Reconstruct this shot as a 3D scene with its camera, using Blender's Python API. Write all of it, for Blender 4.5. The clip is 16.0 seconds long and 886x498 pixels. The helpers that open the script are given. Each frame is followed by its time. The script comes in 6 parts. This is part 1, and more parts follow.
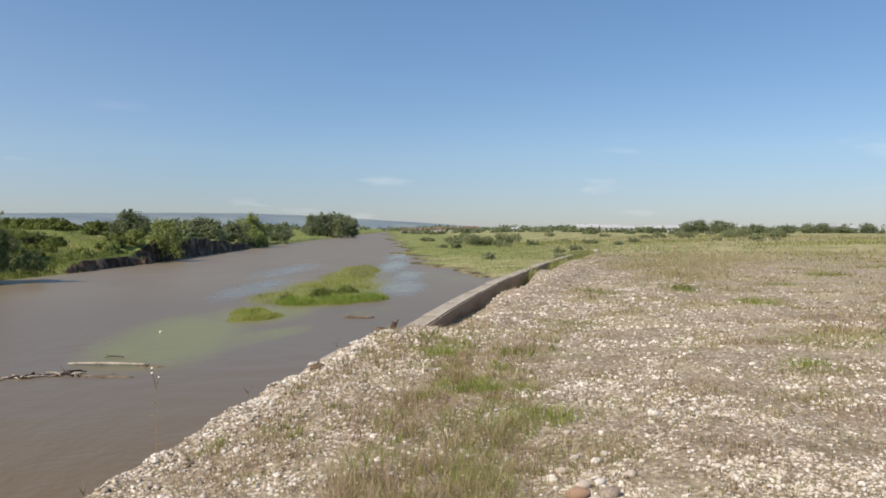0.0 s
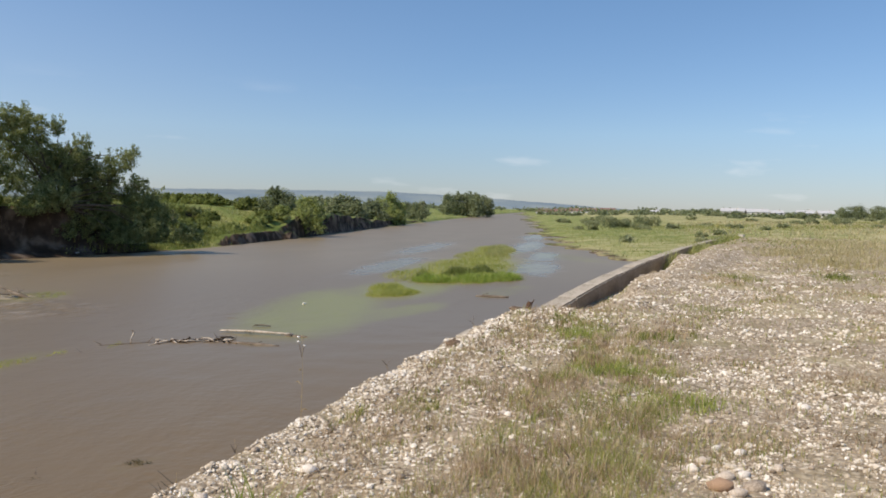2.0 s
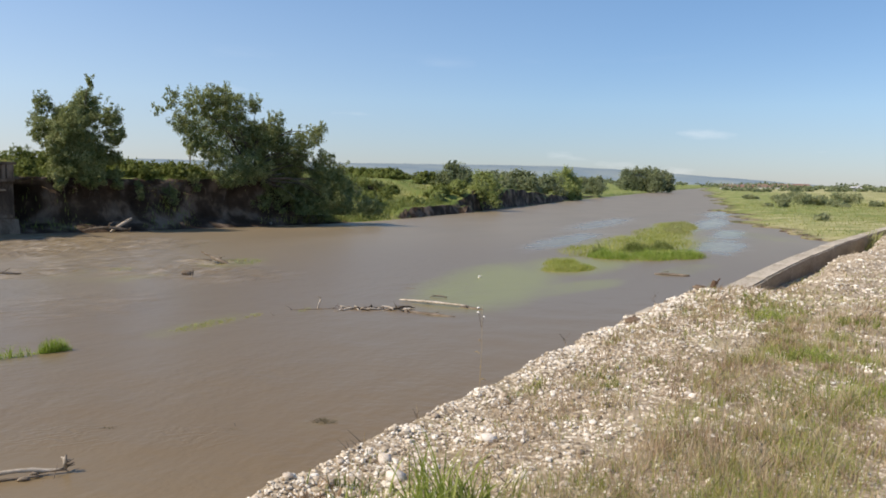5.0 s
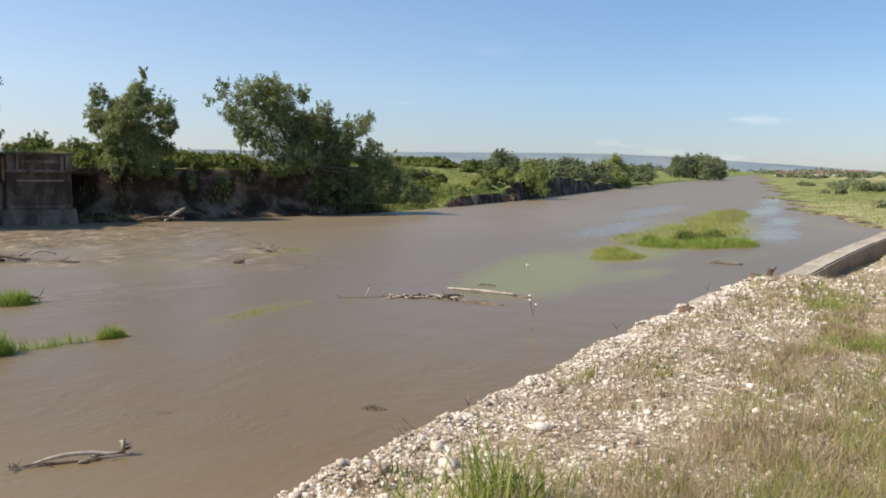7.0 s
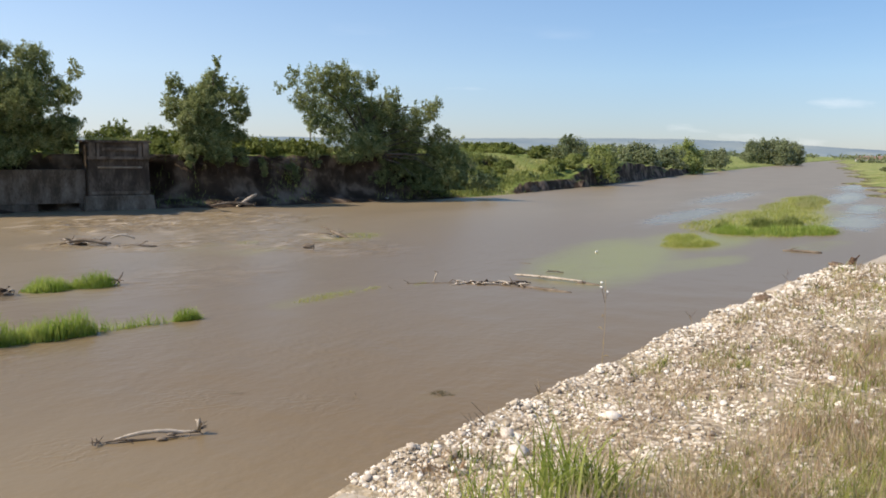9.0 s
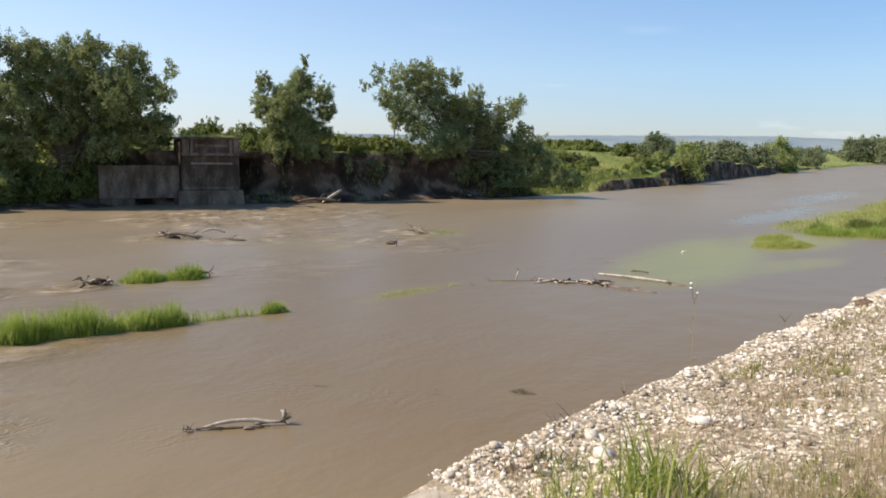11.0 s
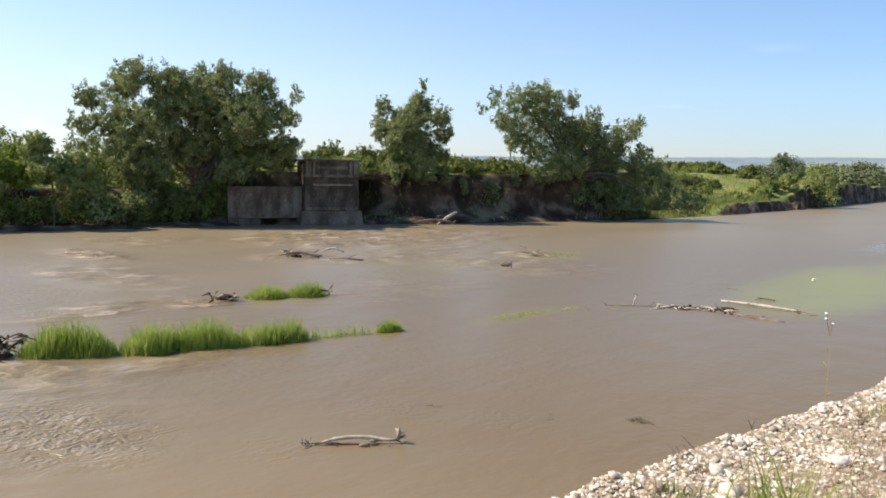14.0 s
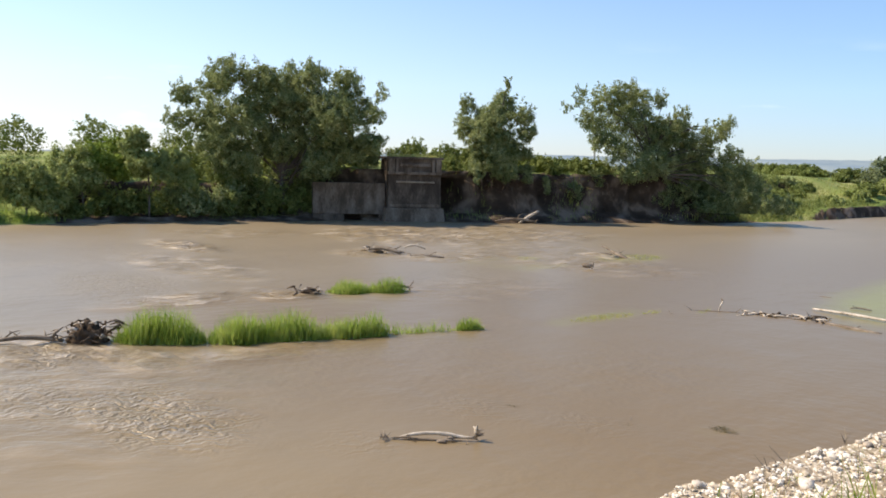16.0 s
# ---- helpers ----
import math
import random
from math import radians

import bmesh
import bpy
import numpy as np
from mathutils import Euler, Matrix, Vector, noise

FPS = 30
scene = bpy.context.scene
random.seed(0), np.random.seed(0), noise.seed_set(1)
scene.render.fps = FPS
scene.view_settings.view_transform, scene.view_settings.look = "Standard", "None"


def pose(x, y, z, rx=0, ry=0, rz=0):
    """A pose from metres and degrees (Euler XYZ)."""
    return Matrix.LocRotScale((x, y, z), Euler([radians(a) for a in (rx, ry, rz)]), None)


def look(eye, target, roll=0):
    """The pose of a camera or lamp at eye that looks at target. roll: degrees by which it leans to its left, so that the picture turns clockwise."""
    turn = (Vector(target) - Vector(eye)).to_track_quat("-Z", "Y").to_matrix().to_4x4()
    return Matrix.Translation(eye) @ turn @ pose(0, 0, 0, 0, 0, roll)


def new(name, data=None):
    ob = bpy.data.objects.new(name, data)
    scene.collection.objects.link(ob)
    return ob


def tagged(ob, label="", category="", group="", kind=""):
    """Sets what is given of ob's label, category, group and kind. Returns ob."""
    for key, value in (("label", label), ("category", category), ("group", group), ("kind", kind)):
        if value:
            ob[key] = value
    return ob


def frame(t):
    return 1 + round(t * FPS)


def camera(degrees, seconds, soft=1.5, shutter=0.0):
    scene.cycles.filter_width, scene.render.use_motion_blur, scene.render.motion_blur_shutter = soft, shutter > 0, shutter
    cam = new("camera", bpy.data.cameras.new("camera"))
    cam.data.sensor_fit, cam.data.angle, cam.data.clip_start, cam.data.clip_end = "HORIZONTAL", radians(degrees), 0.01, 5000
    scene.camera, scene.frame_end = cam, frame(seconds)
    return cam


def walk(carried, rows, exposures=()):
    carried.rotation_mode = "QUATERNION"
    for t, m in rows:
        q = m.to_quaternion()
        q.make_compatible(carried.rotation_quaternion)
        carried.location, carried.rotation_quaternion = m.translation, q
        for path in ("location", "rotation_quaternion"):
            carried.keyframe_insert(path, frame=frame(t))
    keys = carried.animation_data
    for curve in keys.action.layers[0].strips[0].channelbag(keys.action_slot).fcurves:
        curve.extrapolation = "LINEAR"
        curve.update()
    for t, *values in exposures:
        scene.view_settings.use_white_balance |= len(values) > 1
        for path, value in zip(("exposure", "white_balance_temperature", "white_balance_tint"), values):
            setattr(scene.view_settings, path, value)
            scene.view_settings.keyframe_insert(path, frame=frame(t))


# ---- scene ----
cam = camera(56.73, 16.0, soft=1.8)
PATH = [
    (0.0, (0.000, 0.000, 3.800), (-0.0000, 9.9969, 3.5503), 0.13),
    (0.5, (-0.008, 0.002, 3.796), (-0.5991, 9.9780, 3.4433), -0.04),
    (1.0, (-0.016, 0.004, 3.791), (-0.9942, 9.9470, 3.3629), 0.22),
    (1.5, (-0.025, 0.007, 3.787), (-1.2986, 9.9151, 3.3245), 0.69),
    (2.0, (-0.034, 0.011, 3.783), (-1.6620, 9.8646, 3.2755), 1.12),
    (2.5, (-0.044, 0.015, 3.778), (-2.0728, 9.7897, 3.1941), 1.01),
    (3.0, (-0.054, 0.020, 3.774), (-2.3771, 9.7283, 3.1854), 1.13),
    (3.5, (-0.064, 0.025, 3.770), (-2.6436, 9.6660, 3.1458), 1.27),
    (4.0, (-0.074, 0.030, 3.766), (-3.0602, 9.5432, 3.0027), 2.69),
    (4.5, (-0.085, 0.035, 3.763), (-3.4480, 9.4160, 2.9296), 2.16),
    (7.0, (-0.138, 0.063, 3.746), (-4.3082, 9.0958, 2.7371), 0.98),
    (7.5, (-0.148, 0.068, 3.743), (-4.3685, 9.0631, 2.6117), 1.02),
    (8.0, (-0.158, 0.073, 3.741), (-4.5286, 8.9897, 2.5611), 0.75),
    (8.5, (-0.168, 0.077, 3.738), (-4.7742, 8.8733, 2.5487), 1.19),
    (9.0, (-0.178, 0.081, 3.736), (-5.0567, 8.7291, 2.5490), 0.79),
    (11.5, (-0.219, 0.091, 3.730), (-6.0686, 8.1006, 2.4552), 1.52),
    (12.0, (-0.225, 0.091, 3.730), (-6.2384, 7.9753, 2.4375), 1.93),
    (12.5, (-0.231, 0.089, 3.730), (-6.5463, 7.7534, 2.5577), 1.20),
    (13.0, (-0.236, 0.087, 3.731), (-6.7157, 7.6342, 2.7083), 1.20),
    (13.5, (-0.240, 0.083, 3.732), (-6.8423, 7.5262, 2.7277), 1.31),
    (14.0, (-0.243, 0.078, 3.733), (-7.0484, 7.3380, 2.7408), 0.93),
    (14.5, (-0.246, 0.072, 3.734), (-7.2425, 7.1536, 2.7888), 1.51),
    (15.0, (-0.247, 0.064, 3.736), (-7.3906, 7.0000, 2.8038), 1.62),
    (15.5, (-0.248, 0.055, 3.739), (-7.5521, 6.8157, 2.7680), 1.54),
    (16.0, (-0.247, 0.045, 3.742), (-7.7259, 6.6018, 2.7061), 1.72),
]
EXPOSURES = [(0.0, -0.20, 6650, 12), (3.5, -0.04, 6650, 12), (7.0, 0.11, 6700, 12), (9.0, 0.19, 6720, 12), (12.5, 0.34, 6740, 12), (16.0, 0.50, 6750, 12)]
walk(cam, [(t, look(eye, target, roll)) for t, eye, target, roll in PATH], EXPOSURES)

# ---- light ----
SUN_AZ, SUN_EL = 131.0, 46.0  # degrees, anticlockwise from +y; above the horizon
world = bpy.data.worlds.new("world")
scene.world = world
world.use_nodes = True
wn, wl = world.node_tree.nodes, world.node_tree.links
wn.clear()
sky = wn.new("ShaderNodeTexSky")
sky.sky_type, sky.sun_disc = "NISHITA", False
sky.sun_elevation, sky.sun_rotation = radians(SUN_EL), radians(-SUN_AZ)
sky.air_density, sky.dust_density, sky.ozone_density = 1.0, 0.12, 2.5
wbg, wout = wn.new("ShaderNodeBackground"), wn.new("ShaderNodeOutputWorld")
wbg.inputs["Strength"].default_value = 0.122
wl.new(wbg.outputs[0], wout.inputs[0])
# thin cloud wisps low over the horizon
wtc, wsep = wn.new("ShaderNodeTexCoord"), wn.new("ShaderNodeSeparateXYZ")
wl.new(wtc.outputs["Generated"], wsep.inputs[0])
wmap = wn.new("ShaderNodeMapping")
wmap.inputs["Scale"].default_value = (1.0, 1.0, 4.5)
wl.new(wtc.outputs["Generated"], wmap.inputs[0])
wnoise = wn.new("ShaderNodeTexNoise")
wnoise.inputs["Scale"].default_value, wnoise.inputs["Detail"].default_value = 7.0, 6.0
wl.new(wmap.outputs[0], wnoise.inputs[0])
wramp = wn.new("ShaderNodeMapRange")
wramp.inputs["From Min"].default_value, wramp.inputs["From Max"].default_value = 0.615, 1.0
wl.new(wnoise.outputs[0], wramp.inputs[0])
wband = wn.new("ShaderNodeMapRange")
wband.inputs["From Min"].default_value, wband.inputs["From Max"].default_value = 0.15, 0.04
wl.new(wsep.outputs[2], wband.inputs[0])
wmul = wn.new("ShaderNodeMath")
wmul.operation = "MULTIPLY"
wl.new(wramp.outputs[0], wmul.inputs[0]), wl.new(wband.outputs[0], wmul.inputs[1])
wmix = wn.new("ShaderNodeMix")
wmix.data_type = "RGBA"
wtint = wn.new("ShaderNodeMix")
wtint.data_type, wtint.blend_type = "RGBA", "MULTIPLY"
wtint.inputs[0].default_value = 1.0
wl.new(sky.outputs[0], wtint.inputs[6])
whaze = wn.new("ShaderNodeMapRange")
whaze.inputs["From Min"].default_value, whaze.inputs["From Max"].default_value = 0.30, 0.0
wl.new(wsep.outputs[2], whaze.inputs[0])
wcol = wn.new("ShaderNodeMix")
wcol.data_type = "RGBA"
wcol.inputs[6].default_value, wcol.inputs[7].default_value = (0.78, 0.955, 1.08, 1), (0.69, 0.765, 0.95, 1)
wl.new(whaze.outputs[0], wcol.inputs[0])
wlow = wn.new("ShaderNodeMapRange")
wlow.inputs["From Min"].default_value, wlow.inputs["From Max"].default_value = 0.09, 0.0
wl.new(wsep.outputs[2], wlow.inputs[0])
wcol2 = wn.new("ShaderNodeMix")
wcol2.data_type = "RGBA"
wcol2.inputs[7].default_value = (0.55, 0.64, 0.88, 1)
wl.new(wlow.outputs[0], wcol2.inputs[0]), wl.new(wcol.outputs[2], wcol2.inputs[6]), wl.new(wcol2.outputs[2], wtint.inputs[7])
# the sky grows brighter towards the sun
wdot, waur, wglow = wn.new("ShaderNodeVectorMath"), wn.new("ShaderNodeMapRange"), wn.new("ShaderNodeVectorMath")
wdot.operation, wglow.operation = "DOT_PRODUCT", "SCALE"
wdot.inputs[1].default_value = (-math.sin(radians(SUN_AZ)) * math.cos(radians(SUN_EL)), math.cos(radians(SUN_AZ)) * math.cos(radians(SUN_EL)), math.sin(radians(SUN_EL)))
waur.inputs["From Min"].default_value, waur.inputs["From Max"].default_value = -0.35, 0.55
waur.inputs["To Min"].default_value, waur.inputs["To Max"].default_value = 0.97, 1.20
wl.new(wtc.outputs["Generated"], wdot.inputs[0]), wl.new(wdot.outputs["Value"], waur.inputs[0])
wl.new(wtint.outputs[2], wglow.inputs[0]), wl.new(waur.outputs[0], wglow.inputs["Scale"])
wwhite, wamt, wlift = wn.new("ShaderNodeMapRange"), wn.new("ShaderNodeMath"), wn.new("ShaderNodeMix")
wwhite.inputs["From Min"].default_value, wwhite.inputs["From Max"].default_value = -0.25, 0.50
wwhite.inputs["To Max"].default_value = 0.50
wl.new(wdot.outputs["Value"], wwhite.inputs[0])
wamt.operation = "MULTIPLY"
wl.new(wwhite.outputs[0], wamt.inputs[0]), wl.new(whaze.outputs[0], wamt.inputs[1])
wlift.data_type = "RGBA"
wlift.inputs[7].default_value = (6.9, 7.1, 7.3, 1)
wl.new(wamt.outputs[0], wlift.inputs[0]), wl.new(wglow.outputs[0], wlift.inputs[6])
wl.new(wmul.outputs[0], wmix.inputs[0]), wl.new(wlift.outputs[2], wmix.inputs[6])
wmix.inputs[7].default_value = (8.5, 8.7, 9.0, 1)
wl.new(wmix.outputs[2], wbg.inputs[0])

sun = new("sun", bpy.data.lights.new("sun", "SUN"))
sun.data.energy, sun.data.angle, sun.data.color = 5.0, radians(0.53), (1.0, 0.885, 0.72)
a, h = radians(SUN_AZ), radians(SUN_EL)
sun.matrix_world = look((0, 0, 60), (math.sin(a) * math.cos(h) * 10, -math.cos(a) * math.cos(h) * 10, 60 - math.sin(h) * 10))


# ---- materials ----
def material(name, stops, scale=8.0, rough=0.9, bump=0.3, bump_scale=40.0, bump_dist=0.01, stretch=(1, 1, 1), island=0.0,
             obj_random=0.0, through_light=0.0, spec=0.3, coords="Object", detail=6.0):
    """Two noises (patches and grain) over a colour ramp, with bump; a share of random brightness by island or object."""
    m = bpy.data.materials.new(name)
    m.use_nodes = True
    nt = m.node_tree
    n, l = nt.nodes, nt.links
    p = n["Principled BSDF"]
    p.inputs["Roughness"].default_value = rough
    p.inputs["Specular IOR Level"].default_value = spec
    tc, mp = n.new("ShaderNodeTexCoord"), n.new("ShaderNodeMapping")
    mp.inputs["Scale"].default_value = stretch
    l.new(tc.outputs[coords], mp.inputs[0])
    big, fine = n.new("ShaderNodeTexNoise"), n.new("ShaderNodeTexNoise")
    big.inputs["Scale"].default_value, big.inputs["Detail"].default_value = scale, detail
    fine.inputs["Scale"].default_value, fine.inputs["Detail"].default_value = bump_scale, 4.0
    l.new(mp.outputs[0], big.inputs[0]), l.new(mp.outputs[0], fine.inputs[0])
    add = n.new("ShaderNodeMath")
    add.operation = "MULTIPLY_ADD"
    l.new(fine.outputs[0], add.inputs[0])
    add.inputs[1].default_value = 0.35
    l.new(big.outputs[0], add.inputs[2])
    fac = add.outputs[0]
    if island or obj_random:
        rnd = n.new("ShaderNodeNewGeometry") if island else n.new("ShaderNodeObjectInfo")
        r = n.new("ShaderNodeMath")
        r.operation = "MULTIPLY_ADD"
        l.new(rnd.outputs["Random Per Island" if island else "Random"], r.inputs[0])
        r.inputs[1].default_value = island or obj_random
        off = n.new("ShaderNodeMath")
        off.operation = "SUBTRACT"
        l.new(fac, off.inputs[0])
        off.inputs[1].default_value = (island or obj_random) / 2
        l.new(off.outputs[0], r.inputs[2])
        fac = r.outputs[0]
    ramp = n.new("ShaderNodeValToRGB")
    e = ramp.color_ramp.elements
    while len(e) < len(stops):
        e.new(0.5)
    for k, (pos, col) in enumerate(stops):
        e[k].position, e[k].color = pos, (*col, 1)
    l.new(fac, ramp.inputs[0])
    l.new(ramp.outputs[0], p.inputs["Base Color"])
    if bump:
        b = n.new("ShaderNodeBump")
        b.inputs["Strength"].default_value, b.inputs["Distance"].default_value = bump, bump_dist
        l.new(fine.outputs[0], b.inputs["Height"])
        l.new(b.outputs[0], p.inputs["Normal"])
    if through_light:
        t, mix = n.new("ShaderNodeBsdfTranslucent"), n.new("ShaderNodeMixShader")
        l.new(ramp.outputs[0], t.inputs[0])
        mix.inputs[0].default_value = through_light
        l.new(p.outputs[0], mix.inputs[1]), l.new(t.outputs[0], mix.inputs[2])
        l.new(mix.outputs[0], n["Material Output"].inputs[0])
    return m


def leaf(name, dark, mid, light, scale=0.35, rough=0.55, glow=0.45, at=(0.35, 0.62, 0.9), each=0.5):
    return material(name, [(at[0], dark), (at[1], mid), (at[2], light)], scale, rough, 0, 3.0, island=each, through_light=glow, spec=0.08)


LEAF_POPLAR = leaf("leaf_poplar", (0.132, 0.162, 0.057), (0.245, 0.282, 0.112), (0.395, 0.420, 0.205), 1.1, 0.7, 0.40, (0.42, 0.66, 0.92), 0.34)
LEAF_WILLOW = leaf("leaf_willow", (0.175, 0.215, 0.060), (0.285, 0.330, 0.108), (0.410, 0.450, 0.185), 1.1, 0.7, 0.42, (0.42, 0.66, 0.92), 0.34)
LEAF_LIME = leaf("leaf_lime", (0.140, 0.200, 0.030), (0.235, 0.310, 0.055), (0.345, 0.415, 0.105), 1.1, 0.7, 0.45, (0.42, 0.66, 0.92), 0.34)
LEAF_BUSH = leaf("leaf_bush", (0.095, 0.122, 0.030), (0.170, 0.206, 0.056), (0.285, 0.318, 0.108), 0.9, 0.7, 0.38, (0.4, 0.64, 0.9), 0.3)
# marsh and far leaves: paler and greyer, aerial haze mixed into the colour
LEAF_PALE = leaf("leaf_pale", (0.205, 0.235, 0.115), (0.310, 0.335, 0.170), (0.420, 0.435, 0.245))
LEAF_FAR_HAZE = leaf("leaf_far_haze", (0.135, 0.168, 0.080), (0.205, 0.238, 0.125), (0.295, 0.318, 0.185), 0.5, 0.8, 0.35, (0.4, 0.64, 0.9), 0.3)
GRASS_GREEN = leaf("grass_green", (0.195, 0.245, 0.045), (0.325, 0.380, 0.085), (0.460, 0.490, 0.150), 0.8, 0.55, 0.5)
GRASS_RIVER = leaf("grass_river", (0.165, 0.245, 0.036), (0.285, 0.385, 0.070), (0.430, 0.490, 0.140), 1.6, 0.6, 0.5, each=0.35)
GRASS_ISLAND = leaf("grass_island", (0.240, 0.285, 0.060), (0.375, 0.415, 0.105), (0.530, 0.520, 0.205), 0.35, 0.6, 0.5, each=0.35)
GRASS_TAN = leaf("grass_tan", (0.330, 0.290, 0.130), (0.480, 0.415, 0.225), (0.620, 0.545, 0.350), 0.3, 0.7, 0.4, each=0.4)
GRASS_MARSH = leaf("grass_marsh", (0.250, 0.285, 0.075), (0.365, 0.385, 0.130), (0.500, 0.480, 0.230), 0.15, 0.55, 0.5)
GRASS_DRY = leaf("grass_dry", (0.32, 0.245, 0.125), (0.51, 0.400, 0.235), (0.68, 0.560, 0.380), 1.2, 0.7)
GRASS_OLIVE = leaf("grass_olive", (0.190, 0.220, 0.046), (0.325, 0.340, 0.098), (0.480, 0.460, 0.190), 1.0, 0.65, 0.5)
WEED_RED = leaf("weed_red", (0.27, 0.180, 0.105), (0.42, 0.305, 0.195), (0.57, 0.455, 0.32), 2.0, 0.7)
WEED_WET = leaf("weed_wet", (0.060, 0.060, 0.030), (0.105, 0.100, 0.050), (0.160, 0.150, 0.080))
PETAL = material("petal", [(0.3, (0.75, 0.74, 0.68)), (0.9, (0.86, 0.85, 0.8))], 20, 0.6, 0)
PETAL_YELLOW = material("petal_yellow", [(0.3, (0.7, 0.48, 0.03)), (0.9, (0.8, 0.6, 0.06))], 20, 0.6, 0)
STONE = material("stone", [(0.24, (0.19, 0.145, 0.100)), (0.46, (0.44, 0.365, 0.265)), (0.70, (0.65, 0.565, 0.445)), (1.0, (0.82, 0.76, 0.66))],
                 6.0, 0.8, 0.25, 60.0, 0.004, island=0.8)
STONE_OWN = material("stone_single", [(0.25, (0.24, 0.185, 0.13)), (0.5, (0.44, 0.365, 0.28)), (0.72, (0.59, 0.51, 0.42)), (1.0, (0.76, 0.70, 0.61))],
                     6.0, 0.8, 0.3, 60.0, 0.004, obj_random=0.7)
STONE_RUST = material("stone_rust", [(0.3, (0.27, 0.165, 0.10)), (0.9, (0.42, 0.285, 0.185))], 9.0, 0.85, 0.3, 60.0, 0.004)
CONCRETE = material("concrete", [(0.36, (0.15, 0.120, 0.085)), (0.52, (0.33, 0.280, 0.210)), (0.68, (0.50, 0.435, 0.340)), (0.9, (0.66, 0.600, 0.500))], 1.2, 0.95, 0.6, 16.0, 0.012, stretch=(1, 0.3, 1), detail=9.0)
# weathered concrete of abutment and wing wall, shade put into its darker tones
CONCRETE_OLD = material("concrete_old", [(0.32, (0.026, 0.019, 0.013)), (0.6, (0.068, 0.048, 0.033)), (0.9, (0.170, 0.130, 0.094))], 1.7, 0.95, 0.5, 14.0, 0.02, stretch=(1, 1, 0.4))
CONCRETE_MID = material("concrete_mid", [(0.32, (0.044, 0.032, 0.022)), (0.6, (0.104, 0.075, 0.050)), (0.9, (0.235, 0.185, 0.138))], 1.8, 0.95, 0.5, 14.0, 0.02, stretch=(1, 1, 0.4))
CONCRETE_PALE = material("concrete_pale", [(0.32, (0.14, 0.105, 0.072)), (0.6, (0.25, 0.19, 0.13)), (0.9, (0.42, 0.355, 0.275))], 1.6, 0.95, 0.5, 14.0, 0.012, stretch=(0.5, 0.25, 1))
BARK = material("bark", [(0.3, (0.055, 0.045, 0.035)), (0.9, (0.16, 0.135, 0.105))], 3.0, 0.95, 0.6, 20.0, 0.02, stretch=(1, 1, 0.25))
BARK_PALE = material("bark_pale", [(0.3, (0.30, 0.28, 0.23)), (0.9, (0.55, 0.52, 0.45))], 3.0, 0.9, 0.4, 20.0, 0.01, stretch=(1, 1, 0.4))
DRIFT = material("driftwood", [(0.3, (0.055, 0.040, 0.027)), (0.6, (0.135, 0.105, 0.075)), (0.9, (0.26, 0.215, 0.165))], 4.0, 0.9, 0.5, 30.0, 0.01)
DRIFT_PALE = material("driftwood_pale", [(0.34, (0.16, 0.130, 0.095)), (0.55, (0.34, 0.29, 0.225)), (0.9, (0.58, 0.51, 0.42))], 9.0, 0.85, 0.4, 30.0, 0.008)
RUST = material("rust", [(0.3, (0.045, 0.026, 0.017)), (0.9, (0.13, 0.075, 0.045))], 12, 0.9, 0.5, 50, 0.004)
PLASTER = material("plaster", [(0.3, (0.50, 0.49, 0.47)), (0.9, (0.66, 0.65, 0.62))], 0.4, 0.9, 0)
ROOFING = material("roofing", [(0.3, (0.42, 0.42, 0.42)), (0.9, (0.56, 0.56, 0.56))], 0.5, 0.6, 0)
ROOFING_RED = material("roofing_red", [(0.3, (0.17, 0.105, 0.08)), (0.9, (0.25, 0.16, 0.125))], 0.5, 0.8, 0)
GLASS_DARK = material("window_glass", [(0.3, (0.03, 0.035, 0.04)), (0.9, (0.05, 0.055, 0.06))], 1, 0.1, 0, spec=0.5)
# the far ridges' blue aerial haze is put into their base colour
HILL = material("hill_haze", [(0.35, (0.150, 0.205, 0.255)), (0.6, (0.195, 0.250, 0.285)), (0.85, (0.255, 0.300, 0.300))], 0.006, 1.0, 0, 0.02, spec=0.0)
MUD = material("mud", [(0.3, (0.030, 0.021, 0.014)), (0.6, (0.070, 0.050, 0.034)), (0.9, (0.14, 0.105, 0.075))], 5.0, 1.0, 0.9, 25, 0.03, spec=0.05)
MUD_DRY = material("mud_dry", [(0.3, (0.075, 0.048, 0.030)), (0.6, (0.150, 0.102, 0.066)), (0.9, (0.27, 0.205, 0.145))], 7.0, 1.0, 0.8, 30, 0.02, spec=0.1)


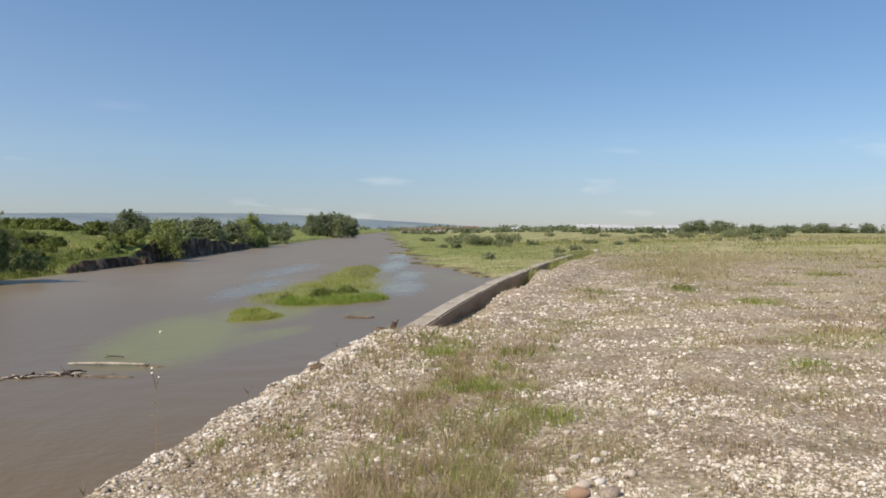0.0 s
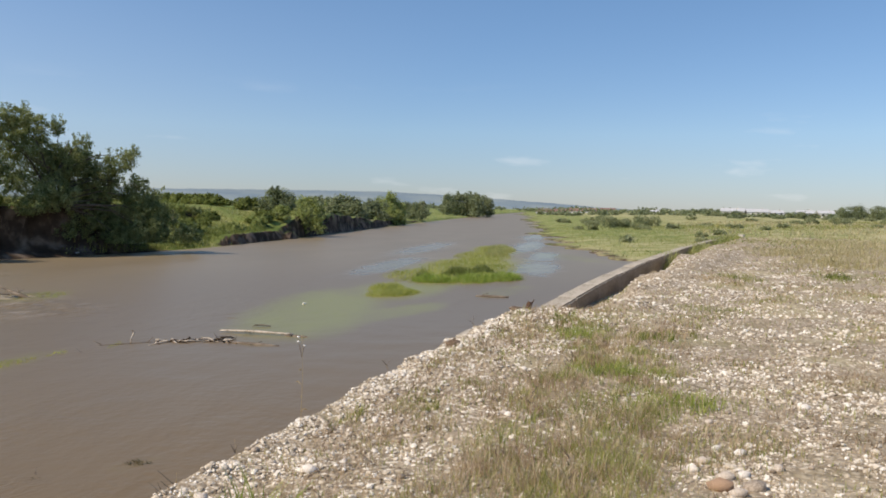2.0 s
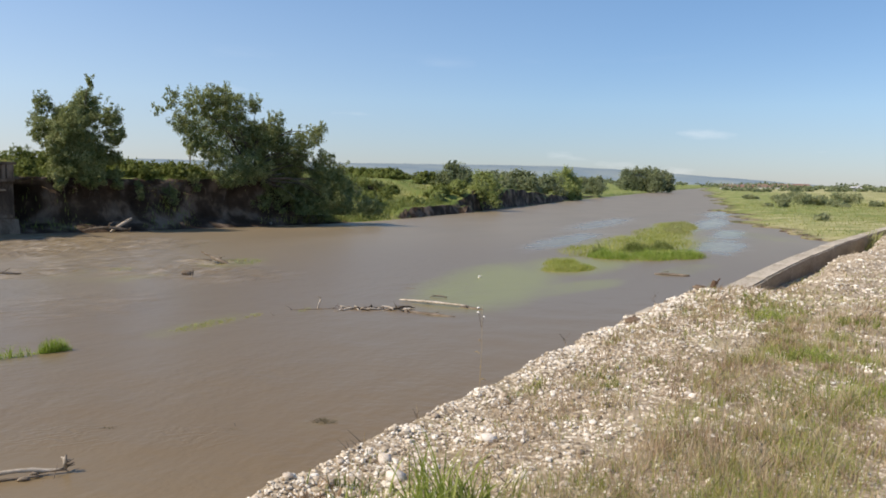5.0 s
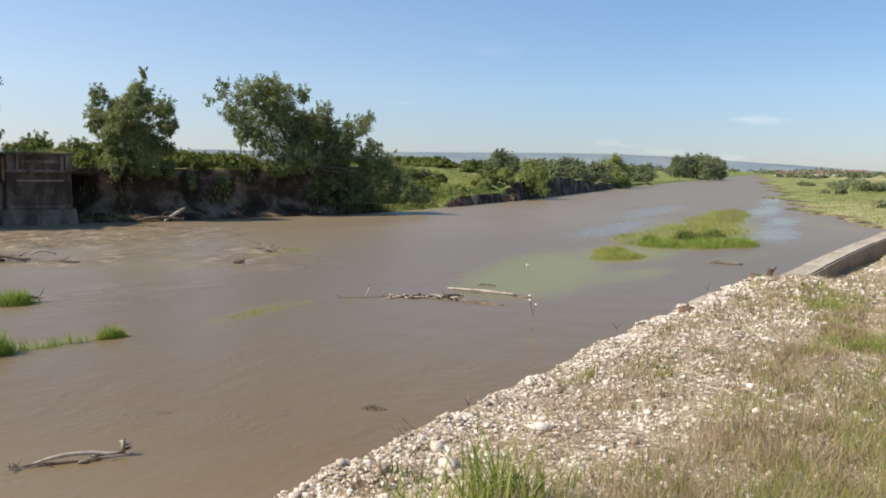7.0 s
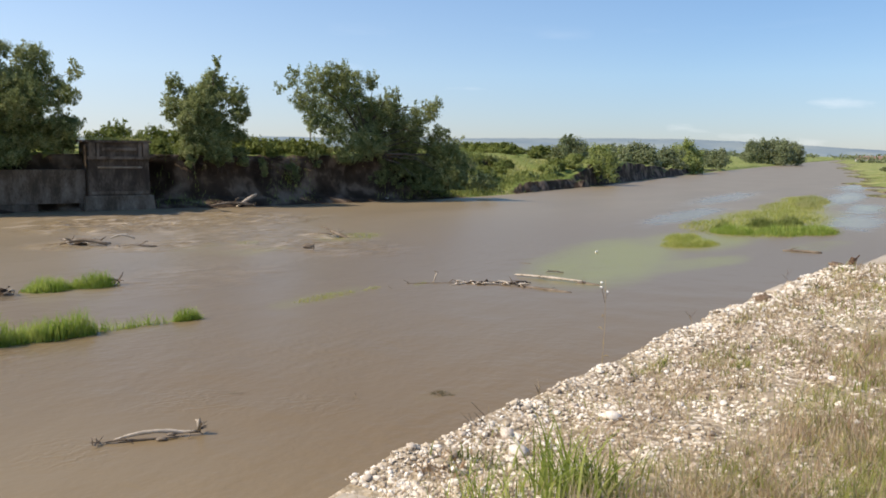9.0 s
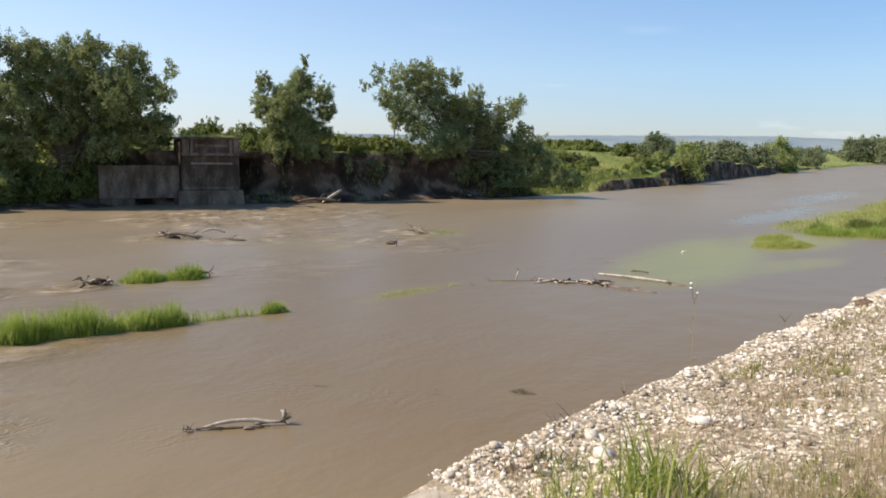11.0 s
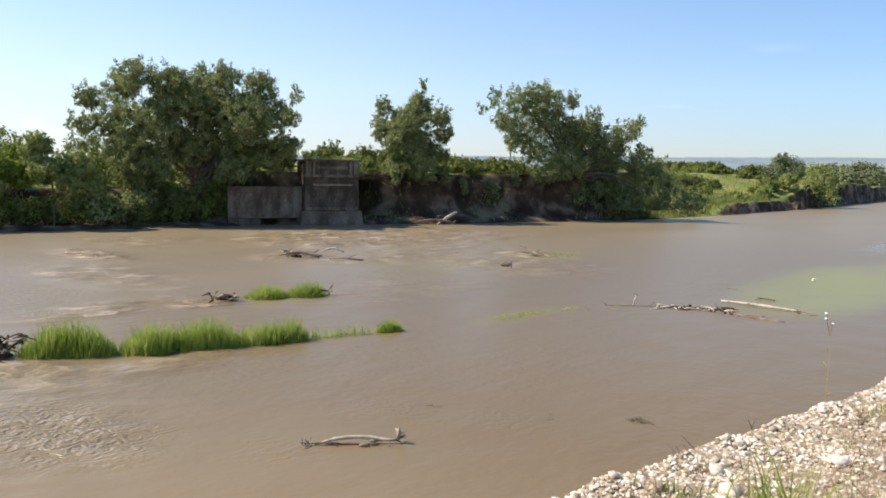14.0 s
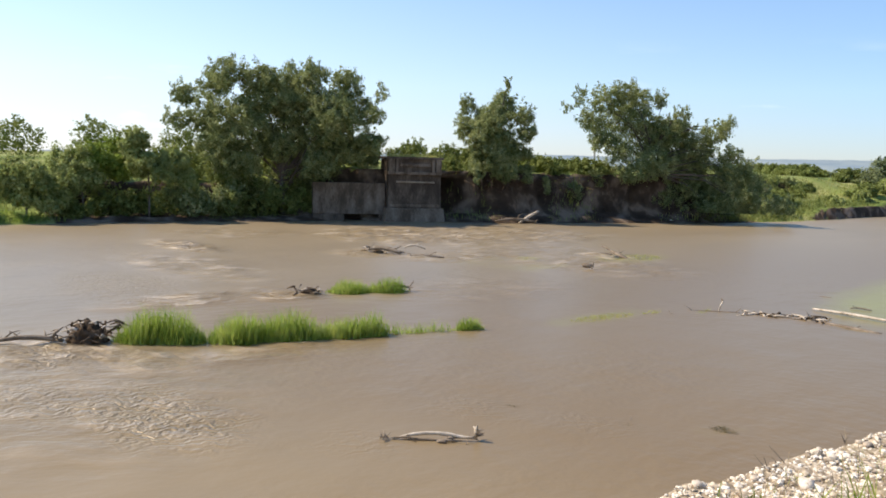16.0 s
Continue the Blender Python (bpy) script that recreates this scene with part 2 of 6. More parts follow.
def ground_material():
    """Gravel, grass and bare earth, shared out by the sheet's own masks and broken up by noise."""
    m = bpy.data.materials.new("ground")
    m.use_nodes = True
    n, l = m.node_tree.nodes, m.node_tree.links
    p = n["Principled BSDF"]
    p.inputs["Roughness"].default_value = 0.95
    p.inputs["Specular IOR Level"].default_value = 0.15
    tc = n.new("ShaderNodeTexCoord")

    def noise_tex(scale, detail=5.0):
        t = n.new("ShaderNodeTexNoise")
        t.inputs["Scale"].default_value, t.inputs["Detail"].default_value = scale, detail
        l.new(tc.outputs["Object"], t.inputs[0])
        return t.outputs[0]

    def ramp(src, stops):
        r = n.new("ShaderNodeValToRGB")
        e = r.color_ramp.elements
        while len(e) < len(stops):
            e.new(0.5)
        for k, (pos, col) in enumerate(stops):
            e[k].position, e[k].color = pos, (*col, 1)
        l.new(src, r.inputs[0])
        return r.outputs[0]

    def blend(f, x, y, kind="MIX"):
        k = n.new("ShaderNodeMix")
        k.data_type, k.blend_type = "RGBA", kind
        if isinstance(f, float):
            k.inputs[0].default_value = f
        else:
            l.new(f, k.inputs[0])
        l.new(x, k.inputs[6]), l.new(y, k.inputs[7])
        return k.outputs[2]

    def mask(name, src, soft=0.35):
        t = n.new("ShaderNodeAttribute")
        t.attribute_name = name
        s = n.new("ShaderNodeMath")
        s.operation = "ADD"
        l.new(t.outputs["Fac"], s.inputs[0]), l.new(src, s.inputs[1])
        r = n.new("ShaderNodeMapRange")
        r.inputs["From Min"].default_value, r.inputs["From Max"].default_value = 1.0 - soft / 2, 1.0 + soft / 2
        l.new(s.outputs[0], r.inputs[0])
        return r.outputs[0]

    cells = n.new("ShaderNodeTexVoronoi")
    cells.inputs["Scale"].default_value = 16.0
    l.new(tc.outputs["Object"], cells.inputs[0])
    cells2 = n.new("ShaderNodeTexVoronoi")
    cells2.inputs["Scale"].default_value = 34.0
    l.new(tc.outputs["Object"], cells2.inputs[0])
    pebble = ramp(cells.outputs["Color"], [(0.1, (0.30, 0.240, 0.165)), (0.4, (0.54, 0.452, 0.335)), (0.7, (0.74, 0.650, 0.515)), (1.0, (0.82, 0.745, 0.62))])
    pebble2 = ramp(cells2.outputs["Color"], [(0.1, (0.30, 0.240, 0.165)), (0.45, (0.54, 0.452, 0.335)), (1.0, (0.76, 0.675, 0.545))])
    dirt = ramp(noise_tex(6.0), [(0.3, (0.185, 0.142, 0.092)), (0.7, (0.33, 0.265, 0.182))])
    pebble = blend(ramp(cells.outputs["Distance"], [(0.32, (0, 0, 0)), (0.56, (0.95, 0.95, 0.95))]), pebble, dirt)
    pebble2 = blend(ramp(cells2.outputs["Distance"], [(0.32, (0, 0, 0)), (0.56, (0.95, 0.95, 0.95))]), pebble2, dirt)
    gravel = blend(ramp(noise_tex(9.0), [(0.42, (0, 0, 0)), (0.58, (1, 1, 1))]), pebble, pebble2)
    silt = ramp(noise_tex(3.0), [(0.3, (0.38, 0.310, 0.210)), (0.7, (0.53, 0.440, 0.325))])
    gravel = blend(ramp(noise_tex(0.9, 8.0), [(0.50, (0, 0, 0)), (0.68, (0.45, 0.45, 0.45))]), gravel, silt)
    moss = ramp(noise_tex(11.0), [(0.35, (0.135, 0.105, 0.052)), (0.65, (0.31, 0.255, 0.150))])
    gravel = blend(ramp(noise_tex(1.7, 9.0), [(0.52, (0, 0, 0)), (0.64, (0.55, 0.55, 0.55))]), gravel, moss)
    grass = ramp(noise_tex(0.22), [(0.34, (0.110, 0.170, 0.032)), (0.5, (0.215, 0.265, 0.062)), (0.66, (0.350, 0.345, 0.130))])
    grass = blend(0.35, grass, ramp(noise_tex(5.0), [(0.3, (0.05, 0.075, 0.016)), (0.7, (0.26, 0.29, 0.11))]))
    # bare earth, its tones lowered to hold some of the bank's shade
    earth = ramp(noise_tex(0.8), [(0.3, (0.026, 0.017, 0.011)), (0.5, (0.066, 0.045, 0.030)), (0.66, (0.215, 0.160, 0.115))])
    straw = ramp(noise_tex(0.22, 8.0), [(0.30, (0.27, 0.265, 0.105)), (0.46, (0.42, 0.375, 0.190)), (0.60, (0.53, 0.450, 0.275)), (0.72, (0.60, 0.525, 0.370))])
    grass = blend(mask("dry", noise_tex(0.35), 0.5), grass, straw)
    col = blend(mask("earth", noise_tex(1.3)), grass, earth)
    col = blend(mask("gravel", noise_tex(0.6)), col, gravel)
    l.new(col, p.inputs["Base Color"])
    b = n.new("ShaderNodeBump")
    b.inputs["Strength"].default_value, b.inputs["Distance"].default_value = 0.8, 0.025
    l.new(cells.outputs["Distance"], b.inputs["Height"])
    b.invert = True
    b2 = n.new("ShaderNodeBump")
    b2.inputs["Strength"].default_value, b2.inputs["Distance"].default_value = 0.4, 0.06
    l.new(noise_tex(2.2, 8.0), b2.inputs["Height"])
    l.new(b.outputs[0], b2.inputs["Normal"])
    l.new(b2.outputs[0], p.inputs["Normal"])
    return m


def water_material():
    """Silty river water: opaque brown below a glossy rippled surface, green where weed lies under it, pale where it breaks."""
    m = bpy.data.materials.new("river_water")
    m.use_nodes = True
    n, l = m.node_tree.nodes, m.node_tree.links
    n.remove(n["Principled BSDF"])
    body, gloss, mix, fres = n.new("ShaderNodeBsdfDiffuse"), n.new("ShaderNodeBsdfGlossy"), n.new("ShaderNodeMixShader"), n.new("ShaderNodeFresnel")
    fres.inputs["IOR"].default_value = 1.33
    gloss.inputs["Color"].default_value = (1.0, 0.94, 0.85, 1)
    l.new(body.outputs[0], mix.inputs[1]), l.new(gloss.outputs[0], mix.inputs[2]), l.new(mix.outputs[0], n["Material Output"].inputs[0])
    tc, mp = n.new("ShaderNodeTexCoord"), n.new("ShaderNodeMapping")
    mp.inputs["Rotation"].default_value = (0, 0, radians(8))
    mp.inputs["Scale"].default_value = (1.0, 0.45, 1.0)
    l.new(tc.outputs["Object"], mp.inputs[0])

    crest = n.new("ShaderNodeMapping")
    crest.vector_type = "TEXTURE"
    crest.inputs["Rotation"].default_value = (0, 0, radians(56))
    crest.inputs["Scale"].default_value = (1.9, 0.75, 1.0)
    l.new(tc.outputs["Object"], crest.inputs[0])

    def noise_tex(scale, detail, src):
        t = n.new("ShaderNodeTexNoise")
        t.inputs["Scale"].default_value, t.inputs["Detail"].default_value = scale, detail
        l.new(src, t.inputs[0])
        return t.outputs[0]

    def attr(name):
        t = n.new("ShaderNodeAttribute")
        t.attribute_name = name
        return t.outputs["Fac"]

    def math_node(op, x, y):
        k = n.new("ShaderNodeMath")
        k.operation = op
        for i, v in enumerate((x, y)):
            if isinstance(v, float):
                k.inputs[i].default_value = v
            else:
                l.new(v, k.inputs[i])
        return k.outputs[0]

    def blend(f, x, y):
        k = n.new("ShaderNodeMix")
        k.data_type = "RGBA"
        l.new(f, k.inputs[0])
        for i, v in ((6, x), (7, y)):
            if isinstance(v, tuple):
                k.inputs[i].default_value = (*v, 1)
            else:
                l.new(v, k.inputs[i])
        return k.outputs[2]

    def span(src, lo, hi):
        r = n.new("ShaderNodeMapRange")
        r.inputs["From Min"].default_value, r.inputs["From Max"].default_value = lo, hi
        l.new(src, r.inputs[0])
        return r.outputs[0]

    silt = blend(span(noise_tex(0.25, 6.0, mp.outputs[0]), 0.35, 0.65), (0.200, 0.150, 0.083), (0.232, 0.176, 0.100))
    # downstream along the wall the weaker light is mixed in as darker brown
    silt = blend(attr("dim_water"), silt, (0.180, 0.126, 0.064))
    weed = span(math_node("ADD", math_node("MULTIPLY", attr("weed"), 0.9), math_node("ADD", math_node("MULTIPLY", noise_tex(0.5, 5.0, mp.outputs[0]), 0.7), math_node("MULTIPLY", noise_tex(2.2, 5.0, mp.outputs[0]), 0.3))), 0.78, 1.42)
    col = blend(math_node("MULTIPLY", weed, 0.72), silt, (0.246, 0.246, 0.040))
    # chop: pale broken crests and dark troughs, their light and shade put into colour
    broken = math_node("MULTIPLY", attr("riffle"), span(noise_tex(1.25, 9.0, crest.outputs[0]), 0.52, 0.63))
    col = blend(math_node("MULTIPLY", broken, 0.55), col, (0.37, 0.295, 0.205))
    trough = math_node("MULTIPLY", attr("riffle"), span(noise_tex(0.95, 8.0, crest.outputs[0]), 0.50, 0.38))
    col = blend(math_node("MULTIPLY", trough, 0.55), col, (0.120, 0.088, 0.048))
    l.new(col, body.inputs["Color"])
    # the surface is slick in most places and puckered in drifting patches
    patch = span(noise_tex(0.16, 4.0, mp.outputs[0]), 0.46, 0.68)
    ripple = math_node("MULTIPLY", math_node("ADD", noise_tex(1.5, 3.0, mp.outputs[0]), math_node("MULTIPLY", noise_tex(4.5, 3.0, tc.outputs["Object"]), 0.4)), math_node("ADD", math_node("MULTIPLY", patch, 0.75), 0.25))
    b = n.new("ShaderNodeBump")
    b.inputs["Distance"].default_value = 0.12
    l.new(math_node("ADD", math_node("MULTIPLY", attr("riffle"), 0.9), 0.36), b.inputs["Strength"])
    height = math_node("ADD", ripple, math_node("MULTIPLY", math_node("MULTIPLY", noise_tex(1.25, 6.0, crest.outputs[0]), attr("riffle")), 4.0))
    bands = n.new("ShaderNodeTexWave")
    bands.bands_direction = "Y"
    bands.inputs["Scale"].default_value, bands.inputs["Distortion"].default_value = 1.25, 14.0
    bands.inputs["Detail"].default_value, bands.inputs["Detail Scale"].default_value = 3.0, 2.2
    turn = n.new("ShaderNodeMapping")
    turn.vector_type = "TEXTURE"
    turn.inputs["Rotation"].default_value = (0, 0, radians(66))
    l.new(tc.outputs["Object"], turn.inputs[0]), l.new(turn.outputs[0], bands.inputs[0])
    l.new(math_node("ADD", height, math_node("MULTIPLY", math_node("MULTIPLY", bands.outputs["Fac"], attr("waves")), 0.36)), b.inputs["Height"])
    for node in (body, gloss, fres):
        l.new(b.outputs[0], node.inputs["Normal"])
    # choppy water mirrors less than a flat sheet at low angles
    l.new(math_node("MINIMUM", math_node("MULTIPLY", fres.outputs[0], 0.8), math_node("ADD", math_node("MULTIPLY", attr("calm"), 0.36), 0.33)), mix.inputs[0])
    l.new(math_node("ADD", math_node("MULTIPLY", broken, 0.25), math_node("SUBTRACT", 0.33, math_node("MULTIPLY", attr("calm"), 0.18))), gloss.inputs["Roughness"])
    return m


GROUND, WATER = ground_material(), water_material()


# ---- mesh helpers ----
def mesh_from(name, verts, faces, mat, parent=None, smooth=False, attrs=None):
    """One object from arrays of corners and of faces that all have as many corners."""
    verts, faces = np.asarray(verts, dtype=np.float32), np.asarray(faces, dtype=np.int32)
    me = bpy.data.meshes.new(name)
    me.vertices.add(len(verts))
    me.vertices.foreach_set("co", verts.ravel())
    k = faces.shape[1]
    me.loops.add(faces.size)
    me.loops.foreach_set("vertex_index", faces.ravel())
    me.polygons.add(len(faces))
    me.polygons.foreach_set("loop_start", np.arange(0, faces.size, k, dtype=np.int32))
    me.update(calc_edges=True)
    me.polygons.foreach_set("use_smooth", np.full(len(faces), smooth))
    for key, values in (attrs or {}).items():
        at = me.attributes.new(key, "FLOAT", "POINT")
        at.data.foreach_set("value", np.asarray(values, dtype=np.float32).ravel())
    me.materials.append(mat)
    ob = new(name, me)
    if parent:
        ob.parent = parent
    return ob


def part(name, bm, mat, parent, label="", smooth=False):
    me = bpy.data.meshes.new(name)
    for f in bm.faces:
        f.smooth = smooth
    bm.to_mesh(me)
    bm.free()
    me.materials.append(mat)
    ob = new(name, me)
    if parent:
        ob.parent = parent
    return tagged(ob, label)


def thing(name, place, label, category, group="", rz=0.0):
    ob = new(name)
    ob.empty_display_size = 0.2
    ob.matrix_world = pose(*place, 0, 0, rz)
    return tagged(ob, label, category, group)


def box(bm, x0, x1, y0, y1, z0, z1, taper=0.0):
    """A box; taper draws the top in on all sides."""
    t = taper
    v = [bm.verts.new(c) for c in ((x0, y0, z0), (x1, y0, z0), (x1, y1, z0), (x0, y1, z0),
                                   (x0 + t, y0 + t, z1), (x1 - t, y0 + t, z1), (x1 - t, y1 - t, z1), (x0 + t, y1 - t, z1))]
    for f in ((3, 2, 1, 0), (4, 5, 6, 7), (0, 1, 5, 4), (1, 2, 6, 5), (2, 3, 7, 6), (3, 0, 4, 7)):
        bm.faces.new([v[i] for i in f])


def worn(bm, width=0.03, cuts=0, jitter=0.0, seed=0):
    """Bevel all edges, and roughen the corners a little."""
    if cuts:
        bmesh.ops.subdivide_edges(bm, edges=bm.edges[:], cuts=cuts, use_grid_fill=True)
    else:
        bmesh.ops.bevel(bm, geom=bm.edges[:], offset=width, segments=2, affect="EDGES", profile=0.6)
    rnd = random.Random(seed)
    for v in bm.verts:
        v.co += Vector((rnd.uniform(-1, 1), rnd.uniform(-1, 1), rnd.uniform(-1, 1))) * jitter


def tube(bm, path, radii, sides=7, rough=0.0, seed=0):
    """A closed tapered tube along a path."""
    rnd = random.Random(seed)
    rings = []
    for i, c in enumerate(path):
        c = Vector(c)
        d = (Vector(path[min(i + 1, len(path) - 1)]) - Vector(path[max(i - 1, 0)])).normalized()
        s = d.orthogonal().normalized() if abs(d.z) > 0.95 else d.cross(Vector((0, 0, 1))).normalized()
        u = s.cross(d)
        ring = []
        for k in range(sides):
            g = 2 * math.pi * k / sides
            r = radii[i] * (1 + rough * rnd.uniform(-1, 1))
            ring.append(bm.verts.new(c + (s * math.cos(g) + u * math.sin(g)) * r))
        rings.append(ring)
    for p0, p1 in zip(rings, rings[1:]):
        for k in range(sides):
            bm.faces.new((p0[k], p0[(k + 1) % sides], p1[(k + 1) % sides], p1[k]))
    bm.faces.new(rings[0][::-1]), bm.faces.new(rings[-1])


def smooth01(x, lo, hi):
    t = np.clip((np.asarray(x, dtype=float) - lo) / (hi - lo), 0, 1)
    return t * t * (3 - 2 * t)


def lumps(x, y, scale, seed=0):
    """Soft value noise between -1 and 1, for arrays."""
    r = np.random.RandomState(seed)
    out, total = 0.0, 0.0
    for k in range(9):
        g = r.uniform(0, 2 * math.pi)
        f = 2 * math.pi / scale * r.uniform(0.5, 2.2)
        w = r.uniform(0.6, 1.0)
        out = out + w * np.sin((x * math.cos(g) + y * math.sin(g)) * f + r.uniform(0, 6.28) + 1.3 * np.sin((x * math.sin(g) - y * math.cos(g)) * f * 0.6))
        total += w
    return out / total * 1.8


# ---- the lie of the land ----
WALL_LINE = ((-80, -16.5), (-10, -4.45), (3, -2.72), (8, -2.0), (14, -0.93), (19.3, -0.06), (25.5, 1.06), (32.2, 2.48), (41.5, 4.65), (52, 7.35), (67, 11.8))
SHORE = ((60, 9.8), (64, 2.9), (73, 0.8), (109, -4.5), (316, -18.0), (522, -34.0), (900, -60.0), (4500, -60.0))
FAR_BANK = ((-900, -240), (-80, -75), (-10, -50.5), (8, -46.0), (13, -45.6), (17, -45.4), (22, -44.2), (27.4, -42.9), (31, -41.4), (34.8, -39.7),
            (39.3, -37.0), (44, -35.6), (50, -33.6), (57, -31.6), (65, -30.6), (90, -31.0), (125, -33.1), (191, -37.4), (311, -42.7), (522, -52.0), (900, -62.0), (4500, -62.0))
WALL_TOP, WALL_WIDTH = 2.0, 0.42


def along(line, y):
    return np.interp(y, [p[0] for p in line], [p[1] for p in line])


def near_x(y):
    """The river's edge on the camera's side: the wall's water face, further on the marsh's shore."""
    y = np.asarray(y, dtype=float)
    ragged = (1.6 * lumps(y * 0, y, 16.0, 51) + 0.7 * lumps(y * 0, y, 5.0, 52)) * smooth01(y, 63, 72) * (1 + 0.01 * np.minimum(y, 300))
    return np.where(y < 60, along(WALL_LINE, y), along(SHORE, y) + ragged)


def land_near(d, y):
    """Height of the camera's bank, d metres from the river's edge."""
    base = 2.12 + 0.05 * lumps(d, y, 5.0, 3) + 0.02 * lumps(d, y, 1.2, 4) - 0.5 * smooth01(y, 60, 400)
    crest = 2.02 + 0.05 * lumps(d, y * 1.5, 1.6, 5) + 0.06 * smooth01(y, 6, 9) + 0.14 * np.exp(-((y - 12.6) / 1.1) ** 2) * smooth01(d, -0.2, 0.3)
    covered = crest + (base - crest) * smooth01(d, 0.4, 2.6)
    bare = 1.93 + (base - 1.93) * smooth01(d, 0.15, 1.2)
    mound = 0.16 * np.exp(-((d - 1.45 - 0.075 * (y - 14)) / 0.55) ** 2) * smooth01(y, 13, 15) * smooth01(y, 52, 44)
    trough_z = 1.72 - 0.37 * smooth01(y, 16, 30)
    trough = trough_z + (base - trough_z) * smooth01(d, 0.55, 1.9 + 0.5 * lumps(d * 0, y, 6.0, 6))
    z = bare + (covered - bare) * smooth01(y, 3.1, 4.0)
    z = z + (trough - z) * smooth01(y, 13.2, 14.6) + mound * (1 + 0.5 * lumps(d, y, 1.8, 7))
    marsh = 0.10 + 0.25 * smooth01(d, 0, 6) + 1.5 * smooth01(d, 12, 70) + 0.06 * lumps(d, y, 7.0, 8) * smooth01(d, 0, 2)
    return z + (marsh - z) * smooth01(y, 60, 63)


def land_far(e, y):
    """Height of the opposite bank, e metres from its waterline."""
    wob = lumps(e * 0, y, 5.0, 11)
    rough = 0.10 * lumps(e, y, 2.3, 12) + 0.25 * lumps(e, y, 14.0, 13) * smooth01(e, 3, 12)
    back = 0.35 * wob + 0.35 * lumps(e * 0, y, 1.7, 15) + 0.15 * lumps(e * 0, y, 0.7, 16)
    slump = 0.9 * np.exp(-((y - 43.5) / 2.0) ** 2)  # earth that has slid down
    gap = np.exp(-((y - 29.3) / 1.3) ** 2)  # hollow washed out under the wing wall
    full, e = e, np.maximum(e - 1.8 * gap, 0)
    cliff = 0.15 * smooth01(e, 0, 0.5) + (0.35 + slump) * smooth01(e, 0.3, 1.4) + (2.75 - slump) * smooth01(e, 1.2 + back, 2.0 + back + 0.4 * slump) + 0.35 * smooth01(e, 3, 12)
    e = full
    cliff = cliff - 0.4 * gap * smooth01(e, 2.3, 1.5)
    torn = 0.45 * lumps(e * 2, y, 3.0, 17) + 0.2 * lumps(e * 2, y, 1.1, 18)
    edge = smooth01(y, 66, 71)
    bench = 0.95 * ((1 - edge) * smooth01(e, 0.1, 5.0) + edge * smooth01(e, 0.35 + torn, 0.75 + torn)) + 0.35 * smooth01(e, 2.2 + wob, 3.0 + wob) + 0.5 * smooth01(e, 3.5, 9) + 1.5 * smooth01(e, 8 + 2 * wob, 11 + 2 * wob) + 0.22 * lumps(e, y, 4.5, 14) * smooth01(e, 1, 4)
    fall = 1 - 0.62 * smooth01(y, 100, 158)
    scarp = 2.7 * fall * smooth01(e, 0.4 + torn, 1.5 + torn) + 0.8 * smooth01(e, 4, 16)
    low = 0.5 * smooth01(e, 0, 1.5) + 1.6 * smooth01(e, 5, 30)
    ramp_up = 0.25 * smooth01(e, 0, 1.0) + 0.4 * smooth01(e, 1, 5) + 2.4 * smooth01(e, 5, 14)
    bluff = 0.2 * smooth01(e, 0, 0.8) + 1.9 * smooth01(e, 3.2 + 0.3 * wob, 4.2 + 0.3 * wob) + 1.0 * smooth01(e, 4, 12)
    ramp_up = ramp_up + (bluff - ramp_up) * smooth01(y, 12.5, 14.5)
    z = ramp_up + (cliff - ramp_up) * smooth01(y, 26.5, 29.5)
    z = z + (bench - z) * smooth01(y, 55, 60)
    z = z + (scarp - z) * smooth01(y, 82, 95)
    z = z + (low - z) * smooth01(y, 150, 205)
    return z + rough * smooth01(e, 0.2, 1.0)


def surface(x, y):
    """Height of the ground or of the water, and the distance d from the near edge, for arrays."""
    x, y = np.asarray(x, dtype=float), np.asarray(y, dtype=float)
    d, e = x - near_x(y), along(FAR_BANK, y) - x
    return np.where(d >= 0, land_near(np.maximum(d, 0), y), np.where(e >= 0, land_far(np.maximum(e, 0), y), 0.0)), d


def grown(start, stop, step, rate):
    out, s = [start], step
    while out[-1] < stop:
        out.append(out[-1] + s)
        s *= rate
    return out


def grassy(d, y):
    """The worn grass strip behind the stony crest, and two smaller patches on the crest itself."""
    strip = smooth01(d, 1.35 - 0.35 * smooth01(y, 5.2, 4.0), 1.75 - 0.3 * smooth01(y, 5.2, 4.0)) * smooth01(d, 3.2, 2.4) * smooth01(y, 13.0, 10.5) * smooth01(y + 0.5 * lumps(d, y, 1.3, 9), 0.6, 2.6)
    patch = np.exp(-((d - 0.9) / 0.35) ** 2 - ((y - 7.0) / 0.9) ** 2) + np.exp(-((d - 1.0) / 0.6) ** 2 - ((y - 11.6) / 1.3) ** 2)
    crest = np.exp(-((d - 0.3) / 0.28) ** 2 - ((y - 9.4) / 1.6) ** 2) + np.exp(-((d - 0.25) / 0.2) ** 2 - ((y - 6.3) / 0.8) ** 2)
    return np.maximum(strip, np.maximum(0.8 * patch, 0.55 * crest))


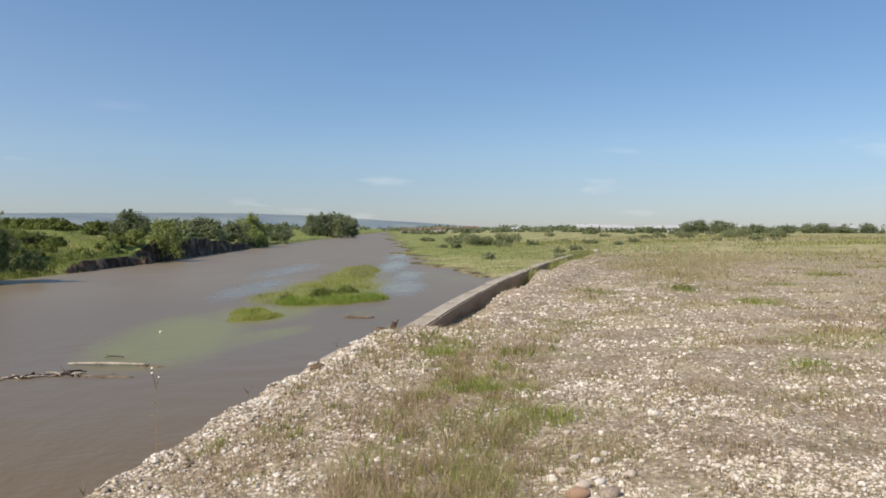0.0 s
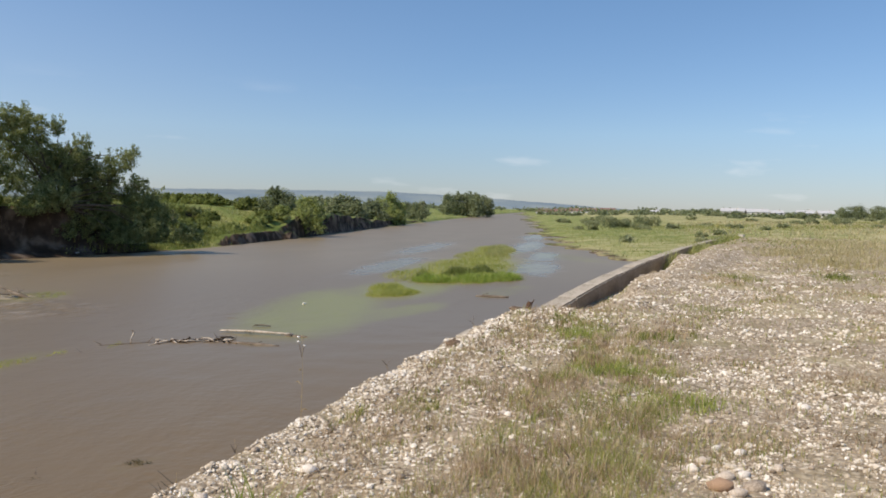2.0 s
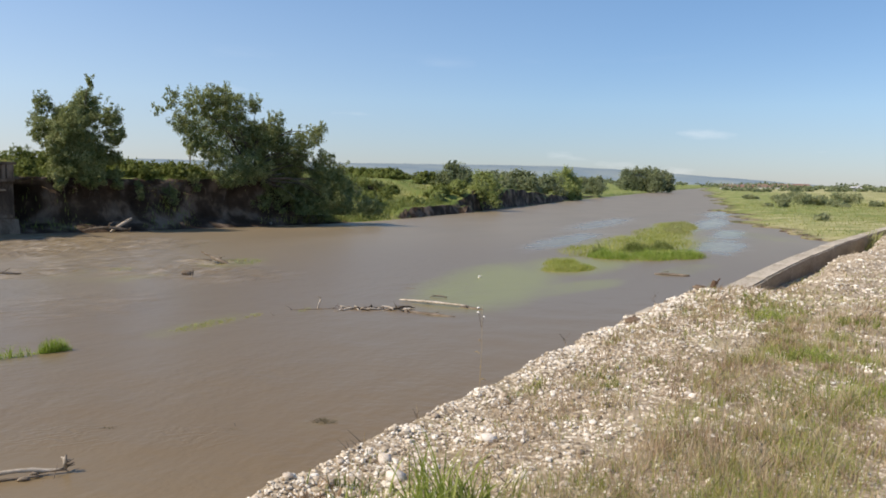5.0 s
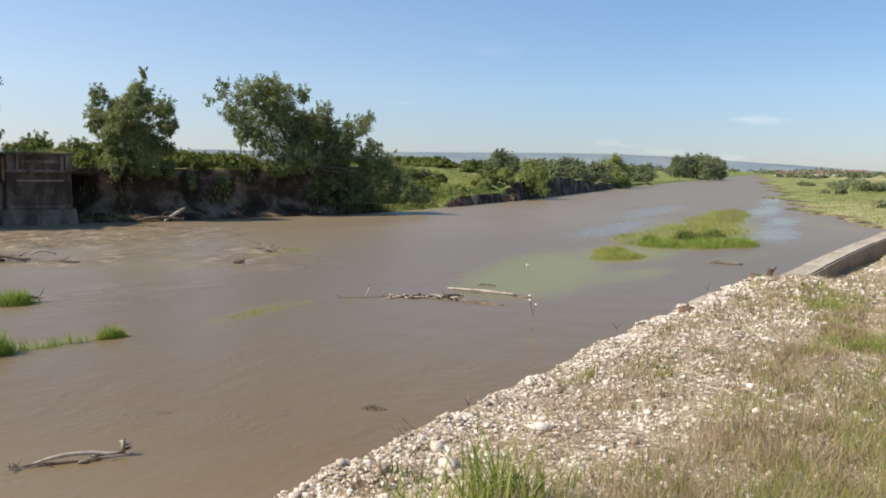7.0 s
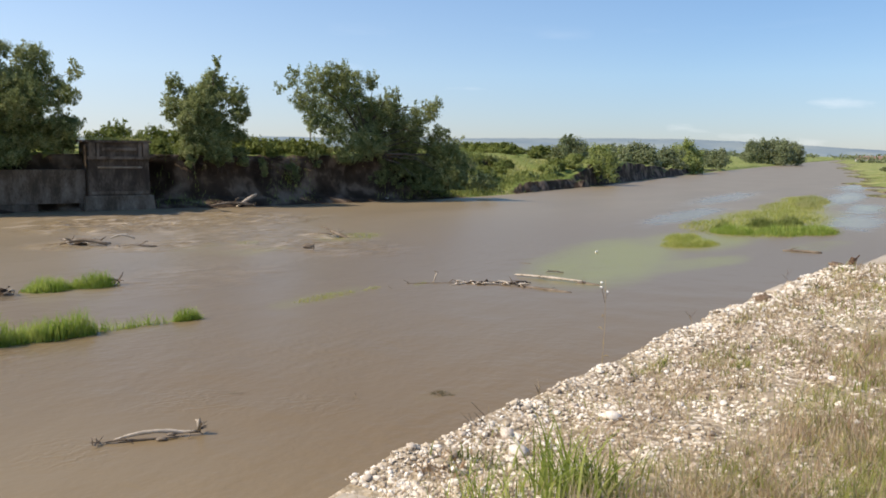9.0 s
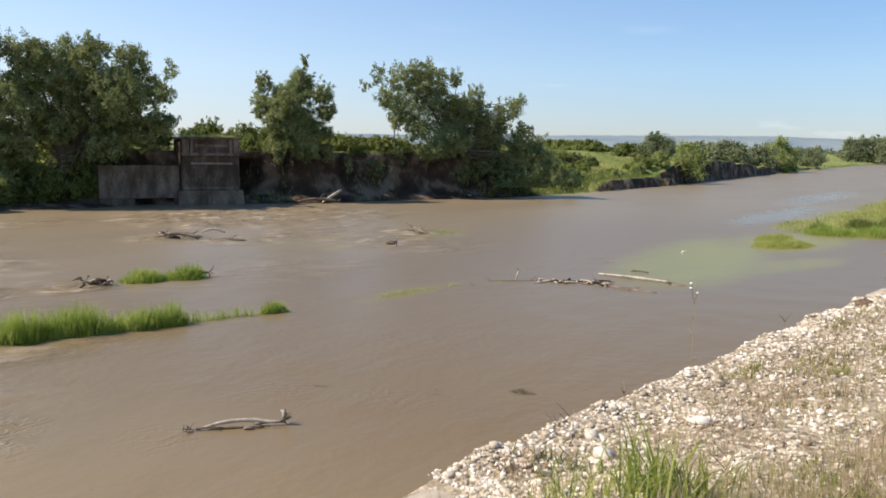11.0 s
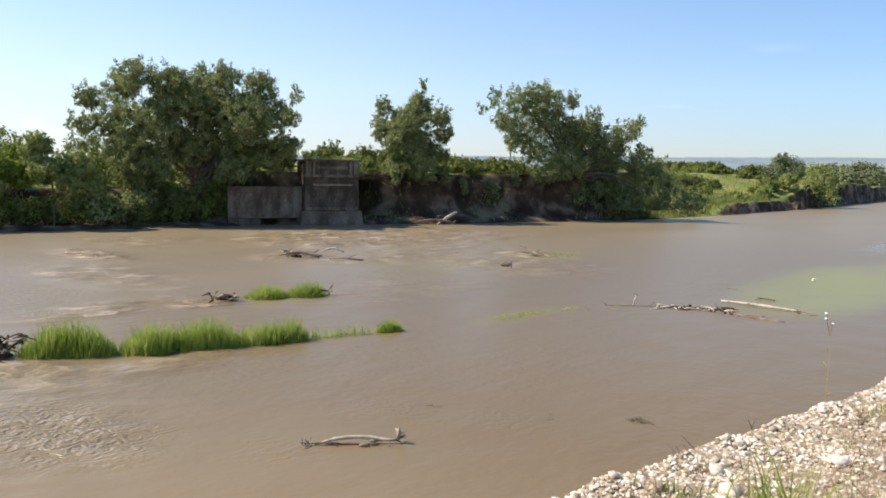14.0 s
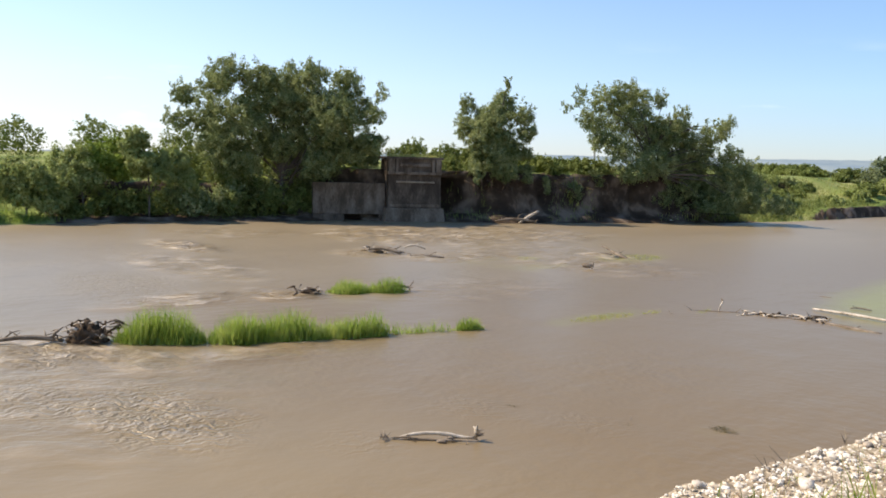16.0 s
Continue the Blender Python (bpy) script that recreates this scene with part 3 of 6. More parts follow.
def build_ground():
    rows = [-900, -400, -200, -100, -60, -35, -20, -12, -8, -5, -3, -1.5, 0] + list(np.arange(0.5, 20, 0.2)) + grown(20, 59, 0.2, 1.012) \
        + [60 + 0.4 * k for k in range(10)] + grown(64.2, 4400, 0.7, 1.045)
    ys = np.array(rows)
    right = np.array([0.0, 0.06, 0.14, 0.22, 0.30, 0.40, 0.48] + list(np.arange(0.6, 9, 0.2)) + grown(9.1, 4400, 0.2, 1.07))
    inner = np.array([0.001, 0.003, 0.006, 0.02, 0.06, 0.15, 0.3, 0.5, 0.7, 0.85, 0.94, 0.98, 0.995])
    left = np.array(list(np.arange(0, 5, 0.16)) + grown(5.1, 4400, 0.3, 1.07))
    nx, fx = near_x(ys)[:, None], along(FAR_BANK, ys)[:, None]
    Y = np.repeat(ys[:, None], len(left) + len(inner) + len(right), 1)
    X = np.concatenate([fx - left[::-1][None], fx + (nx - fx) * inner[None], nx + right[None]], 1)
    k, j = len(left), len(left) + len(inner)
    Z = np.empty_like(X)
    Z[:, :k] = land_far(fx - X[:, :k], Y[:, :k])
    Z[:, k - 1] = -0.05
    Z[:, k:j] = -1.0
    Z[:, k] = -0.25
    shore = smooth01(ys, 60, 63)[:, None]
    Z[:, j - 1:j] = -1.0 + 0.8 * shore
    Z[:, j:] = land_near(X[:, j:] - nx, Y[:, j:])
    E, D = fx - X, X - nx
    # the river has undercut the earth bank, deepest beside the abutment
    hollow = (0.55 + 0.25 * lumps(Y[:, :k] * 0, Y[:, :k], 3.0, 19) + 2.6 * np.exp(-((Y[:, :k] - 35.9) / 1.5) ** 2)) * smooth01(Y[:, :k], 33, 34.5) * smooth01(Y[:, :k], 57, 53)
    X[:, :k] -= hollow * smooth01(Z[:, :k], 0.3, 0.7) * smooth01(Z[:, :k], 3.05, 2.6) * (E[:, :k] < 4.5)
    gravel = np.where(D >= 0, 0.46 + 0.17 * smooth01(Y, 66, 30) + 0.12 * smooth01(Y, 14, 8) - 0.05 * grassy(D, Y), 0.0) * smooth01(Y, 150, 60) * smooth01(D, 160, 60)
    gravel = gravel * (1 - smooth01(Y, 60, 63) * smooth01(D, 26, 8)) * (1 - 0.8 * smooth01(Y, 24, 34) * smooth01(D, 1.2, 0.6))
    gravel = gravel + 0.16 * np.exp(-((D - 1.6 - 0.07 * (Y - 14)) / 1.1) ** 2) * smooth01(Y, 13, 15) * smooth01(Y, 46, 38)
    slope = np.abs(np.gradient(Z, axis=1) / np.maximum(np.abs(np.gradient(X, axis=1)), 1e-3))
    # the wider strip below the willows puts their shade in as dark earth
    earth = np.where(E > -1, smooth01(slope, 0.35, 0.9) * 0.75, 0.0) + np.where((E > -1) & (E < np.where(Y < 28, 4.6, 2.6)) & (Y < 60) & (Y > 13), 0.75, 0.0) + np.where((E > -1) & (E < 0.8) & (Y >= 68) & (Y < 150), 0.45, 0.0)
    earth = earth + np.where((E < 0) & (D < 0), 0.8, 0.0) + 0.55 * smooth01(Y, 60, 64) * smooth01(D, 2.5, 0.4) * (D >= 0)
    n, m = X.shape
    idx = np.arange(n * m).reshape(n, m)
    faces = np.stack([idx[:-1, :-1], idx[:-1, 1:], idx[1:, 1:], idx[1:, :-1]], -1).reshape(-1, 4)
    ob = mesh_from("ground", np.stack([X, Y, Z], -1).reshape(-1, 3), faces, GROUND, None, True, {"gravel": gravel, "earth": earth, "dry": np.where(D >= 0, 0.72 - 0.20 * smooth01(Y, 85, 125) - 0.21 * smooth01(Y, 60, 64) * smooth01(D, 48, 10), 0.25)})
    return tagged(ob, "stony gravel bank, meadows and earth banks of a lowland river", "ground", "", "structure")


def weed_amount(x, y):
    """Where drowned weed tints the water, as soft ellipses along the flow."""
    out = np.zeros_like(x)
    for cx, cy, rx, ry, turn, k in ((-9.3, 28.5, 2.8, 8.5, 8, 1.0), (-8.0, 36.5, 2.6, 5.5, 0, 1.0), (-6.4, 28.5, 1.2, 4.5, -18, 0.8), (-7.0, 52, 4.4, 16, -2, 0.9), (-7.4, 72, 2.8, 14, 6, 0.9), (-3.2, 37.5, 1.2, 4, -12, 0.55),
                                    (-13, 16.5, 0.8, 3.0, 0, 0.5), (-21, 29, 1.6, 3.2, 10, 0.6), (-22, 23, 2.5, 4, 0, 0.4), (-15.5, 9, 0.8, 6, -25, 0.5), (-1, 66, 2.5, 8, 25, 0.6), (-6.3, 10.8, 0.5, 0.9, 0, 0.4)):
        g = radians(turn)
        u, v = (x - cx) * math.cos(g) + (y - cy) * math.sin(g), (y - cy) * math.cos(g) - (x - cx) * math.sin(g)
        out = np.maximum(out, k * smooth01(1.25 - np.hypot(u / rx, v / ry), 0, 0.8))
    return out


def riffle_amount(x, y):
    """Where the current runs rough: by the abutment, round the snags and upstream."""
    out = 0.35 * smooth01(y, 7, -2) * smooth01(x, -8, -14)
    for cx, cy, rx, ry, k in ((-33, 27, 6, 6, 1.0), (-30, 33, 4, 6, 0.7), (-26, 27, 5, 5, 0.5), (-16.8, 4.2, 1.8, 1.2, 0.9), (-15.2, 5.6, 1.6, 0.8, 0.7), (-14.2, 7.6, 0.9, 2.4, 0.45), (-27, 12, 5, 2, 0.6), (-33, 14.5, 3.4, 1.4, 1.0), (-38, 19, 4, 4, 0.5), (-19.9, 11.6, 1.1, 1.3, 1.0),
                              (-20.6, 9.6, 1.3, 3.2, 0.8), (-21, 26, 3, 4, 0.6), (-27.4, 20.0, 1.8, 1.8, 1.0), (-25, 22.5, 2.2, 3.4, 0.7), (-21.9, 28.8, 1.8, 1.8, 0.9), (-18.5, 25.5, 3, 3, 0.4), (-34, 33, 4, 6, 0.8), (-13, 4, 4, 3, 0.35), (-18, 17, 2.5, 4, 0.3)):
        out = np.maximum(out, k * smooth01(1.2 - np.hypot((x - cx) / rx, (y - cy) / ry), 0, 0.8))
    return out


WAVES = ((-8.9, 6.2, 0.8, 0.6, 0.35), (-9.2, 8.6, 1.0, 0.8, 0.3), (-7.6, 9.4, 0.8, 0.6, 0.3), (-11.6, 4.6, 2.0, 1.1, 1.0), (-13.2, 3.6, 1.6, 1.0, 0.6), (-15.8, 4.4, 1.6, 1.0, 0.5), (-24, 8.5, 3.5, 2.2, 0.6), (-33, 12, 3.5, 3, 0.4))


def wave_amount(x, y):
    """Short standing waves in trains over the shallows."""
    out = np.zeros_like(x)
    for cx, cy, rx, ry, k in WAVES:
        out = np.maximum(out, k * smooth01(1.2 - np.hypot((x - cx) / rx, (y - cy) / ry) + 0.2 * lumps(x, y, 1.5, 28), 0, 0.9))
    return out


def calm_amount(x, y):
    """Sheltered water beside the island and the marsh, smooth enough to show the sky."""
    out = np.zeros_like(x)
    for cx, cy, rx, ry, k in ((-2.6, 53, 1.5, 7, 1.0), (-2.8, 66, 1.3, 9, 0.9), (-5.0, 85, 1.7, 16, 1.0), (-5.8, 112, 1.8, 16, 1.0), (-12.0, 52, 1.5, 10, 0.7), (-14, 75, 2.0, 16, 0.5)):
        out = np.maximum(out, k * smooth01(1.2 - np.hypot((x - cx) / rx, (y - cy) / ry) + 0.25 * lumps(x, y * 0.4, 2.0, 29), 0, 0.9))
    return out


def dim_water_amount(x, y):
    """Water downstream along the wall, its dimmer light put into a darker colour."""
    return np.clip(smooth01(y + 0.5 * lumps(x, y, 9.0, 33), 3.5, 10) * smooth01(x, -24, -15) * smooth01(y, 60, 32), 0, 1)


def build_water():
    ys = np.array([-900, -300, -120, -60, -30, -18, -12] + list(np.arange(-8, 45, 0.22)) + grown(45.2, 4400, 0.3, 1.05))
    s = np.linspace(0, 1, 135)
    left, right = along(FAR_BANK, ys) - 2.0, near_x(ys) + np.where(ys < 60, 0.2, 3.0)
    X = left[:, None] + (right - left)[:, None] * s[None]
    Y = np.repeat(ys[:, None], len(s), 1)
    rif = riffle_amount(X, Y)
    near = smooth01(Y, 60, 35) * smooth01(Y, -9, -6)
    Z = near * ((0.006 + 0.075 * rif) * lumps(X, Y * 1.3, 1.5, 21) + 0.006 * lumps(X, Y, 4.0, 22) + 0.014 * rif * lumps(X, Y, 0.9, 23))
    n, m = X.shape
    idx = np.arange(n * m).reshape(n, m)
    faces = np.stack([idx[:-1, :-1], idx[:-1, 1:], idx[1:, 1:], idx[1:, :-1]], -1).reshape(-1, 4)
    ob = mesh_from("water", np.stack([X, Y, Z], -1).reshape(-1, 3), faces, WATER, None, True, {"weed": weed_amount(X, Y), "riffle": rif, "waves": wave_amount(X, Y), "calm": calm_amount(X, Y), "dim_water": dim_water_amount(X, Y)})
    return tagged(ob, "muddy brown river water with ripples and drowned weed", "river", "", "structure")


ground = build_ground()
water = build_water()


# ---- distance ----
def build_hills(name, label, dist, az0, az1, profile, seed):
    """A far ridge, as a strip of land seen edge-on."""
    az = np.radians(np.linspace(az0, az1, 240))
    f = np.linspace(0, 1, 240)
    top = np.interp(f, [p[0] for p in profile], [p[1] for p in profile]) * (1 + 0.04 * lumps(f * 100, f * 0, 16.0, seed)) + 1.2 * lumps(f * 100, f * 0, 3.0, seed + 1)
    rings = []
    for k, (back, height) in enumerate(((0, -3), (150, 0.55), (330, 0.9), (480, 1.0), (800, -0.05))):
        r = dist + back
        z = top * height if height > 0 else np.full(240, height)
        rings.append(np.stack([-np.sin(az) * r, np.cos(az) * r, z], -1))
    n, m = len(rings), 240
    idx = np.arange(n * m).reshape(n, m)
    faces = np.stack([idx[:-1, :-1], idx[1:, :-1], idx[1:, 1:], idx[:-1, 1:]], -1).reshape(-1, 4)
    return tagged(mesh_from(name, np.concatenate(rings), faces, HILL, None, True), label, "hill", "", "structure")


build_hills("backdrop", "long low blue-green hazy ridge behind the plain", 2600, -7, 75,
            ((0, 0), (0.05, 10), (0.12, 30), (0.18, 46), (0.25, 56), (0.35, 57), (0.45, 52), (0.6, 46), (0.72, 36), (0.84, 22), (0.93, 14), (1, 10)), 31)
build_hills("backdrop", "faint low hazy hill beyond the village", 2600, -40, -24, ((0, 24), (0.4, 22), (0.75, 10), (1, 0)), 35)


# ---- plants ----
def leaf_cloud(rng, centres, per, spread, size, up=0.35):
    """Three-cornered leaves round many clump centres; returns corners and faces."""
    c = np.repeat(centres, per, 0)
    n = len(c)
    out = rng.normal(size=(n, 3))
    pos = c + out * (np.repeat(spread, per)[:, None] if np.ndim(spread) else spread)
    face = out / np.linalg.norm(out, axis=1)[:, None] + 0.7 * rng.normal(size=(n, 3)) + np.array([0, 0, up])
    axis = np.cross(face, rng.normal(size=(n, 3)))
    axis /= np.linalg.norm(axis, axis=1)[:, None]
    side = np.cross(axis, face)
    side /= np.linalg.norm(side, axis=1)[:, None]
    ln = size * rng.uniform(0.6, 1.3, (n, 1))
    v = np.stack([pos - axis * ln * 0.4, pos + axis * ln * 0.4 + side * ln * 0.42, pos + axis * ln * 0.5 - side * ln * 0.36], 1).reshape(-1, 3)
    return v, np.arange(n * 3).reshape(n, 3)


def tree(name, place, turn, blobs, label, category, mat, leaves=16000, size=0.12, seed=0, group="", trunk=0.16, bark=None, shoots=1.0, low=0.12, over_water=False, deep=1.2, stems=1):
    """Trunk, limbs and a crown of leaf clumps. blobs: across, height, half width, half height and, where the foliage
    is thin, its share of leaves; in metres from the foot, or with heights above the water (over_water)."""
    rng = np.random.RandomState(seed)
    root = thing(name, place, label, category, group, turn)
    blobs = [(b[0], b[1] - (place[2] if over_water else 0.0), b[2], b[3], b[4] if len(b) > 4 else 1.0) for b in blobs]
    half = max(abs(b[0]) + b[2] for b in blobs)
    back = [rng.uniform(-1, 1) * min(deep, 0.3 * half) for b in blobs]
    cent, rad = np.array([(b[0], k, b[1]) for b, k in zip(blobs, back)]), np.array([(b[2] - 0.10 * min(1.0, b[2]), 0.85 * b[2], b[3] - 0.16 * min(1.0, b[3])) for b in blobs])
    heart = cent.mean(0) - np.array([0, 0, 0.5])
    clumps, radii, tips = [], [], []
    for i, b in enumerate(blobs):
        rs = min(0.33, max(0.14, 0.27 * min(b[2], b[3]))) * max(1.0, size / 0.13)
        k = max(5, int(1.7 * b[4] * b[2] * (b[2] + 2 * b[3]) / (rs * rs)))
        dirs = rng.normal(size=(k, 3))
        dirs /= np.linalg.norm(dirs, axis=1)[:, None]
        r = np.where(rng.uniform(0, 1, k) < 0.8, rng.uniform(0.56, 0.92, k), rng.uniform(0.1, 0.56, k))
        c = cent[i] + dirs * r[:, None] * rad[i]
        inside = np.min(np.linalg.norm((c[:, None] - cent[None]) / rad[None], axis=2) + 9.0 * (np.arange(len(blobs)) == i), axis=1)
        c = c[(inside > 0.45) | (rng.uniform(0, 1, k) < 0.6)]
        clumps.append(c)
        radii.append(rs * rng.uniform(0.5, 1.1, len(c)))
        # thin upright shoots that feather the outline
        s = int(k * 0.07 * shoots)
        if s:
            g, q = rng.uniform(0, 2 * math.pi, s), rng.uniform(0.1, 1.0, s)
            foot = np.stack([b[0] + np.cos(g) * q * b[2], back[i] + np.sin(g) * q * 0.85 * b[2], b[1] + np.sqrt(1 - q * q) * b[3] * 0.78], -1)
            way = np.stack([np.cos(g) * 0.55 * q, np.sin(g) * 0.55 * q, np.full(s, 1.0)], -1)
            reach = rng.uniform(0.15, 0.50, (s, 1)) * min(b[3], 0.9)
            for t in (0.1, 0.35, 0.6, 0.85, 1.05):
                tips.append(foot + way * t * reach + 0.02 * rng.normal(size=(s, 3)))
    clumps, radii = np.concatenate(clumps), np.concatenate(radii)
    per = np.maximum(3, leaves * radii ** 2 / (radii ** 2).sum()).astype(int)
    # leaves lie on each clump's upper and outer skin and face the way it bulges
    out = clumps - heart
    out = out / np.maximum(np.linalg.norm(out, axis=1), 0.3)[:, None] * 0.6 + np.array([0, 0, 0.35])
    c, rr, out = np.repeat(clumps, per, 0), np.repeat(radii, per), np.repeat(out, per, 0)
    d = rng.normal(size=c.shape)
    d = d / np.linalg.norm(d, axis=1)[:, None] + 0.55 * out
    d /= np.linalg.norm(d, axis=1)[:, None]
    lobes = 1 + 0.22 * np.sin(9 * d[:, 0] + 40 * rr) * np.sin(8 * d[:, 1] + 25 * rr) + 0.16 * np.sin(17 * d[:, 2] + 60 * rr)
    pos = c + d * (rr * lobes * rng.uniform(0.35, 1.2, len(c)))[:, None]
    face = d + np.array([0, 0, 0.25]) + 0.5 * rng.normal(size=d.shape)
    if tips:
        tp = np.repeat(np.concatenate(tips), 6, 0)
        tp = tp + rng.normal(size=tp.shape) * 0.055 * size / 0.12
        pos, face = np.concatenate([pos, tp]), np.concatenate([face, np.array([0, 0, 0.4]) + rng.normal(size=tp.shape)])
    n = len(pos)
    axis = np.cross(face, rng.normal(size=face.shape))
    axis /= np.linalg.norm(axis, axis=1)[:, None]
    side = np.cross(axis, face)
    side /= np.linalg.norm(side, axis=1)[:, None]
    ln = size * rng.uniform(0.5, 1.2, (n, 1))
    v = np.stack([pos - axis * ln * 0.5, pos - axis * ln * 0.02 + side * ln * 0.36, pos + axis * ln * 0.5, pos + axis * ln * 0.04 - side * ln * 0.36], 1).reshape(-1, 3)
    v[:, 2] = np.maximum(v[:, 2], low)
    mesh_from("crown", v, np.arange(n * 4).reshape(n, 4), mat, root)
    # trunk and limbs
    top = max(b[1] for b in blobs)
    mid = blobs[0][0] if stems == 1 else 0.5 * (min(b[0] for b in blobs) + max(b[0] for b in blobs))
    bm = bmesh.new()
    path = [(mid * t * 0.7, 0.12 * math.sin(5 * t + seed), -0.3 + (top * 0.8 + 0.3) * t) for t in (0, 0.15, 0.35, 0.6, 0.85, 1)]
    tube(bm, path, [trunk * k for k in (1.35, 1.05, 0.9, 0.62, 0.38, 0.12)], 9, 0.08, seed)
    part("trunk", bm, bark or BARK, root, "", True)
    for k, b in enumerate(blobs):
        bm = bmesh.new()
        s = Vector(path[1]).lerp(Vector(path[3]), rng.uniform(0, 0.9))
        e = Vector((b[0] + rng.uniform(-0.3, 0.3) * b[2], back[k] + rng.uniform(-0.3, 0.3) * b[2], b[1] + rng.uniform(-0.1, 0.4) * b[3]))
        if e.z < s.z:
            s.z = max(0.2, e.z * 0.6)
        m = s.lerp(e, 0.5) + Vector((0, 0, 0.12 * (e - s).length))
        tube(bm, [s, s.lerp(m, 0.5), m, m.lerp(e, 0.5), e], [trunk * q for q in (0.36, 0.28, 0.19, 0.12, 0.04)], 6, 0.08, seed + k)
        part("limb", bm, bark or BARK, root, "", True)
    return root


def gz(x, y):
    return float(surface(np.array([x]), np.array([y]))[0][0])


# the three large poplars and willows on the opposite bank
ACROSS = 48.8  # the bank there runs this way
tree("poplar_tree", (-45.67, 26.37, 0.6), ACROSS,
     ((-5.85, 7.44, 0.97, 0.89), (-6.1, 5.91, 1.04, 0.74, 0.7), (-4.55, 8.24, 1.26, 1.26), (-2.88, 8.63, 1.32, 1.25), (-1.13, 8.41, 1.39, 1.17), (0.62, 8.6, 1.45, 1.16), (2.08, 8.78, 1.08, 1.08), (3.84, 8.24, 1.22, 1.36), (4.85, 6.72, 1, 1.21), (6.09, 7.86, 0.61, 0.64, 0.5), (5.77, 6.47, 0.78, 0.64, 0.6), (5.24, 4.92, 1.35, 0.78), (3.18, 5.9, 1.65, 1.07), (0.64, 6.77, 1.88, 1.45), (-2.17, 6.34, 1.5, 1.3, 0.8), (-4.34, 6.27, 1.4, 1.4), (-4.13, 4.29, 1.62, 1.4), (-0.04, 4.41, 1.66, 1.01), (-3.49, 2.55, 1.47, 1.25), (-3.84, 1.13, 1.03, 1.18), (2.07, 4.48, 1.87, 1.22), (1.03, 2.76, 1.3, 1.08), (-1.58, 1.98, 1.46, 1.31), (-2.14, 0.47, 1.1, 0.66, 0.6), (2.3, 3.3, 1.3, 0.9), (4.0, 4.3, 1.5, 1.0), (1.6, 7.2, 1.5, 1.2), (3.2, 7.2, 1.4, 1.2), (-2.6, 5.4, 2.6, 2.2), (0.6, 5.6, 2.8, 2.4), (3.2, 6.2, 2.0, 1.8), (-2.6, 3.6, 2.0, 1.6), (-0.6, 7.4, 2.4, 1.5)),
     "large broad poplar with grey-green leaves hanging over the riverbank", "tree", LEAF_POPLAR, 200000, 0.130, 41, "riverbank trees", 0.17, low=-0.3, over_water=True, deep=1.8, stems=2)
tree("poplar_tree", (-39.8, 39.0, gz(-39.8, 39.0)), ACROSS,
     ((0.78, 9.02, 0.35, 0.58, 0.8), (0.57, 7.6, 1.15, 1.3), (-1.85, 7.6, 0.69, 0.84, 0.7), (-2.03, 6.18, 0.92, 0.99), (-0.35, 5.89, 1.61, 1.38), (1.84, 6.97, 0.92, 0.77), (1.99, 5.85, 0.84, 0.77), (1.17, 4.7, 1.3, 1.15), (-0.58, 3.89, 1.22, 0.99), (-0.54, 2.76, 0.99, 0.76), (0.72, 3.4, 1.07, 0.92), (2.2, 4.46, 0.69, 0.69, 0.7), (-0.68, 6.74, 0.99, 0.92, 0.9), (-1.12, 5.12, 1.07, 0.92), (0.1, 6.2, 1.5, 2.0), (0.2, 4.4, 1.5, 1.6)),
     "small upright poplar leaning from the top of the earth bank", "tree", LEAF_POPLAR, 80000, 0.122, 42, "riverbank trees", 0.13, low=-1.6, over_water=True)
tree("poplar_tree", (-35.6, 50.4, gz(-35.6, 50.4)), ACROSS,
     ((-6.12, 7.87, 0.58, 0.5, 0.5), (-4.91, 8.79, 0.67, 0.75, 0.7), (-4.34, 7.2, 1.34, 1.42, 0.7), (-3.07, 8.6, 1.43, 1.18), (-1.83, 9.04, 1.27, 0.93), (-0.42, 8.44, 1.27, 1.19), (0.87, 8.64, 0.64, 0.73), (-1.65, 7.12, 1.86, 1.43, 0.6), (-3.53, 5.61, 1.2, 1.0, 0.8), (0.51, 6.29, 1.78, 1.7), (2.27, 7.68, 0.77, 0.77, 0.7), (2.8, 6.28, 1.29, 1.29), (4.5, 6.41, 1.3, 1.04, 0.7), (5.2, 7, 0.69, 0.61, 0.7), (3.07, 4.51, 1.97, 1.46), (5.7, 4.91, 1.04, 0.78, 0.8), (6.09, 3.45, 1.48, 1.31), (0.23, 4.1, 1.95, 1.44), (-1.3, 3.64, 1.52, 1.18, 0.8), (-0.72, 1.9, 1.1, 1.18, 0.8), (1.25, 1.96, 1.7, 1.62), (3.71, 2.03, 2.58, 1.72), (6.44, 1.83, 1.92, 1.48), (7.88, 1.3, 1.06, 0.88), (7.25, 4.39, 0.79, 0.57, 0.4), (8.3, 2.4, 1.2, 1.3), (9.3, 1.3, 1.2, 1.0), (10.3, 0.7, 0.9, 0.6), (7.4, 0.9, 1.4, 0.8), (4.9, 0.9, 1.6, 0.8), (-2.48, 4.99, 1.26, 1.18, 0.8), (1.58, 6.25, 1.37, 1.45), (3.75, 5.42, 1.29, 1.12), (-2.82, 3.68, 1.17, 0.92, 0.7), (-1.2, 6.4, 2.6, 2.2, 0.7), (1.6, 5.4, 2.4, 2.4), (4.2, 3.6, 2.4, 2.2), (6.6, 2.8, 2.0, 1.8)),
     "rounded poplar with grey-green leaves on the eroded riverbank", "tree", LEAF_POPLAR, 150000, 0.134, 43, "riverbank trees", 0.17, low=-2.4, over_water=True, deep=1.6, stems=2)
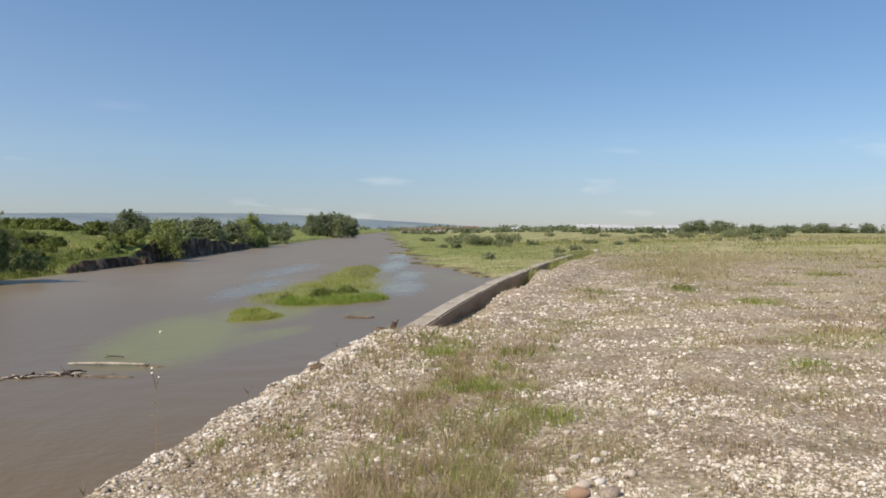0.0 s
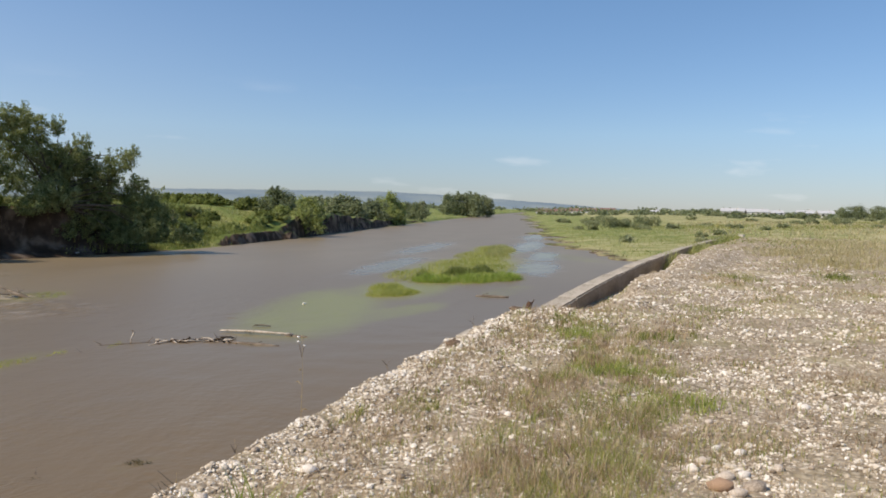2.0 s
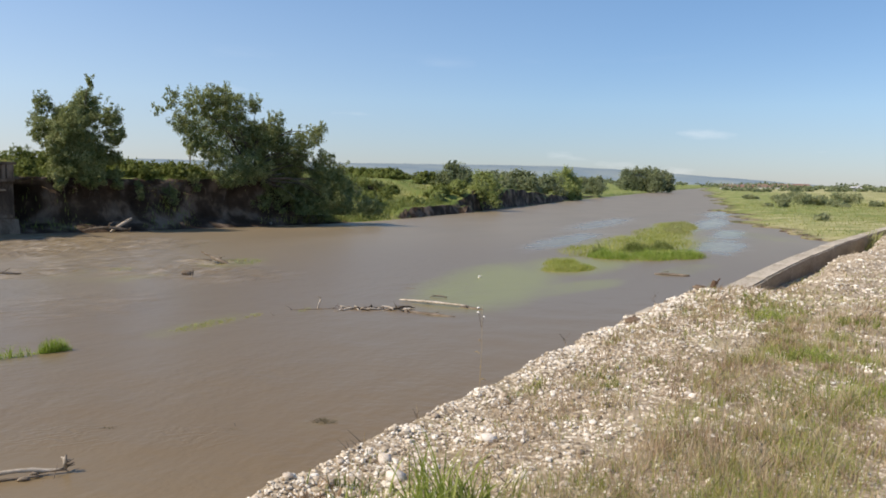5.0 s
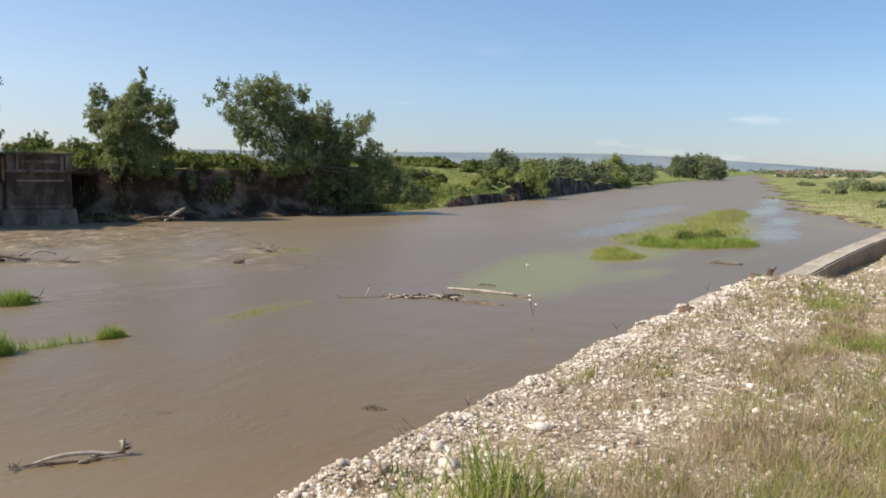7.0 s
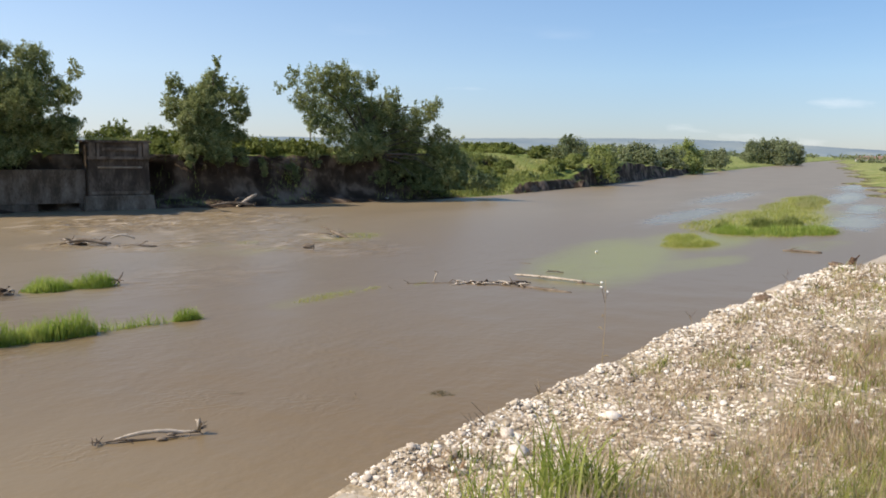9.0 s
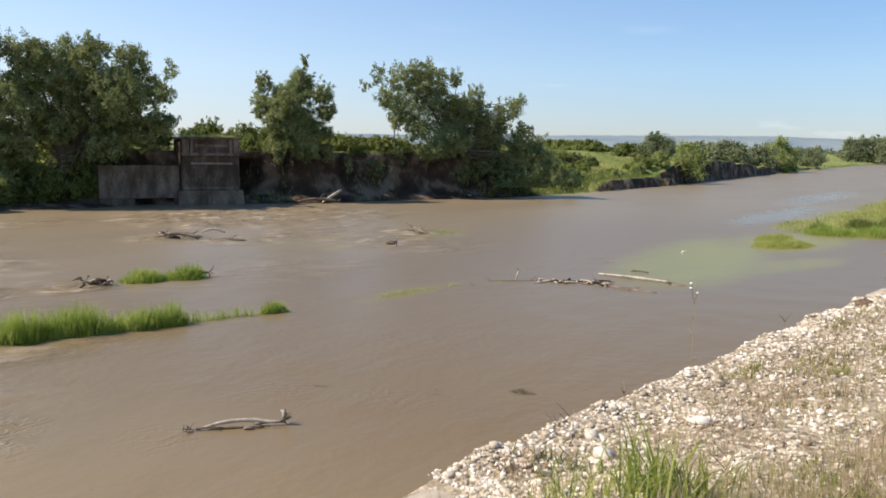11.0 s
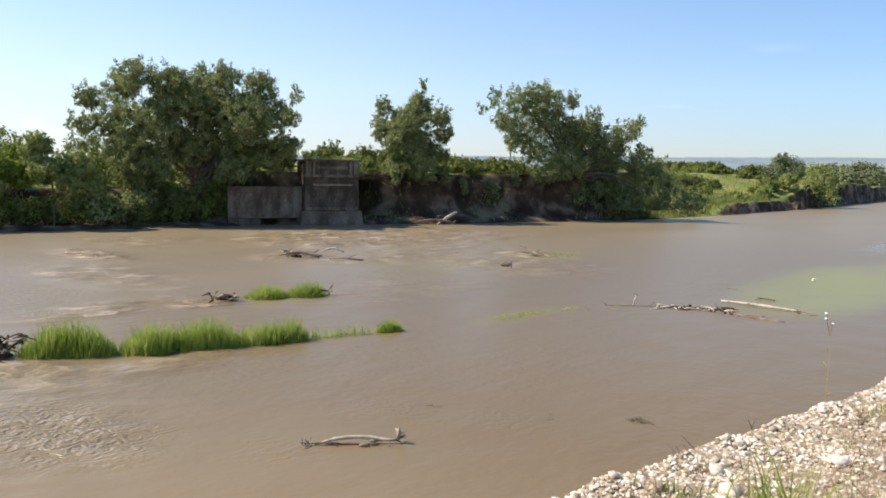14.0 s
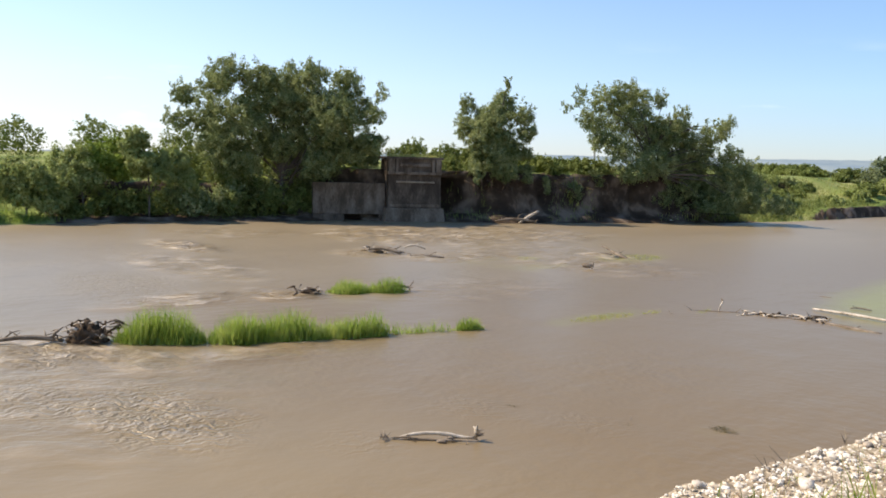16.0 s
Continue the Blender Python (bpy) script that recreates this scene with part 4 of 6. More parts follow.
tree("sapling", (-37.7, 47.0, gz(-37.7, 47.0)), ACROSS, ((0.1, 2.7, 0.7, 0.9), (-0.4, 3.6, 0.6, 0.7)), "pale-barked young tree beside the rounded poplar", "tree", LEAF_POPLAR, 1400, 0.13, 44, "",
     0.07, BARK_PALE)

for k, (x, y, blobs, mat, lab) in enumerate((
        (-47.3, 12.0, ((-0.04, 2.55, 1.41, 1), (-0.86, 1.99, 0.94, 1.15), (0.38, 1.55, 1.27, 0.93), (1.15, 1.16, 1.13, 0.86)), LEAF_WILLOW, "silvery-green willow bush at the water's edge"),
        (-46.9, 14.9, ((-0.92, 3.12, 1.5, 1.16), (-1.25, 1.89, 1.36, 1.16), (-0.07, 2.29, 0.88, 0.81)), LEAF_WILLOW, "broad olive-green willow bush at the water's edge"),
        (-47.4, 17.0, ((-1.24, 3.41, 0.98, 0.98), (-1.77, 2.37, 0.77, 0.7), (-0.53, 4.19, 0.62, 0.55), (-0.29, 2.86, 0.97, 0.9)), LEAF_LIME, "bright yellow-green young willow bush on the bank"),
        (-46.3, 18.1, ((-0.77, 4.1, 0.96, 1.1), (-0.01, 3.11, 1.16, 0.95), (-0.51, 4.8, 0.55, 0.48), (0.88, 2.56, 0.81, 0.68)), LEAF_WILLOW, "tall pale-green willow bush below the large poplar"),
        (-45.5, 20.2, ((-0.9, 3.46, 0.89, 0.82), (-0.98, 1.58, 0.69, 0.48, 0.8), (-0.19, 2.32, 0.75, 0.75)), LEAF_WILLOW, "pale-green willow bush hanging over the dark bank"),
        (-49.6, 8.2, ((0, 2.0, 2.0, 1.2), (1.4, 1.7, 1.2, 1.0)), LEAF_WILLOW, "silvery-green willow bush at the water's edge"),
        (-53.0, 3.0, ((0, 2.0, 2.4, 1.3), (-2, 1.9, 2.0, 1.2)), LEAF_WILLOW, "dense green willow bush at the water's edge"))):
    tree("willow_bush", (x, y, gz(x, y)), ACROSS, blobs, lab, "bush", mat, 16000, 0.155, 60 + k, "willow bushes", 0.05, low=-0.3, over_water=True, deep=1.8, stems=2)

# undergrowth added to fill the dark shade below the willows and the large poplar
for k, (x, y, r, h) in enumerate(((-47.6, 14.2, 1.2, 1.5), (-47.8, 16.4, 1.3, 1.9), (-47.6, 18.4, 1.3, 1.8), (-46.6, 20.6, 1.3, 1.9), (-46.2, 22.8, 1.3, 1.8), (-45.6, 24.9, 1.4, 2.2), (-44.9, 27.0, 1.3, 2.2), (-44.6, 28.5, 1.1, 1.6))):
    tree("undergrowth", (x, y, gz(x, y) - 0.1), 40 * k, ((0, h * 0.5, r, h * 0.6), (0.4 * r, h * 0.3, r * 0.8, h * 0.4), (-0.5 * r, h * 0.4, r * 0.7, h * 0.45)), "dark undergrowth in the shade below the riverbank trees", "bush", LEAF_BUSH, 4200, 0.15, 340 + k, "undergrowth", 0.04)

# scrub on top of the bank behind
rng = np.random.RandomState(8)
for k, (x, y, r, h) in enumerate(((-48.8, 38.6, 1.5, 1.5), (-46.2, 40.2, 1.7, 1.4), (-50.5, 36.0, 1.4, 1.5), (-41.5, 43.6, 1.6, 1.1), (-39.0, 43.2, 1.3, 0.9), (-43.5, 41.5, 1.7, 1.3), (-37.5, 46.5, 1.7, 0.9),
                                  (-53.5, 30.5, 2.0, 1.7), (-56.0, 25.0, 2.4, 2.2), (-58.5, 20.0, 2.6, 2.4), (-60.0, 15.0, 2.8, 2.3), (-61.5, 9.5, 2.8, 2.7), (-63.0, 4.0, 2.6, 2.3), (-36.6, 53.5, 1.2, 0.8),
                                  (-45.8, 22.6, 1.3, 1.6), (-46.6, 27.2, 1.7, 2.6), (-46.2, 29.0, 2.0, 2.4), (-46.4, 30.9, 2.0, 2.7), (-47.4, 24.0, 1.8, 2.4), (-45.8, 20.6, 1.4, 1.6), (-50.5, 22.0, 2.2, 1.7), (-48.4, 27.5, 2.2, 2.0), (-52.0, 17.0, 2.2, 1.3),
                                  (-53.5, 12.5, 2.2, 1.2), (-47.0, 33.0, 1.4, 1.2), (-44.5, 37.0, 1.2, 0.9), (-40.2, 46.4, 1.3, 0.8), (-41.8, 36.9, 0.8, 0.7), (-38.4, 43.4, 0.7, 0.5), (-43.7, 31.4, 1.0, 1.5))):
    tree("scrub_bush", (x, y, gz(x, y) - 0.1), 45 + 30 * k, ((0, h * 0.55, r, h * 0.65), (0.5 * r, h * 0.8, r * 0.6, h * 0.55)), "bright green scrub bush on top of the riverbank", "bush", LEAF_POPLAR if x > -47 and y < 32 else LEAF_BUSH, 3600, 0.175,
         80 + k, "scrub bushes", 0.05)

# weeds and roots hanging over the edge of the earth bank
for k, y in enumerate((37.6, 40.6, 42.3, 44.6, 46.3)):
    x = float(along(FAR_BANK, y)) - 1.9
    r = 0.55 + 0.25 * math.sin(k * 2.3)
    tree("hanging_scrub", (x, y, gz(x, y)), 30 * k, ((0, 0.15, r, 0.42), (0.4 * r, -0.35, r * 0.7, 0.5)), "leafy scrub hanging over the edge of the earth bank", "bush", LEAF_POPLAR, 2200, 0.11, 260 + k, "hanging scrub", 0.03,
         low=-1.1)

# bushes and trees along the opposite bank downstream
for k, (x, y, r, h, kind) in enumerate((
        (-31.5, 92.4, 2.3, 5.0, 1), (-36.6, 96, 2.3, 3.4, 2), (-38.4, 99, 1.5, 2.4, 0), (-40.5, 96, 2.2, 1.8, 0), (-43.5, 94, 2.0, 1.3, 0), (-47, 98, 2.4, 1.5, 0), (-51, 102, 2.6, 1.5, 0), (-55, 108, 2.8, 1.7, 0),
        (-60, 112, 2.8, 1.6, 0), (-66, 117, 2.8, 1.9, 0), (-73, 121, 3.2, 2.0, 0), (-39, 82, 1.4, 1.1, 0), (-36.8, 73, 1.0, 0.8, 0), (-34.2, 69, 0.9, 0.7, 0), (-33.0, 76, 0.8, 0.8, 1), (-34.0, 84, 1.0, 1.2, 1), (-33.0, 88.6, 1.4, 1.9, 1), (-34.6, 86.4, 1.3, 1.3, 0),
        (-38.4, 130, 3.9, 4.0, 2), (-43.5, 133, 3.2, 3.2, 2), (-39.6, 153, 3.4, 4.2, 2), (-38.4, 164, 4.3, 6.2, 3), (-35.6, 158, 2.2, 3.4, 3), (-46, 160, 3.6, 3.6, 2), (-50, 135, 3.2, 2.6, 0), (-39.6, 200, 3.2, 5.0, 2), (-45, 208, 3.6, 4.6, 2),
        (-52, 185, 3.4, 4.2, 2), (-58, 170, 3.4, 3.8, 2), (-48, 240, 4.0, 5.2, 2), (-50, 330, 6.0, 10.6, 2), (-45, 336, 6.5, 11.2, 2), (-41.5, 328, 5.5, 10.4, 2), (-38.5, 345, 4.5, 9.6, 2), (-55, 345, 5.0, 8.0, 2))):
    mat = (LEAF_BUSH, LEAF_WILLOW, LEAF_FAR_HAZE, LEAF_WILLOW)[kind]
    far = y > 120
    tree("bush" if h < 3 else "tree", (x, y, gz(x, y) - 0.1), 20 * k,
         ((0, h * 0.40, r * 0.8, h * 0.42), (0.45 * r, h * 0.52, r * 0.55, h * 0.34), (-0.5 * r, h * 0.30, r * 0.55, h * 0.30), (-0.15 * r, h * 0.70, r * 0.5, h * 0.22), (0.62 * r, h * 0.20, r * 0.5, h * 0.22)),
         ("green bush on the meadow above the river", "leafy green bush on the riverbank", "dark green broadleaf tree by the distant river", "pale-green willow on the undercut riverbank")[kind],
         "bush" if h < 3 else "tree", mat, 4200, 0.62 if y > 300 else 0.40 if far else 0.25, 120 + k, "bushes along the far bank", 0.12)

# low shrubs on the terraces
rng = np.random.RandomState(91)
for k in range(13):
    y = rng.uniform(63, 97)
    x = float(along(FAR_BANK, y)) - rng.uniform(1.2, 13)
    r, h = rng.uniform(0.6, 1.5), rng.uniform(0.5, 1.3)
    tree("shrub", (x, y, gz(x, y) - 0.1), 50 * k, ((0, h * 0.45, r * 0.8, h * 0.5), (0.5 * r, h * 0.3, r * 0.6, h * 0.35)), "low green shrub on the grassy river terrace", "bush", (LEAF_BUSH, LEAF_WILLOW, LEAF_POPLAR)[k % 3], 1500, 0.14,
         290 + k, "terrace shrubs", 0.03)

# bushes on the marsh and the plain
marsh = [(13.5, 95, 0.6, 0.7), (15.4, 94, 0.7, 0.9), (62, 180, 2.8, 2.2), (67, 184, 2.8, 2.8), (73, 180, 2.4, 2.0), (56, 190, 2.2, 1.6), (49, 186, 1.6, 1.2)]
rng = np.random.RandomState(19)
marsh += [(5.8, 163, 2.0, 2.6), (8.7, 165, 1.6, 2.2), (12.4, 181, 2.2, 2.9), (15.6, 183, 2.0, 2.6), (2.8, 204, 2.6, 1.8), (17.2, 160, 1.2, 1.3), (5.3, 92, 0.9, 0.7), (16, 115, 0.8, 0.7), (20, 123, 0.9, 0.9), (9.5, 172, 3.0, 1.0)]
marsh += [(118, 392, 4.6, 6.0), (125, 400, 5.2, 7.2), (132, 396, 5.0, 7.0), (139, 404, 5.0, 6.4), (148, 398, 3.6, 4.6), (154, 402, 3.2, 3.8), (170, 405, 4.4, 4.6), (178, 398, 4.4, 5.0), (186, 400, 4.8, 5.4), (194, 398, 3.6, 4.4), (208, 402, 3.6, 4.6), (96, 380, 3.0, 2.6), (60, 330, 3.0, 2.2)]
for k in range(34):
    y = 140 * (320 / 140) ** rng.uniform(0, 1)
    x = float(near_x(y)) + 4 + (0.42 * y + 6) * rng.uniform(0, 1)
    marsh.append((x, y, rng.uniform(0.5, 1.0) * (0.5 + y / 130), rng.uniform(0.4, 0.8) * (0.6 + y / 200)))
for k, (x, y, r, h) in enumerate(marsh):
    tree("bush", (x, y, gz(x, y) - 0.1), 33 * k, ((0, h * 0.4, r, h * 0.45), (0.5 * r, h * 0.5, r * 0.7, h * 0.38), (-0.6 * r, h * 0.35, r * 0.6, h * 0.36)), "grey-green bush on the marsh beside the river", "bush",
         LEAF_FAR_HAZE if y > 300 else LEAF_PALE, 1600, 0.7 if y > 300 else 0.28, 170 + k, "marsh bushes", 0.04)


def far_woods():
    """The dark line of trees along the plain's edge."""
    rng = np.random.RandomState(77)
    n = 1150
    az = np.radians(rng.uniform(-36, 62, n))
    r = np.where(rng.uniform(0, 1, n) < 0.25, rng.uniform(440, 540, n), rng.uniform(640, 1000, n))
    x, y = -np.sin(az) * r, np.cos(az) * r
    keep = (x - near_x(y) > 10) | (along(FAR_BANK, y) - x > 20)
    x, y = x[keep], y[keep]
    z, _ = surface(x, y)
    h = np.where(r[keep] < 600, 0.30, 1.0) * rng.uniform(3.4, 6.6, len(x)) * (0.75 + 0.35 * lumps(np.degrees(az[keep]), r[keep] * 0, 9.0, 3))
    cents, spr = [], []
    for i in range(len(x)):
        k = 12
        d = rng.normal(size=(k, 3)) * np.array([h[i] * 1.3, h[i] * 1.0, h[i] * 0.15]) + np.array([x[i], y[i], z[i] + h[i] * 0.55])
        cents.append(d)
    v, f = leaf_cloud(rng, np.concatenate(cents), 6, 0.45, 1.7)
    return tagged(mesh_from("far_woods", v, f, LEAF_FAR_HAZE), "dark hazy line of distant trees across the plain", "trees", "", "stuff")


far_woods()


# ---- village on the plain ----
def house(place, turn, w, d, h, red, label):
    root = thing("house", place, label, "house", "village houses", turn)
    bm = bmesh.new()
    box(bm, -w / 2, w / 2, -d / 2, d / 2, -0.5, h)
    part("wall", bm, PLASTER, root)
    bm = bmesh.new()
    r, o = d * 0.22, 0.4
    a0 = [bm.verts.new(c) for c in ((-w / 2 - o, -d / 2 - o, h), (w / 2 + o, -d / 2 - o, h), (w / 2 + o, d / 2 + o, h), (-w / 2 - o, d / 2 + o, h), (-w / 2 - o, 0, h + r), (w / 2 + o, 0, h + r))]
    for q in ((0, 1, 5, 4), (2, 3, 4, 5), (0, 4, 3), (1, 2, 5), (3, 2, 1, 0)):
        bm.faces.new([a0[i] for i in q])
    roof = part("roof", bm, ROOFING_RED if red else ROOFING, root)
    bm = bmesh.new()
    box(bm, w * 0.2, w * 0.2 + 0.7, -0.35, 0.35, h, h + r + 0.8)
    part("chimney", bm, PLASTER, roof)
    for k in range(max(2, int(w / 5))):
        bm = bmesh.new()
        x = -w / 2 + (k + 0.5) * w / max(2, int(w / 5))
        box(bm, x - 0.7, x + 0.7, -d / 2 - 0.06, -d / 2 + 0.05, 1.0, 2.3)
        part("window", bm, GLASS_DARK, root)


for k, (x, y, w, d, h, red) in enumerate(((97, 551, 14, 9, 3.0, 0), (111.5, 549, 13, 9, 2.8, 0), (124, 553, 8, 8, 2.4, 0), (49, 558, 5, 5, 1.8, 0), (139, 543, 10, 8, 2.7, 0),
                                          (150, 540, 9, 8, 2.7, 0), (205, 560, 12, 8, 2.7, 0), (262, 540, 18, 10, 2.8, 0), (283, 545, 12, 9, 2.6, 0), (310, 560, 14, 9, 2.7, 0),
                                          (-30, 702, 13, 11, 1.5, 1), (-16, 706, 11, 11, 1.4, 1), (-3, 704, 12, 11, 1.6, 1), (10, 709, 11, 11, 1.4, 1), (23, 699, 12, 11, 1.6, 1))):
    house((x, y, gz(x, y)), -8 + 7 * (k % 4), w, d, h, red, "low house with a red tiled roof in the distant village" if red else "low white house with a pale roof in the distant village")


# ---- river wall ----
def build_wall():
    """The long concrete river wall, in cast lengths, its top about two metres above the water."""
    root = thing("river_wall", (0, 0, 0), "long weathered concrete river wall, half buried in gravel", "wall")
    tagged(root, kind="structure")
    joints = [-40, -25, -14, -6, 1, 6, 10, 14, 17, 20, 23.5, 27, 30.8, 34.8, 39.6, 44.5, 50, 55.5, 61, 66.6]
    for k, (y0, y1) in enumerate(zip(joints, joints[1:])):
        x0, x1 = float(along(WALL_LINE, y0)), float(along(WALL_LINE, y1))
        ln = math.hypot(x1 - x0, y1 - y0)
        bm = bmesh.new()
        box(bm, 0, WALL_WIDTH, 0.008, ln - 0.008, -1.4, WALL_TOP + 0.012 * math.sin(k * 2.4) - (0.04 if y0 < 13 else 0))
        top = [e for e in bm.edges if all(v.co.z > 1 for v in e.verts) and abs(e.verts[0].co.x - e.verts[1].co.x) < 0.01]
        bmesh.ops.bevel(bm, geom=top, offset=0.03, segments=2, affect="EDGES")
        bm.normal_update()
        # land-side faces get a darker, stained concrete with their shade in the colour
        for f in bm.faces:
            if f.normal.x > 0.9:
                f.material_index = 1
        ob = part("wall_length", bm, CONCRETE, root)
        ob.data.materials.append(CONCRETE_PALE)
        ob.matrix_basis = pose(x0, y0, 0, 0, 0, math.degrees(math.atan2(-(x1 - x0), y1 - y0)))
    bm = bmesh.new()
    box(bm, -0.35, 0.75, 0, 0.9, 1.2, 2.12)
    worn(bm, 0.04)
    ob = part("end_block", bm, CONCRETE, root, "squat concrete block at the wall's far end")
    ob.matrix_basis = pose(11.8, 66.6, 0, 0, 0, -16)
    return root


build_wall()


# ---- abutment on the opposite bank ----
def build_abutment():
    root = thing("bridge_abutment", (-40.6, 32.9, 0), "tall weathered concrete abutment of a vanished bridge, in the shade", "abutment", rz=65)
    bm = bmesh.new()
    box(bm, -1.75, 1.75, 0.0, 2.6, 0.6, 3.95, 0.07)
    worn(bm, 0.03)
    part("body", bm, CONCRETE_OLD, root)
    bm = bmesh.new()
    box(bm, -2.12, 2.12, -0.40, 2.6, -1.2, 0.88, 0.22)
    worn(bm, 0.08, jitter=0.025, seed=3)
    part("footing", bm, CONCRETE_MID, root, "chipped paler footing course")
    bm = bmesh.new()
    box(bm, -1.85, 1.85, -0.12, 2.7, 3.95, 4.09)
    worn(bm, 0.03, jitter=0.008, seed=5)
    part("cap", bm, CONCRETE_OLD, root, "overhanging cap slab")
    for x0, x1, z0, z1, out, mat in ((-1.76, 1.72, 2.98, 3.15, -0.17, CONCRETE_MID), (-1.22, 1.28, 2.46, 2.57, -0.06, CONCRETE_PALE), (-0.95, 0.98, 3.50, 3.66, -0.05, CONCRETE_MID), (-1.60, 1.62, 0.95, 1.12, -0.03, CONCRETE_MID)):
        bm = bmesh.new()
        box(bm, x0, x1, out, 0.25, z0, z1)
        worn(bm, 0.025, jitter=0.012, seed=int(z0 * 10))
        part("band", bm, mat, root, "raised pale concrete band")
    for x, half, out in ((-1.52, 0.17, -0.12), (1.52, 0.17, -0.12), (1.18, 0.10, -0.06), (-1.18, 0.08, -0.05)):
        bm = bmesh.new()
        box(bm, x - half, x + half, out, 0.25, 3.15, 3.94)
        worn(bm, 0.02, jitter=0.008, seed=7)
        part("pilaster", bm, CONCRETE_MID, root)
    wing = thing("wing_wall", (-42.55, 29.35, 0), "low concrete wing wall with an undercut culvert gap, beside the abutment", "wall", rz=64)
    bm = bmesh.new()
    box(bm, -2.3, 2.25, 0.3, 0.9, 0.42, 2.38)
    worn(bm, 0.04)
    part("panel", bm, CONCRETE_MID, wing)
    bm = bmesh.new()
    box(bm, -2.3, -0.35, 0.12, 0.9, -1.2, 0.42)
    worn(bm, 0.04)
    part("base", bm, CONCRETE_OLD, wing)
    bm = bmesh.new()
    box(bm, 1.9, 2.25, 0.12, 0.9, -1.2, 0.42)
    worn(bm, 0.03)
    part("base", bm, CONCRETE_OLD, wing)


build_abutment()


# ---- roots in the earth bank ----
def bank_roots(y0, y1, n, seed):
    root = thing("exposed_roots", (float(along(FAR_BANK, (y0 + y1) / 2)) - 1.0, (y0 + y1) / 2, 1.6), "thin brown roots hanging out of the undercut earth bank", "roots", "bank roots")
    o = root.matrix_world.translation
    rnd = random.Random(seed)
    for k in range(n):
        y = rnd.uniform(y0, y1)
        x = float(along(FAR_BANK, y)) - rnd.uniform(1.0, 1.9)
        z, ln = rnd.uniform(2.2, 3.1), rnd.uniform(0.6, 1.8)
        p = [Vector((x - 0.5, y, z + 0.1)) - o, Vector((x + 0.15, y + rnd.uniform(-0.2, 0.2), z - 0.05)) - o, Vector((x + 0.25, y + rnd.uniform(-0.5, 0.5), z - ln * 0.6)) - o,
             Vector((x + rnd.uniform(0.1, 0.5), y + rnd.uniform(-0.8, 0.8), z - ln)) - o]
        r = rnd.uniform(0.012, 0.035)
        bm = bmesh.new()
        tube(bm, p, [r, r, r * 0.7, r * 0.3], 5, 0.2, seed + k)
        part("root", bm, MUD, root, "", True)


bank_roots(36.8, 40.0, 14, 61)
bank_roots(40.5, 46.5, 20, 62)


# ---- driftwood ----
def driftwood(place, turn, ln, r, label, pale=False, twigs=4, seed=0, rootwad=0, lift=0.1, group="driftwood", bow=0.06):
    root = thing("driftwood", place, label, "driftwood", group, turn)
    rnd = random.Random(seed)
    bm = bmesh.new()
    path = [(-ln / 2 + ln * t, 0.03 * ln * math.sin(3 * t + seed), lift * 0.5 + bow * ln * math.sin(math.pi * t) - 0.03) for t in (0, 0.15, 0.35, 0.55, 0.75, 0.9, 1)]
    tube(bm, path, [r * k for k in (0.5, 0.75, 0.95, 1.0, 0.95, 0.85, 0.7)], 8, 0.12, seed)
    part("trunk", bm, DRIFT_PALE if pale else DRIFT, root, "", True)
    for k in range(twigs + rootwad):
        bm = bmesh.new()
        at_root = k >= twigs
        s = Vector(path[-1]) if at_root else Vector(path[rnd.randrange(1, 6)])
        g = rnd.uniform(0, 2 * math.pi)
        l2 = rnd.uniform(0.12, 0.3) * min(1.0, 0.15 + ln / 0.6) if at_root else ln * rnd.uniform(0.1, 0.3)
        d = Vector((rnd.uniform(0.1, 0.7), math.cos(g), math.sin(g))) if at_root else Vector((rnd.uniform(-1, 1), math.cos(g) * 0.9, abs(math.sin(g)) * 0.35 + 0.03))
        e = s + d.normalized() * l2
        m = s.lerp(e, 0.5) + Vector((rnd.uniform(-1, 1), rnd.uniform(-1, 1), rnd.uniform(-1, 1))) * l2 * 0.15
        q = r * (0.6 if at_root else 0.4)
        tube(bm, [s, m, e], [q, q * 0.7, q * 0.25], 6, 0.15, seed + k)
        limb = part("root" if at_root else "branch", bm, DRIFT if at_root or not pale else DRIFT_PALE, root, "", True)
        if not at_root and k % 2 == 0:
            bm = bmesh.new()
            tip = m + Vector((rnd.uniform(-1, 1), rnd.uniform(-1, 1), rnd.uniform(0.1, 0.8))).normalized() * l2 * 0.45
            tube(bm, [m, m.lerp(tip, 0.5), tip], [q * 0.45, q * 0.3, q * 0.12], 5, 0.15, seed + 40 + k)
            part("twig", bm, DRIFT, limb, "", True)
    return root


